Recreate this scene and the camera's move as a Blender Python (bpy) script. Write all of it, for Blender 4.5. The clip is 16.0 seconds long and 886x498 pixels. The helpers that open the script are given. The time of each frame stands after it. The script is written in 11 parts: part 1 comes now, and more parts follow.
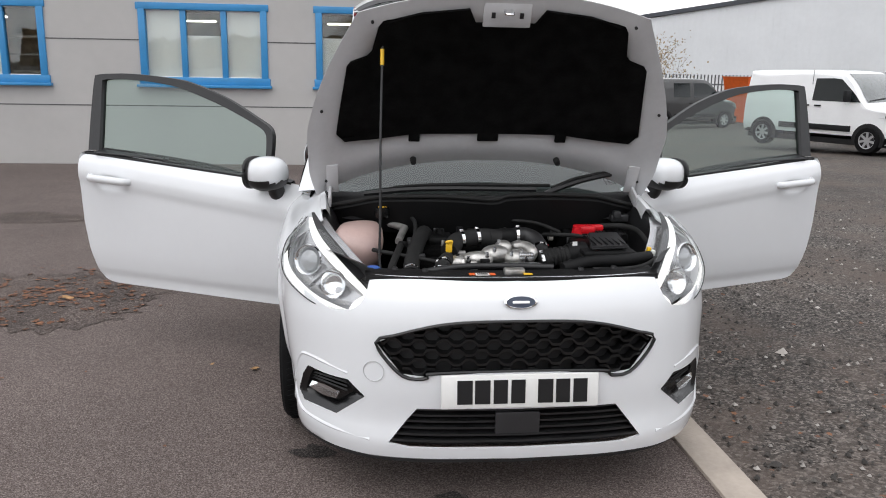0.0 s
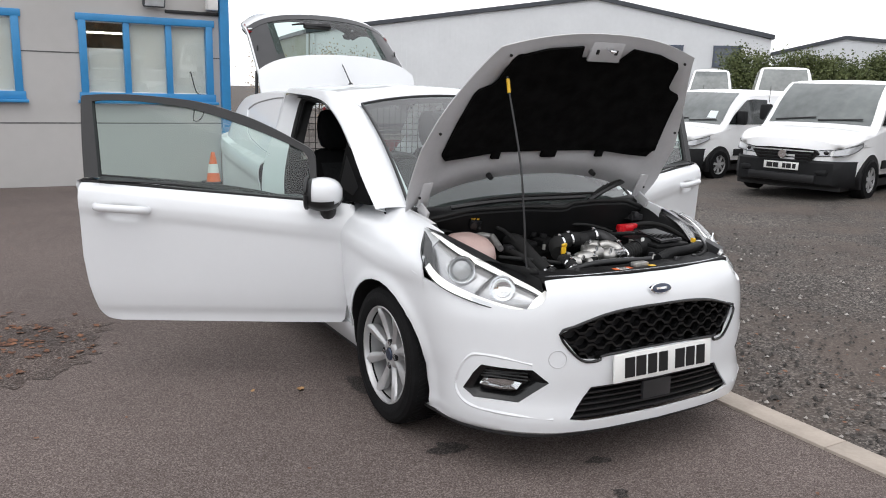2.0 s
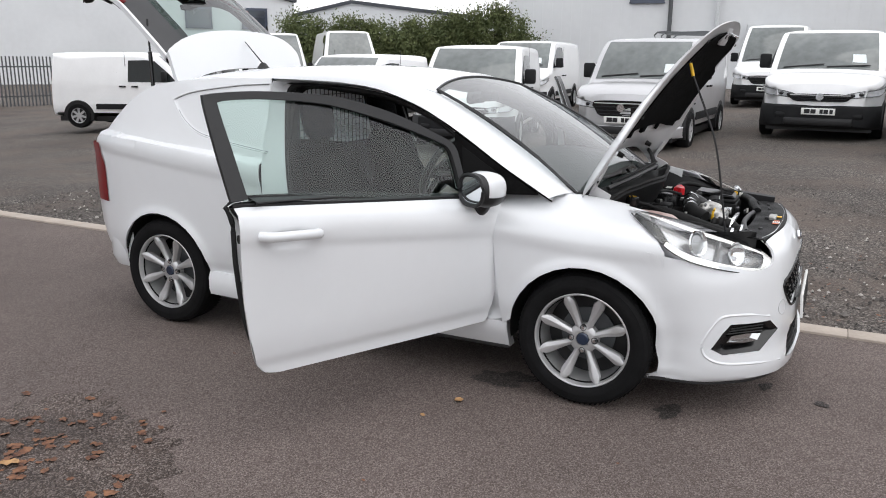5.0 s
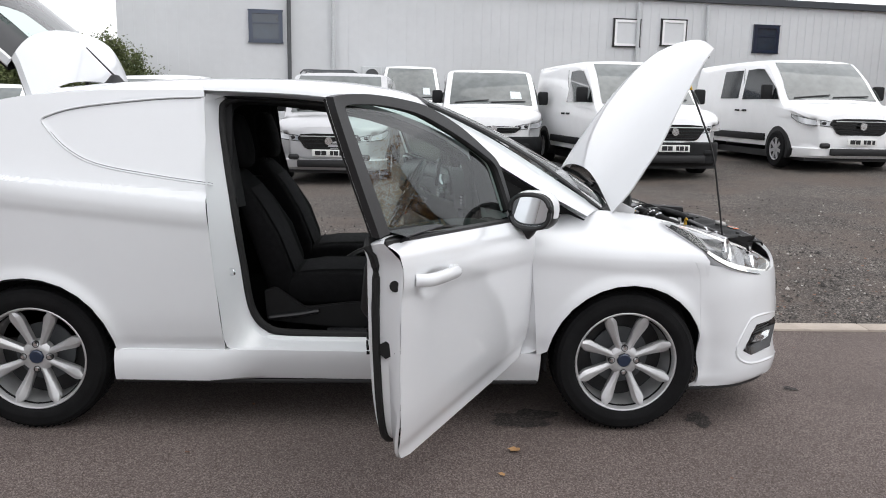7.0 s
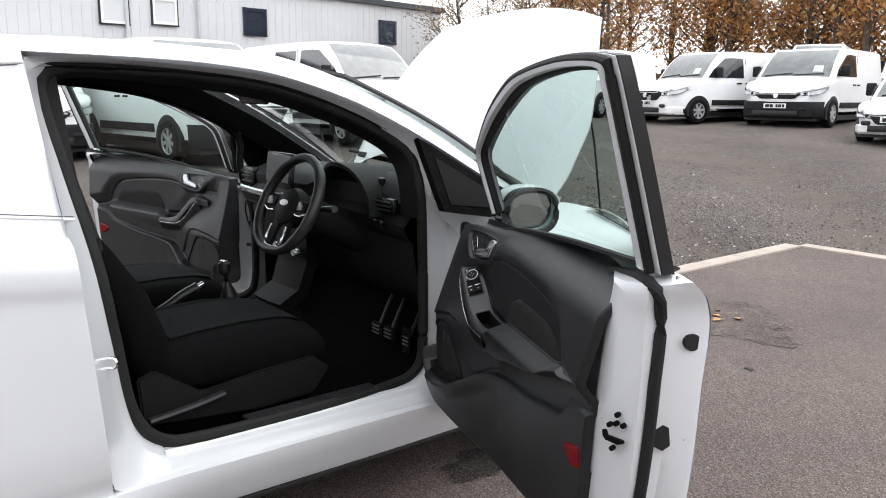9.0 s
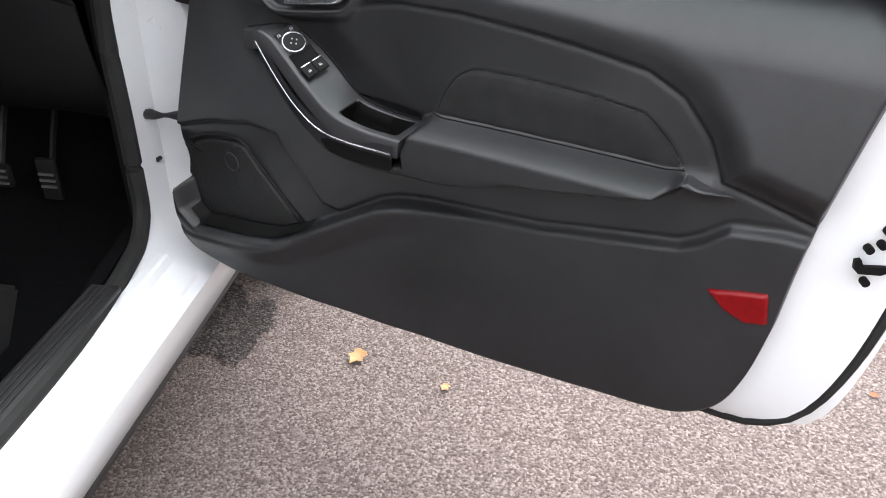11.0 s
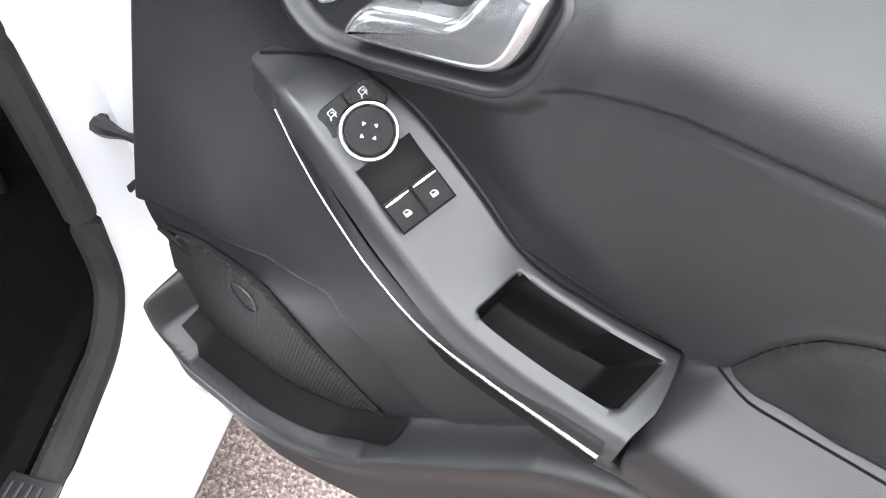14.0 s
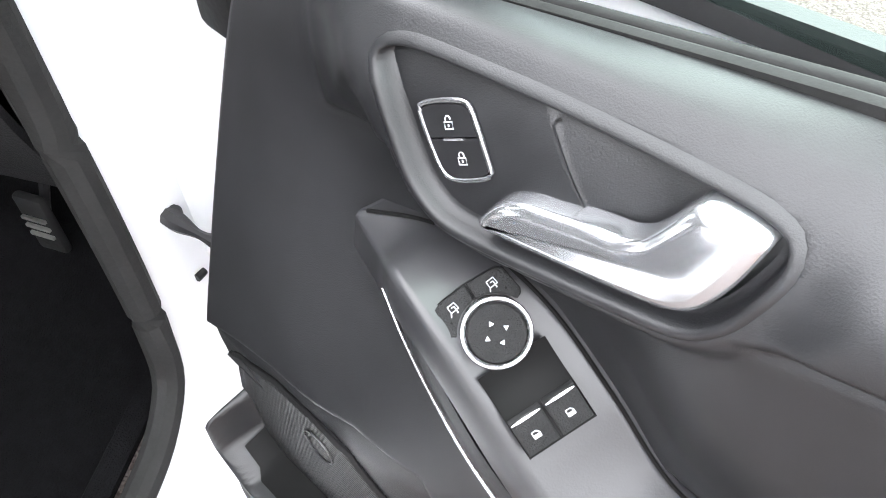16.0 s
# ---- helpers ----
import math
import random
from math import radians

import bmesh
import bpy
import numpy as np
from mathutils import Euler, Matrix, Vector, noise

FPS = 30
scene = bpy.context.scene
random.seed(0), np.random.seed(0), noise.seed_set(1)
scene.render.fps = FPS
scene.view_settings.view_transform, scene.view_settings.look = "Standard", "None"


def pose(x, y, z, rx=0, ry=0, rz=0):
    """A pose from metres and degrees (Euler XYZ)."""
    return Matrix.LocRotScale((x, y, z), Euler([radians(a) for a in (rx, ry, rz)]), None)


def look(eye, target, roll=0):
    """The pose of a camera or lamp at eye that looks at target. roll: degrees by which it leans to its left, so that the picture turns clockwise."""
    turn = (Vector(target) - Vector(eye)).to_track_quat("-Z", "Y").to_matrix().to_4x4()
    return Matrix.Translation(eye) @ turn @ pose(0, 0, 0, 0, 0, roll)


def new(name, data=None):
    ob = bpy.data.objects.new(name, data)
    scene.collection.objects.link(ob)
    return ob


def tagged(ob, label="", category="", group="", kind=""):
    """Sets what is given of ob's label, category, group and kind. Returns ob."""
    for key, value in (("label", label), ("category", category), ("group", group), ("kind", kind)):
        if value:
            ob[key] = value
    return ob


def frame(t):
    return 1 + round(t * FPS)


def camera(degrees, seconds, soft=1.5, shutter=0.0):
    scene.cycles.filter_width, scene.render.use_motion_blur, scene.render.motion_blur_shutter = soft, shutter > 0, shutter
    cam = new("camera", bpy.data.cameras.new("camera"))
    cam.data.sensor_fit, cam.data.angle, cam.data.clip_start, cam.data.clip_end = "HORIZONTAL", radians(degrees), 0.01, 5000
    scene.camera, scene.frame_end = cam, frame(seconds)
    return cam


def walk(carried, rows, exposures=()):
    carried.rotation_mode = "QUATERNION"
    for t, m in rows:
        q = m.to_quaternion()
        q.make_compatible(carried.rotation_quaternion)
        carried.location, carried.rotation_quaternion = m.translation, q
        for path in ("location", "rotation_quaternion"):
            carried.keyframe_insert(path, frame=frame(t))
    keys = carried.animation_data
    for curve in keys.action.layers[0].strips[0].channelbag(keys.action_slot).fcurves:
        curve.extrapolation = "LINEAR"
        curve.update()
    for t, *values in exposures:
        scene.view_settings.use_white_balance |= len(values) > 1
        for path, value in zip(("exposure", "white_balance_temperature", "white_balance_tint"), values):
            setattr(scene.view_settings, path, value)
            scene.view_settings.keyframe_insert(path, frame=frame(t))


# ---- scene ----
EXPOSURES = [(0, 0.65), (8.0, 0.68), (9.0, 1.22), (9.7, 1.58), (11.8, 2.98), (12.6, 3.35), (16.0, 3.85)]
cam = camera(58.5, 16.0, soft=1.0)
PATH = [
    (0, (-0.51, -3.238, 1.459), (-0.307, -1.299, 1.016), 1.0),
    (0.5, (-0.89, -3.237, 1.504), (-0.492, -1.327, 1.066), 0.8),
    (1, (-1.381, -3.269, 1.498), (-0.812, -1.398, 1.08), 0.9),
    (1.5, (-1.83, -3.186, 1.476), (-1.078, -1.376, 1.08), 1.0),
    (2, (-2.261, -3.042, 1.487), (-1.294, -1.338, 1.085), 1.6),
    (2.5, (-2.676, -2.832, 1.493), (-1.548, -1.227, 1.104), 1.3),
    (3, (-3.011, -2.514, 1.507), (-1.713, -1.046, 1.106), 1.3),
    (3.5, (-3.409, -2.19, 1.514), (-1.96, -0.869, 1.117), 1.2),
    (4, (-3.67, -1.78, 1.499), (-2.127, -0.574, 1.092), 1.0),
    (4.2, (-3.788, -1.614, 1.544), (-2.202, -0.472, 1.119), 0.8),
    (6.3, (-4.202, 0.254, 1.459), (-2.263, 0.544, 1.064), 1.0),
    (6.5, (-4.168, 0.443, 1.41), (-2.211, 0.622, 1.041), 1.0),
    (7, (-4.042, 0.927, 1.385), (-2.076, 0.846, 1.025), 1.1),
    (7.5, (-3.786, 1.355, 1.364), (-1.842, 1.055, 1.004), 1.0),
    (8, (-3.511, 1.762, 1.367), (-1.641, 1.152, 1.007), 1.0),
    (8.5, (-3.158, 2.061, 1.341), (-1.421, 1.132, 0.99), 0.7),
    (9, (-2.726, 2.195, 1.334), (-1.194, 0.968, 0.95), 0.5),
    (9.5, (-2.335, 2.24, 1.333), (-1.137, 0.759, 0.725), -0.1),
    (9.7, (-2.167, 2.231, 1.298), (-1.142, 0.677, 0.567), 0.3),
    (11.8, (-1.253, 1.75, 1.178), (-1.271, 0.055, 0.116), 1.1),
    (12, (-1.242, 1.747, 1.174), (-1.292, 0.052, 0.114), 1.6),
    (12.5, (-1.26, 1.704, 1.183), (-1.278, 0.004, 0.129), 1.1),
    (13, (-1.239, 1.527, 1.208), (-1.09, -0.085, 0.034), 0.6),
    (13.5, (-1.194, 1.253, 1.186), (-0.948, -0.134, -0.235), 0.4),
    (14, (-1.163, 1.07, 1.144), (-0.836, -0.177, -0.385), -0.5),
    (14.5, (-1.148, 1.022, 1.127), (-0.785, -0.214, -0.404), -0.7),
    (15, (-1.139, 0.996, 1.126), (-0.752, -0.218, -0.415), -1.1),
    (15.5, (-1.107, 0.965, 1.137), (-0.693, -0.239, -0.406), -0.9),
    (16, (-1.079, 0.947, 1.151), (-0.634, -0.274, -0.37), -0.8),
]
walk(cam, [(t, look(eye, target, roll)) for t, eye, target, roll in PATH], EXPOSURES)
# ---------------------------------------------------------------- world and light
world = bpy.data.worlds.new("overcast_sky")
scene.world = world
world.use_nodes = True
_nt = world.node_tree
_nt.nodes.clear()
_sky = _nt.nodes.new("ShaderNodeTexSky")
_sky.sky_type = "NISHITA"
_sky.sun_disc = False
_sky.sun_elevation = radians(60)
_sky.sun_rotation = radians(200)
_sky.air_density, _sky.dust_density, _sky.ozone_density = 1.0, 1.0, 1.0
_hsv = _nt.nodes.new("ShaderNodeHueSaturation")
_hsv.inputs["Saturation"].default_value = 0.12
_bg = _nt.nodes.new("ShaderNodeBackground")
_bg.inputs["Strength"].default_value = 0.15
_out = _nt.nodes.new("ShaderNodeOutputWorld")
_nt.links.new(_sky.outputs[0], _hsv.inputs["Color"])
_mix = _nt.nodes.new("ShaderNodeMix")
_mix.data_type = "RGBA"
_mix.inputs[0].default_value = 0.72
_mix.inputs[7].default_value = (6.38, 6.44, 6.74, 1)
_nt.links.new(_hsv.outputs[0], _mix.inputs[6])
_nt.links.new(_mix.outputs[2], _bg.inputs["Color"])
_nt.links.new(_bg.outputs[0], _out.inputs["Surface"])

_sun = bpy.data.lights.new("sun", "SUN")
_sun.energy, _sun.angle, _sun.color = 0.5, radians(60), (1.0, 0.98, 0.95)
sun = new("sun", _sun)
sun.matrix_basis = look((0, 0, 20), (6, 9, 0))


# ---------------------------------------------------------------- materials
def mat(name, col, rough=0.5, metal=0.0, var=0.06, scale=8.0, bump=0.0, bscale=60.0, coat=0.0, spec=0.5, two=None, trans=0.0, emit=None, detail=4.0):
    """A principled surface whose colour drifts at two scales, with fine relief."""
    m = bpy.data.materials.new(name)
    m.use_nodes = True
    nt = m.node_tree
    b = nt.nodes["Principled BSDF"]
    b.inputs["Roughness"].default_value = rough
    b.inputs["Metallic"].default_value = metal
    b.inputs["Coat Weight"].default_value = coat
    b.inputs["Coat Roughness"].default_value = 0.04
    b.inputs["Specular IOR Level"].default_value = spec
    b.inputs["Transmission Weight"].default_value = trans
    if emit:
        b.inputs["Emission Color"].default_value = (*emit[:3], 1)
        b.inputs["Emission Strength"].default_value = emit[3]
    tc = nt.nodes.new("ShaderNodeTexCoord")
    if var > 0:
        n1 = nt.nodes.new("ShaderNodeTexNoise")
        n1.inputs["Scale"].default_value = scale
        n1.inputs["Detail"].default_value = detail
        n2 = nt.nodes.new("ShaderNodeTexNoise")
        n2.inputs["Scale"].default_value = scale * 9
        n2.inputs["Detail"].default_value = 2
        nt.links.new(tc.outputs["Object"], n1.inputs["Vector"])
        nt.links.new(tc.outputs["Object"], n2.inputs["Vector"])
        ad = nt.nodes.new("ShaderNodeMath")
        ad.operation = "MULTIPLY_ADD"
        ad.inputs[1].default_value = 0.35
        nt.links.new(n2.outputs["Fac"], ad.inputs[0])
        nt.links.new(n1.outputs["Fac"], ad.inputs[2])
        rp = nt.nodes.new("ShaderNodeValToRGB")
        rp.color_ramp.elements[0].position, rp.color_ramp.elements[1].position = 0.45, 0.9
        c0 = [max(0, c * (1 - var)) for c in col]
        c1 = list(two) if two else [min(1, c * (1 + var)) for c in col]
        rp.color_ramp.elements[0].color, rp.color_ramp.elements[1].color = (*c0, 1), (*c1, 1)
        nt.links.new(ad.outputs[0], rp.inputs[0])
        nt.links.new(rp.outputs[0], b.inputs["Base Color"])
    else:
        b.inputs["Base Color"].default_value = (*col, 1)
    if bump > 0:
        n3 = nt.nodes.new("ShaderNodeTexNoise")
        n3.inputs["Scale"].default_value = bscale
        n3.inputs["Detail"].default_value = 3
        nt.links.new(tc.outputs["Object"], n3.inputs["Vector"])
        bp = nt.nodes.new("ShaderNodeBump")
        bp.inputs["Strength"].default_value = bump
        bp.inputs["Distance"].default_value = 0.01
        nt.links.new(n3.outputs["Fac"], bp.inputs["Height"])
        nt.links.new(bp.outputs[0], b.inputs["Normal"])
    return m


def speckled(name, dark, mid, light, size, rough=0.9, bump=0.6, blotch=0.35, blotch_size=0.6, tint=None):
    """Asphalt and loose chippings: stones as small cells between dark binder, with broad worn and damp areas."""
    m = bpy.data.materials.new(name)
    m.use_nodes = True
    nt = m.node_tree
    b = nt.nodes["Principled BSDF"]
    tc = nt.nodes.new("ShaderNodeTexCoord")
    v = nt.nodes.new("ShaderNodeTexVoronoi")
    v.inputs["Scale"].default_value = 1 / size
    nt.links.new(tc.outputs["Object"], v.inputs["Vector"])
    rp = nt.nodes.new("ShaderNodeValToRGB")
    e = rp.color_ramp.elements
    e[0].position, e[0].color = 0.0, (*dark, 1)
    e[1].position, e[1].color = 1.0, (*light, 1)
    k = e.new(0.55)
    k.color = (*mid, 1)
    sep = nt.nodes.new("ShaderNodeSeparateColor")
    nt.links.new(v.outputs["Color"], sep.inputs[0])
    nt.links.new(sep.outputs[0], rp.inputs[0])
    n = nt.nodes.new("ShaderNodeTexNoise")
    n.inputs["Scale"].default_value = blotch_size
    n.inputs["Detail"].default_value = 6
    n.inputs["Roughness"].default_value = 0.65
    nt.links.new(tc.outputs["Object"], n.inputs["Vector"])
    mr = nt.nodes.new("ShaderNodeMapRange")
    mr.inputs[1].default_value, mr.inputs[2].default_value = 0.3, 0.7
    mr.inputs[3].default_value, mr.inputs[4].default_value = 1 - blotch, 1 + blotch
    nt.links.new(n.outputs["Fac"], mr.inputs[0])
    mx = nt.nodes.new("ShaderNodeMix")
    mx.data_type, mx.blend_type = "RGBA", "MULTIPLY"
    mx.inputs[0].default_value = 1
    nt.links.new(rp.outputs[0], mx.inputs[6])
    nt.links.new(mr.outputs[0], mx.inputs[7])
    n4 = nt.nodes.new("ShaderNodeTexNoise")
    n4.inputs["Scale"].default_value = 0.75 / size
    n4.inputs["Detail"].default_value = 3
    n4.inputs["Roughness"].default_value = 0.7
    nt.links.new(tc.outputs["Object"], n4.inputs["Vector"])
    r4 = nt.nodes.new("ShaderNodeMapRange")
    r4.inputs[1].default_value, r4.inputs[2].default_value = 0.36, 0.62
    r4.inputs[3].default_value, r4.inputs[4].default_value = 0.66, 1.27
    nt.links.new(n4.outputs["Fac"], r4.inputs[0])
    m4 = nt.nodes.new("ShaderNodeMix")
    m4.data_type, m4.blend_type = "RGBA", "MULTIPLY"
    m4.inputs[0].default_value = 1
    nt.links.new(mx.outputs[2], m4.inputs[6])
    nt.links.new(r4.outputs[0], m4.inputs[7])
    last = m4.outputs[2]
    if tint:
        n2 = nt.nodes.new("ShaderNodeTexNoise")
        n2.inputs["Scale"].default_value = blotch_size * 1.7
        n2.inputs["Detail"].default_value = 7
        n2.inputs["Roughness"].default_value = 0.7
        nt.links.new(tc.outputs["Object"], n2.inputs["Vector"])
        r2 = nt.nodes.new("ShaderNodeMapRange")
        r2.inputs[1].default_value, r2.inputs[2].default_value = 0.46, 0.62
        r2.inputs[3].default_value, r2.inputs[4].default_value = 0.0, 0.75
        nt.links.new(n2.outputs["Fac"], r2.inputs[0])
        m2 = nt.nodes.new("ShaderNodeMix")
        m2.data_type = "RGBA"
        m2.inputs[7].default_value = (*tint, 1)
        nt.links.new(r2.outputs[0], m2.inputs[0])
        nt.links.new(last, m2.inputs[6])
        last = m2.outputs[2]
    nt.links.new(last, b.inputs["Base Color"])
    b.inputs["Roughness"].default_value = rough
    b.inputs["Specular IOR Level"].default_value = 0.3
    bp = nt.nodes.new("ShaderNodeBump")
    bp.inputs["Strength"].default_value = bump
    bp.inputs["Distance"].default_value = size * 0.5
    nt.links.new(v.outputs["Distance"], bp.inputs["Height"])
    bp.invert = True
    nt.links.new(bp.outputs[0], b.inputs["Normal"])
    return m


def glass_mat(name, tint=(0.85, 0.95, 0.92), rough=0.0, gloss=0.12):
    """Thin pane: clear with a tint, plus a mirror coat that grows towards grazing angles."""
    m = bpy.data.materials.new(name)
    m.use_nodes = True
    nt = m.node_tree
    nt.nodes.clear()
    out = nt.nodes.new("ShaderNodeOutputMaterial")
    tr = nt.nodes.new("ShaderNodeBsdfTransparent")
    tr.inputs[0].default_value = (*tint, 1)
    gl = nt.nodes.new("ShaderNodeBsdfGlossy")
    gl.inputs["Roughness"].default_value = rough
    fr = nt.nodes.new("ShaderNodeLayerWeight")
    fr.inputs[0].default_value = 0.5
    pw = nt.nodes.new("ShaderNodeMath")
    pw.operation = "POWER"
    pw.inputs[1].default_value = 4.0
    nt.links.new(fr.outputs["Facing"], pw.inputs[0])
    ad = nt.nodes.new("ShaderNodeMath")
    ad.operation = "MULTIPLY_ADD"
    ad.inputs[1].default_value, ad.inputs[2].default_value = 0.85, 0.03 + gloss * 0.4
    ad.use_clamp = True
    nt.links.new(pw.outputs[0], ad.inputs[0])
    mx = nt.nodes.new("ShaderNodeMixShader")
    nt.links.new(ad.outputs[0], mx.inputs[0])
    nt.links.new(tr.outputs[0], mx.inputs[1])
    nt.links.new(gl.outputs[0], mx.inputs[2])
    nt.links.new(mx.outputs[0], out.inputs[0])
    return m


def leafy(name, c0, c1):
    """Thin leaves that let part of the light through, each island its own tone."""
    m = bpy.data.materials.new(name)
    m.use_nodes = True
    nt = m.node_tree
    b = nt.nodes["Principled BSDF"]
    b.inputs["Roughness"].default_value = 0.8
    b.inputs["Specular IOR Level"].default_value = 0.2
    ge = nt.nodes.new("ShaderNodeNewGeometry")
    rp = nt.nodes.new("ShaderNodeValToRGB")
    rp.color_ramp.elements[0].color = (*[c * 0.6 for c in c0], 1)
    rp.color_ramp.elements[1].color = (*c1, 1)
    e = rp.color_ramp.elements.new(0.5)
    e.color = (*c0, 1)
    nt.links.new(ge.outputs["Random Per Island"], rp.inputs[0])
    nt.links.new(rp.outputs[0], b.inputs["Base Color"])
    tr = nt.nodes.new("ShaderNodeBsdfTranslucent")
    nt.links.new(rp.outputs[0], tr.inputs["Color"])
    mx = nt.nodes.new("ShaderNodeMixShader")
    mx.inputs[0].default_value = 0.5
    nt.links.new(b.outputs[0], mx.inputs[1])
    nt.links.new(tr.outputs[0], mx.inputs[2])
    nt.links.new(mx.outputs[0], nt.nodes["Material Output"].inputs["Surface"])
    return m


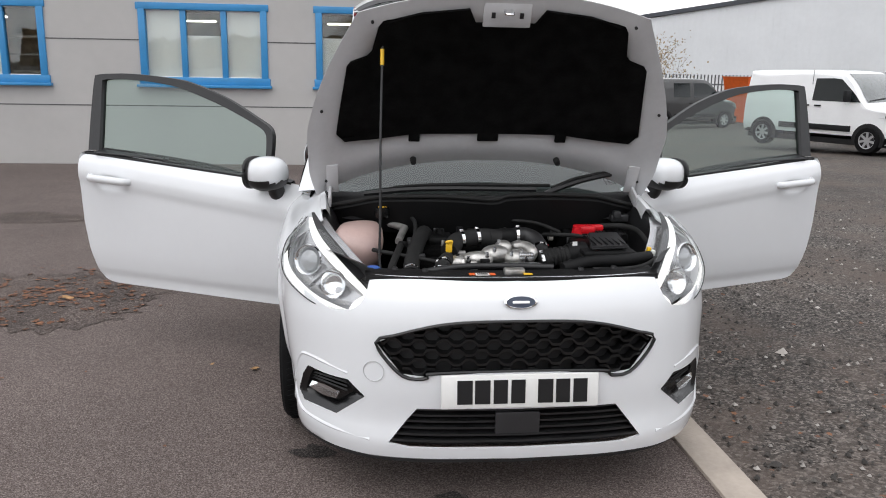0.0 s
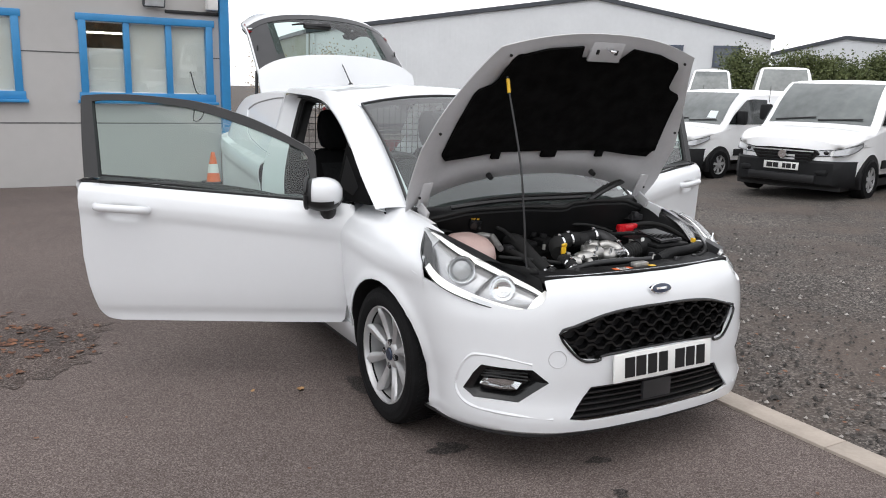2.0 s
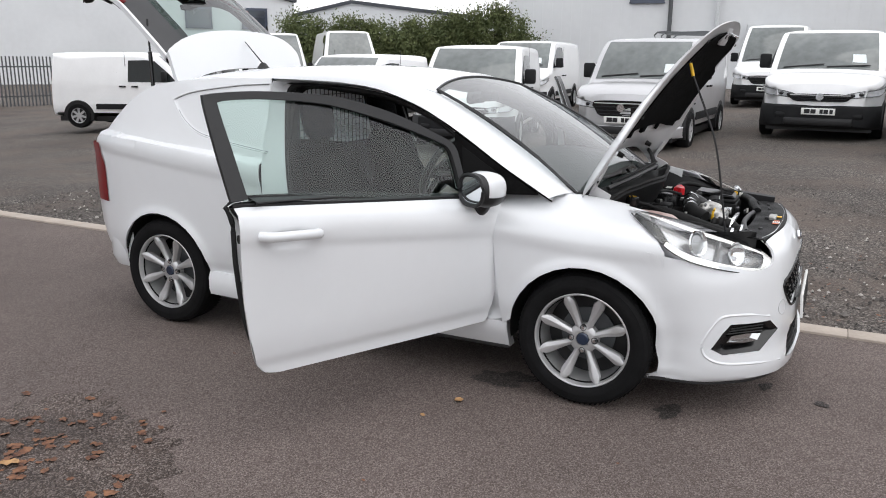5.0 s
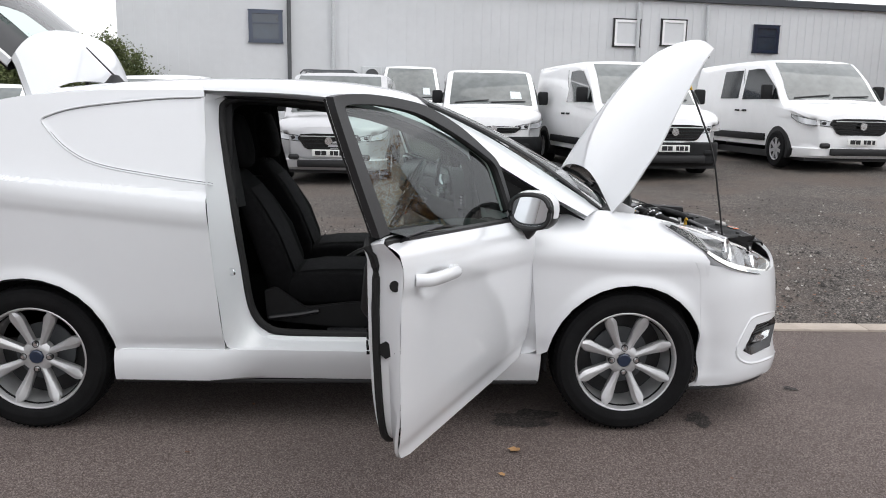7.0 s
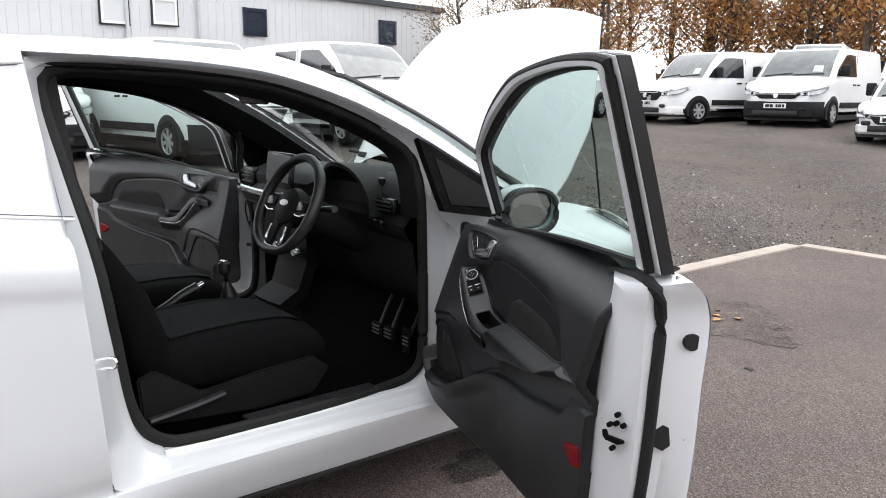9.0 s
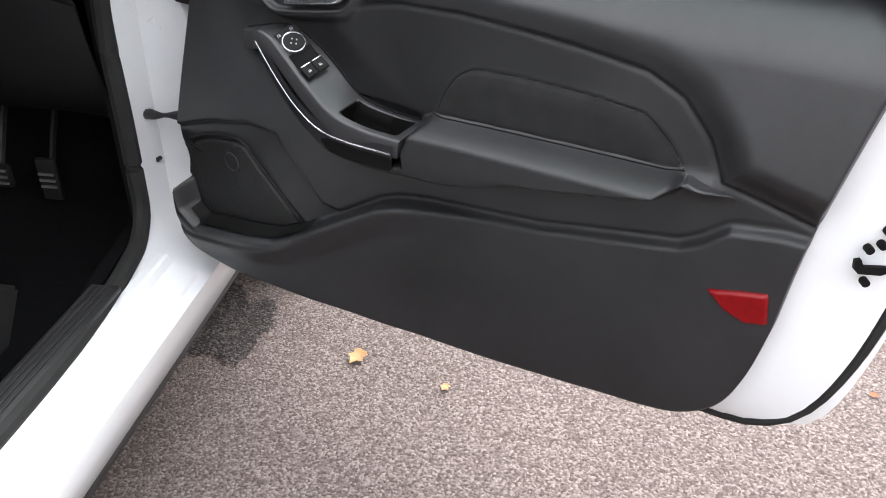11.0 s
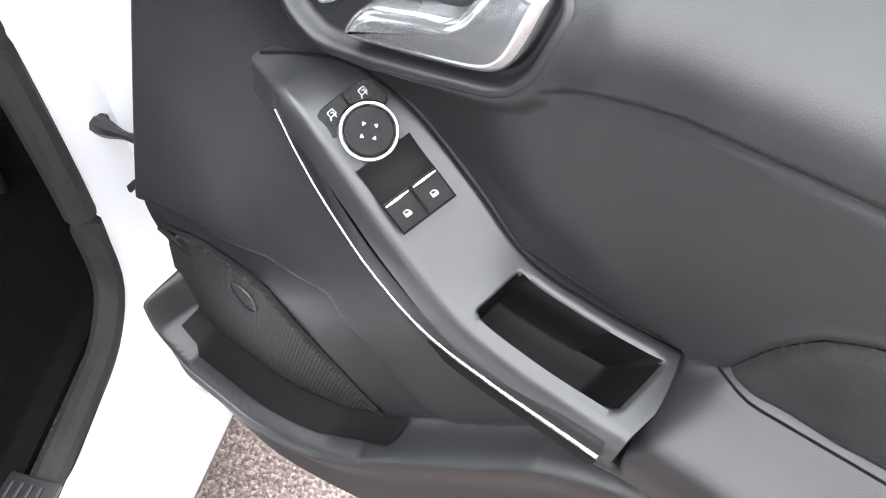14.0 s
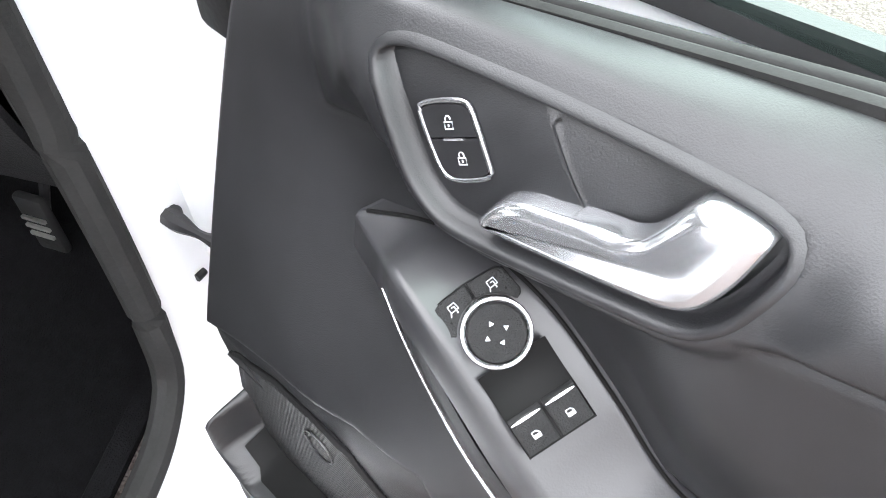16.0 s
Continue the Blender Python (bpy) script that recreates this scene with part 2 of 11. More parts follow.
M = {
    "paint": mat("white_car_paint", (0.715, 0.728, 0.746), 0.30, var=0.015, scale=2, coat=0.9),
    "paint_in": mat("white_inner_paint", (0.66, 0.67, 0.68), 0.42, var=0.04, scale=5, coat=0.3),
    "primer": mat("pale_grey_bonnet_inner", (0.50, 0.50, 0.51), 0.45, var=0.06, scale=6, coat=0.2),
    "black": mat("black_gloss_plastic", (0.006, 0.006, 0.0065), 0.25, var=0.1, scale=20),
    "trim": mat("black_satin_trim", (0.012, 0.012, 0.013), 0.45, var=0.15, scale=30, bump=0.05, bscale=400),
    "plastic": mat("black_grained_plastic", (0.0062, 0.0062, 0.0066), 0.6, spec=0.2, var=0.2, scale=14, bump=0.12, bscale=500),
    "card": mat("dark_grey_door_plastic", (0.0125, 0.0127, 0.0140), 0.43, var=0.34, scale=7, bump=0.10, bscale=1100),
    "cardsoft": mat("charcoal_arm_fabric", (0.0175, 0.0175, 0.0178), 0.85, spec=0.22, var=0.22, scale=30, bump=0.35, bscale=1000),
    "pod": mat("satin_grey_switch_panel", (0.028, 0.028, 0.030), 0.32, var=0.08, scale=12, bump=0.03, bscale=700),
    "felt": mat("black_felt_insulation", (0.006, 0.006, 0.006), 0.95, var=0.5, scale=16, bump=0.3, bscale=180, spec=0.05),
    "fabric": mat("black_seat_fabric", (0.0048, 0.0048, 0.0052), 0.95, var=0.25, scale=40, bump=0.25, bscale=700, spec=0.08),
    "carpet": mat("black_floor_carpet", (0.0035, 0.0035, 0.004), 0.95, var=0.3, scale=50, bump=0.4, bscale=400, spec=0.1),
    "rubber": mat("black_rubber", (0.013, 0.013, 0.013), 0.72, var=0.25, scale=25, bump=0.08, bscale=200, spec=0.3),
    "tyre": mat("worn_tyre_rubber", (0.0065, 0.0065, 0.007), 0.8, var=0.3, scale=14, bump=0.15, bscale=120, spec=0.16),
    "alloy": mat("silver_alloy", (0.50, 0.50, 0.505), 0.36, 0.55, var=0.08, scale=10, coat=0.4),
    "steel": mat("bare_cast_metal", (0.48, 0.47, 0.45), 0.42, 0.85, var=0.3, scale=18, bump=0.2, bscale=90),
    "chrome": mat("chrome", (0.82, 0.83, 0.84), 0.10, 1.0, var=0.03, scale=10),
    "satin": mat("satin_silver", (0.62, 0.63, 0.64), 0.24, 0.85, var=0.04, scale=12),
    "red": mat("red_plastic", (0.62, 0.012, 0.02), 0.3, var=0.12, scale=25),
    "redlens": mat("red_lamp_lens", (0.17, 0.001, 0.003), 0.28, var=0.15, scale=90, spec=0.25),
    "orange": mat("orange_plastic", (0.75, 0.13, 0.02), 0.45, var=0.1, scale=10),
    "yellow": mat("yellow_plastic", (0.80, 0.48, 0.02), 0.4, var=0.08, scale=30),
    "blue": mat("blue_cap_plastic", (0.04, 0.12, 0.42), 0.4, var=0.1, scale=20),
    "cloudy": mat("cloudy_white_plastic", (0.55, 0.57, 0.58), 0.45, var=0.1, scale=15),
    "sign": mat("white_sign_face", (0.78, 0.78, 0.76), 0.5, var=0.04, scale=6),
    # near-black that paints shade into door recesses; also serves plain black parts
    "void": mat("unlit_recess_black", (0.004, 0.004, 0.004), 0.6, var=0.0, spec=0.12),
    "handle": mat("satin_silver_lever", (0.46, 0.47, 0.49), 0.17, 0.85, var=0.03, scale=12),
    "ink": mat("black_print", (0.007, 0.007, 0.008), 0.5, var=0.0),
    "lampbowl": mat("lamp_reflector", (0.46, 0.46, 0.47), 0.25, 0.75, var=0.05, scale=14),
    "lampglass": mat("grey_lamp_glass", (0.30, 0.31, 0.32), 0.08, 0.2, var=0.2, scale=20, coat=1.0),
    "drl": mat("lit_daytime_lamp", (0.95, 0.95, 0.93), 0.3, var=0.0, emit=(1.0, 0.97, 0.92, 0.25)),
    "tarmac": speckled("reddish_tarmac", (0.066, 0.050, 0.045), (0.124, 0.098, 0.089), (0.205, 0.172, 0.160), 0.0050, blotch=0.20, blotch_size=0.55),
    "gravel": speckled("dark_grey_gravel", (0.030, 0.026, 0.024), (0.072, 0.063, 0.057), (0.21, 0.186, 0.168), 0.012, bump=0.9, blotch=0.35, blotch_size=0.4, tint=(0.115, 0.090, 0.076)),
    "kerb": mat("pale_concrete_kerb", (0.40, 0.345, 0.295), 0.9, var=0.14, scale=5, bump=0.25, bscale=70),
    "damp": speckled("damp_tarmac", (0.026, 0.018, 0.015), (0.062, 0.044, 0.037), (0.19, 0.16, 0.145), 0.0055, rough=0.7, blotch=0.45, blotch_size=3.0),
    "oil": speckled("oil_stained_tarmac", (0.012, 0.010, 0.009), (0.034, 0.029, 0.027), (0.11, 0.095, 0.09), 0.0048, rough=0.75),
    "clad": mat("pale_grey_wall_panel", (0.43, 0.42, 0.41), 0.6, var=0.05, scale=0.7, bump=0.03, bscale=30),
    "cladjoint": mat("dark_panel_joint", (0.10, 0.10, 0.10), 0.8, var=0.2, scale=6),
    "blueframe": mat("bright_blue_frame", (0.035, 0.235, 0.50), 0.4, var=0.08, scale=4),
    "blind": mat("cream_blind", (0.74, 0.71, 0.66), 0.8, var=0.05, scale=3),
    "room": mat("dim_office_interior", (0.17, 0.155, 0.135), 0.8, var=0.5, scale=3, two=(0.34, 0.30, 0.25)),
    "tube": mat("lit_office_tube", (1, 1, 1), 0.5, var=0, emit=(1.0, 0.95, 0.8, 2.0)),
    "shed": mat("light_grey_cladding", (0.66, 0.675, 0.69), 0.55, var=0.05, scale=0.3),
    "shedgreen": mat("algae_stained_cladding", (0.40, 0.40, 0.36), 0.65, var=0.14, scale=0.25, two=(0.30, 0.31, 0.22)),
    "roofedge": mat("dark_roof_flashing", (0.045, 0.05, 0.06), 0.5, var=0.1, scale=1),
    "darkglass": mat("dark_window_glass", (0.02, 0.035, 0.055), 0.06, var=0.3, scale=0.8, coat=1.0),
    "vanwhite": mat("white_van_paint", (0.90, 0.905, 0.91), 0.34, var=0.03, scale=2.5, coat=0.7),
    "vansilver": mat("silver_van_paint", (0.525, 0.525, 0.537), 0.34, 0.35, var=0.05, scale=3, coat=0.8),
    "vangrey": mat("dark_grey_van_paint", (0.065, 0.065, 0.065), 0.32, 0.3, var=0.06, scale=3, coat=0.8),
    "vanblue": mat("dark_blue_paint", (0.015, 0.028, 0.06), 0.28, 0.3, var=0.06, scale=3, coat=0.9),
    "vanplastic": mat("grey_black_bumper_plastic", (0.011, 0.0115, 0.0125), 0.65, spec=0.25, var=0.25, scale=10, bump=0.1, bscale=200),
    "wheel": mat("grey_steel_wheel_trim", (0.52, 0.52, 0.53), 0.4, 0.5, var=0.1, scale=12),
    # broad paler areas paint sky reflections into the van windscreens' base colour
    "screensheen": mat("windscreen_painted_sheen", (0.085, 0.098, 0.096), 0.07, var=0.35, scale=0.8, coat=1.0, two=(0.17, 0.19, 0.185)),
    "vanglass": mat("dark_van_glass", (0.018, 0.022, 0.023), 0.07, var=0.3, scale=0.9, coat=1.0),
    "vanlamp": mat("clear_van_lamp", (0.42, 0.43, 0.44), 0.12, 0.35, var=0.35, scale=7, coat=1.0),
    "paper": mat("pale_price_sheet", (0.72, 0.78, 0.80), 0.7, var=0.04, scale=9),
    "leaf": mat("brown_fallen_leaf", (0.11, 0.045, 0.035), 0.8, var=0.5, scale=30, two=(0.26, 0.12, 0.06)),
    "leafy": mat("yellow_fallen_leaf", (0.40, 0.23, 0.10), 0.75, var=0.3, scale=30),
    "bark": mat("grey_brown_bark", (0.10, 0.08, 0.065), 0.9, var=0.3, scale=6, bump=0.3, bscale=30),
    "autumn": leafy("rusty_autumn_leaves", (0.52, 0.26, 0.10), (0.66, 0.42, 0.18)),
    "scrub": mat("brown_bank_scrub", (0.13, 0.10, 0.06), 0.95, var=0.6, scale=0.9, two=(0.22, 0.13, 0.055), bump=0.8, bscale=4, spec=0.1),
    "drab": leafy("thin_olive_leaves", (0.34, 0.26, 0.16), (0.46, 0.36, 0.23)),
    "green": mat("dull_green_leaves", (0.058, 0.090, 0.024), 0.85, var=0.4, scale=1.5, two=(0.14, 0.16, 0.06)),
    "fence": mat("dark_grey_palisade", (0.08, 0.085, 0.09), 0.6, var=0.15, scale=3),
    "glass": glass_mat("clear_car_glass", (0.80, 0.90, 0.87), gloss=0.22),
    "greenglass": glass_mat("green_tinted_door_glass", (0.62, 0.76, 0.71), gloss=0.10),
    "lens": glass_mat("clear_lamp_lens", (0.97, 0.98, 0.98), gloss=0.10),
    "winglass": glass_mat("office_window_glass", (0.93, 0.96, 0.96), gloss=0.10),
    "dash": mat("dark_grey_dash_skin", (0.0080, 0.0082, 0.0088), 0.6, spec=0.28, var=0.15, scale=10, bump=0.15, bscale=450),
    "leather": mat("black_leather", (0.014, 0.014, 0.014), 0.42, var=0.15, scale=30, bump=0.10, bscale=350),
    "weave": mat("charcoal_woven_cloth", (0.010, 0.010, 0.011), 0.9, var=0.3, scale=60, bump=0.25, bscale=600, spec=0.12),
    "screen": mat("dark_screen_glass", (0.012, 0.013, 0.015), 0.06, var=0.0, coat=1.0),
    "cloudypink": mat("cloudy_pink_plastic", (0.50, 0.36, 0.33), 0.35, var=0.08, scale=12),
    "coolant": mat("red_coolant_plastic", (0.52, 0.06, 0.035), 0.35, var=0.12, scale=14),
    "alloydull": mat("dull_alloy", (0.42, 0.41, 0.40), 0.45, 0.6, var=0.2, scale=20, bump=0.1, bscale=120),
    "mirror": mat("mirror_glass", (0.75, 0.78, 0.80), 0.02, 1.0, var=0.0),
}


# ---------------------------------------------------------------- mesh helpers
def thing(name, label, category, m=None, group="", kind=""):
    ob = tagged(new(name), label, category, group, kind)
    ob.empty_display_size = 0.1
    if m is not None:
        ob.matrix_basis = m
    return ob


def part(name, bm, material, parent=None, label="", smooth=35.0):
    """Links a bmesh as one mesh object, under a thing or part if one is given."""
    me = bpy.data.meshes.new(name)
    bmesh.ops.recalc_face_normals(bm, faces=bm.faces)
    bm.to_mesh(me)
    bm.free()
    me.materials.append(material)
    if smooth:
        me.shade_smooth()
        me.set_sharp_from_angle(angle=radians(smooth))
    ob = new(name, me)
    if parent is not None:
        ob.parent = parent
    if label:
        ob["label"] = label
    return ob


def struct(name, bm, material, label, category, smooth=35.0):
    return tagged(part(name, bm, material, None, "", smooth), label, category, kind="structure")


def B():
    return bmesh.new()


def xf(bm, verts, m):
    bmesh.ops.transform(bm, matrix=m, verts=verts)


def box(bm, c, s, bevel=0.0, m=None, seg=2):
    r = bmesh.ops.create_cube(bm, size=1.0)
    vs = r["verts"]
    xf(bm, vs, Matrix.Translation(c) @ Matrix.Diagonal((*s, 1)))
    if bevel > 0:
        es = list({e for v in vs for e in v.link_edges})
        rb = bmesh.ops.bevel(bm, geom=es, offset=bevel, segments=seg, affect="EDGES", profile=0.5)
        vs = list({v for f in rb["faces"] for v in f.verts} | {v for v in vs if v.is_valid})
    if m is not None:
        xf(bm, vs, m)
    return vs


def cyl(bm, a, b, r0, r1=None, seg=16, cap=True):
    a, b = Vector(a), Vector(b)
    r1 = r0 if r1 is None else r1
    d = b - a
    r = bmesh.ops.create_cone(bm, cap_ends=cap, segments=seg, radius1=r0, radius2=r1, depth=d.length)
    xf(bm, r["verts"], Matrix.Translation((a + b) / 2) @ d.to_track_quat("Z", "Y").to_matrix().to_4x4())
    return r["verts"]


def ball(bm, c, s, sub=2):
    r = bmesh.ops.create_icosphere(bm, subdivisions=sub, radius=1.0)
    xf(bm, r["verts"], Matrix.Translation(c) @ Matrix.Diagonal((*s, 1)))
    return r["verts"]


def cr(pts, n, closed=False):
    """Catmull-Rom resampling to n points, even along the length."""
    p = [Vector(q) for q in pts]
    k = len(p)
    fine = []
    last = k if closed else k - 1
    for i in range(last):
        if closed:
            a, b, c, d = p[(i - 1) % k], p[i], p[(i + 1) % k], p[(i + 2) % k]
        else:
            b, c = p[i], p[i + 1]
            a = p[i - 1] if i else b * 2 - c
            d = p[i + 2] if i + 2 < k else c * 2 - b
        for j in range(12):
            t = j / 12
            fine.append(0.5 * ((2 * b) + (c - a) * t + (2 * a - 5 * b + 4 * c - d) * t * t + (3 * b - a - 3 * c + d) * t ** 3))
    fine.append(p[0].copy() if closed else p[-1].copy())
    s = [0.0]
    for u, v in zip(fine, fine[1:]):
        s.append(s[-1] + (v - u).length)
    out, j = [], 0
    for i in range(n):
        w = s[-1] * i / (n if closed else n - 1)
        while j < len(s) - 2 and s[j + 1] < w:
            j += 1
        f = 0 if s[j + 1] == s[j] else (w - s[j]) / (s[j + 1] - s[j])
        out.append(fine[j].lerp(fine[j + 1], min(1, f)))
    return out


def sp(x, xs, ys):
    """Smooth curve through the points (xs, ys) at x (monotone cubic)."""
    if x <= xs[0]:
        return ys[0]
    if x >= xs[-1]:
        return ys[-1]
    i = 0
    while xs[i + 1] < x:
        i += 1
    h = xs[i + 1] - xs[i]
    t = (x - xs[i]) / h

    def slope(j):
        if j == 0 or j == len(xs) - 1:
            k = min(j, len(xs) - 2)
            return (ys[k + 1] - ys[k]) / (xs[k + 1] - xs[k])
        a = (ys[j] - ys[j - 1]) / (xs[j] - xs[j - 1])
        b = (ys[j + 1] - ys[j]) / (xs[j + 1] - xs[j])
        return 0.0 if a * b <= 0 else 2 * a * b / (a + b)
    m0, m1 = slope(i) * h, slope(i + 1) * h
    return (2 * t ** 3 - 3 * t * t + 1) * ys[i] + (t ** 3 - 2 * t * t + t) * m0 + (-2 * t ** 3 + 3 * t * t) * ys[i + 1] + (t ** 3 - t * t) * m1


def grid(bm, rows, closed=False):
    """A sheet of quads through rows of points; closed: each row is a ring."""
    vs = [[bm.verts.new(p) for p in r] for r in rows]
    for a, b in zip(vs, vs[1:]):
        n = len(a)
        for j in range(n if closed else n - 1):
            k = (j + 1) % n
            try:
                bm.faces.new((a[j], a[k], b[k], b[j]))
            except ValueError:
                pass
    return vs


def tube(bm, pts, r, seg=8, n=None, closed=False, flat=1.0):
    """A round bar along a smooth line."""
    p = cr(pts, n or max(6, len(pts) * 5), closed) if n != 0 else [Vector(q) for q in pts]
    rings = []
    up = Vector((0, 0, 1))
    for i, q in enumerate(p):
        a = p[(i - 1) % len(p)] if closed else p[max(0, i - 1)]
        b = p[(i + 1) % len(p)] if closed else p[min(len(p) - 1, i + 1)]
        d = (b - a).normalized()
        s = d.cross(up)
        if s.length < 0.05:
            s = d.cross(Vector((1, 0, 0)))
        s.normalize()
        w = s.cross(d)
        rr = r(i / (len(p) - 1)) if callable(r) else r
        rings.append([q + s * (rr * math.cos(t)) + w * (rr * flat * math.sin(t)) for t in (2 * math.pi * k / seg for k in range(seg))])
    if closed:
        rings.append(rings[0])
    vs = grid(bm, rings, True)
    if not closed:
        bm.faces.new(vs[0])
        bm.faces.new(vs[-1][::-1])
    else:
        bmesh.ops.remove_doubles(bm, verts=bm.verts, dist=1e-6)


def poly(bm, pts, ext=None):
    """A flat face, pushed along ext into a slab if it is given."""
    f = bm.faces.new([bm.verts.new(p) for p in pts])
    if ext is not None:
        r = bmesh.ops.extrude_face_region(bm, geom=[f])
        bmesh.ops.translate(bm, vec=Vector(ext), verts=[v for v in r["geom"] if isinstance(v, bmesh.types.BMVert)])
    return f


def thick(bm, t):
    bmesh.ops.recalc_face_normals(bm, faces=bm.faces)
    bmesh.ops.solidify(bm, geom=list(bm.faces), thickness=t)


def lathe(bm, prof, m=None, seg=32):
    """Turns a profile of (radius, height) round z, then moves it by m."""
    rows = [[Vector((r * math.cos(2 * math.pi * k / seg), r * math.sin(2 * math.pi * k / seg), h)) for k in range(seg)] for r, h in prof]
    vs = grid(bm, rows, True)
    if m is not None:
        xf(bm, [v for r in vs for v in r], m)
    return vs


def sstep(x, a, b):
    t = np.clip((x - a) / (b - a), 0, 1)
    return t * t * (3 - 2 * t)


def loft(bm, rings):
    vs = grid(bm, rings, True)
    bm.faces.new(vs[0])
    bm.faces.new(vs[-1][::-1])



# ---------------------------------------------------------------- ground, kerb, buildings
KX, KY = 0.75, -4.75


def lie(x, y):
    """Height of the yard: level round the car, then rising gently to one side and falling to the other over the gravel."""
    t = max(0.0, min(1.0, (x - 1.0) / 5.0))
    w = t * t * (3 - 2 * t)
    return 0.02 * max(0.0, min(15.0, x - 1.0)) - w * 0.033 * max(-45.0, min(34.0, y)) + (1 - w) * 0.03 * max(0.0, min(40.0, KY - y))


def make_ground():
    bm = B()
    xs = [-400, -120, -60, -30, -12, -6, -3, 0, 0.5] + [0.9 + 0.5 * i for i in range(24)] + [14, 16, 20, 28, 40, 60, 120, 400]
    ys = [-400, -120, -60, -40, -30] + [-26 + 1.0 * i for i in range(30)] + [5 + 2 * i for i in range(14)] + [40, 60, 120, 400]

    def gz(x, y):
        if abs(x) > 50 or abs(y) > 55:
            x, y = max(-50, min(50, x)), max(-55, min(55, y))
        z = lie(x, y)
        if x > 0.95 or y < KY - 0.1:
            z += 0.03 * noise.noise((x * 0.5, y * 0.5, 0)) * min(1, max(x - 0.9, KY - y))
        return z - 0.012
    grid(bm, [[Vector((x, y, gz(x, y))) for x in xs] for y in ys])
    return struct("ground", bm, M["gravel"], "dark grey loose gravel yard, damp and worn in tracks", "ground", 80)


def make_tarmac():
    bm = B()
    xs = [-40, -20, -10, -6, -4, -3, -2, -1, 0, KX]
    ys = [KY, -3, -2, -1, 0, 1, 2, 3, 4, 6, 8.98]
    grid(bm, [[Vector((x, y, 0.0)) for x in xs] for y in ys])
    return struct("pavement", bm, M["tarmac"], "reddish-brown worn tarmac forecourt with pale chippings", "tarmac")


def make_kerb():
    base = thing("kerb", "pale concrete edging kerb between tarmac and gravel", "kerb", kind="structure")
    for axis, a0, a1 in (("y", KY, 8.9), ("x", -14.0, KX)):
        n = math.ceil((a1 - a0) / 0.915)
        ln = (a1 - a0) / n - 0.003
        me = None
        for i in range(n):
            if me is None:
                bm = B()
                box(bm, (0, 0, -0.06), (0.15, ln, 0.16), 0.004)
                ob = part("kerb_stone", bm, M["kerb"], base)
                me = ob.data
            else:
                ob = new("kerb_stone", me)
                ob.parent = base
            c = a0 + 0.4575 + i * (a1 - a0) / n
            ob.matrix_basis = pose(KX + 0.075, c, -0.006) if axis == "y" else pose(c, KY - 0.075, -0.006, 0, 0, 90)


def blob(cx, cy, rx, ry, z, seed, n=40, rough=0.35):
    bm = B()
    rnd = random.Random(seed)
    ph = [rnd.uniform(0, 6.28) for _ in range(5)]
    pts = []
    n *= 4
    for k in range(n):
        t = 2 * math.pi * k / n
        f = 1 + rough * sum(math.sin((j + 2) * t + ph[j]) / (j + 2) for j in range(5)) + 0.10 * math.sin(11 * t + ph[0]) * math.sin(17 * t + ph[1]) + 0.05 * math.sin(37 * t + ph[2]) + rnd.uniform(-0.025, 0.025)
        pts.append((cx + rx * f * math.cos(t), cy + ry * f * math.sin(t), z))
    poly(bm, pts)
    return bm


def leaf_mesh(bm, x, y, z, s, rnd):
    a, tilt = rnd.uniform(0, 6.28), rnd.uniform(-0.15, 0.15)
    m = pose(x, y, z) @ Euler((tilt, rnd.uniform(-0.12, 0.12), a)).to_matrix().to_4x4()
    prof = [(0, -1), (0.28, -0.55), (0.62, -0.35), (0.38, 0.0), (0.6, 0.3), (0.25, 0.55), (0, 1)]
    cv = [bm.verts.new(m @ Vector((0, py * s, 0.08 * s * abs(py)))) for _, py in prof]
    for side in (-1, 1):
        ev = [bm.verts.new(m @ Vector((side * px * s, py * s, s * rnd.uniform(0.02, 0.18)))) for px, py in prof[1:-1]]
        ring = [cv[0], *ev, cv[-1]]
        for i in range(len(ring) - 1):
            try:
                bm.faces.new([ring[i], ring[i + 1], cv[min(i + 1, 6)], cv[i]] if i else [ring[0], ring[1], cv[1]])
            except ValueError:
                pass


def make_leaves():
    rnd = random.Random(4)
    bm = B()
    for _ in range(260):
        x, y = rnd.gauss(-2.55, 0.36), rnd.gauss(1.85, 0.34)
        leaf_mesh(bm, x, y, 0.006, rnd.uniform(0.012, 0.036), rnd)
    for _ in range(90):
        leaf_mesh(bm, rnd.uniform(-6, 0.5), rnd.uniform(-3.5, 8), 0.006, rnd.uniform(0.006, 0.016), rnd)
    for _ in range(330):
        x, y = 0.95 + abs(rnd.gauss(0, 0.9)), rnd.uniform(-3.5, 4)
        leaf_mesh(bm, x, y, lie(x, y) + 0.01, rnd.uniform(0.008, 0.022), rnd)
    tagged(part("fallen_leaves", bm, M["leaf"]), "brown fallen leaves scattered on tarmac and gravel", "leaves", kind="stuff")
    spots = [(-2.36, 1.78, 0.055), (-1.04, 0.494, 0.034), (-1.256, 0.57, 0.018), (-0.154, -2.0, 0.05), (-0.22, -2.12, 0.045), (-0.1, -2.08, 0.04), (-0.03, -2.2, 0.03), (-2.6, 1.2, 0.05)]
    for x, y, s in spots:
        bm = B()
        leaf_mesh(bm, x, y, 0.008, s, rnd)
        tagged(part("fallen_leaf", bm, M["leafy"]), "single yellow-brown fallen leaf on tarmac", "leaf", "fallen leaves")


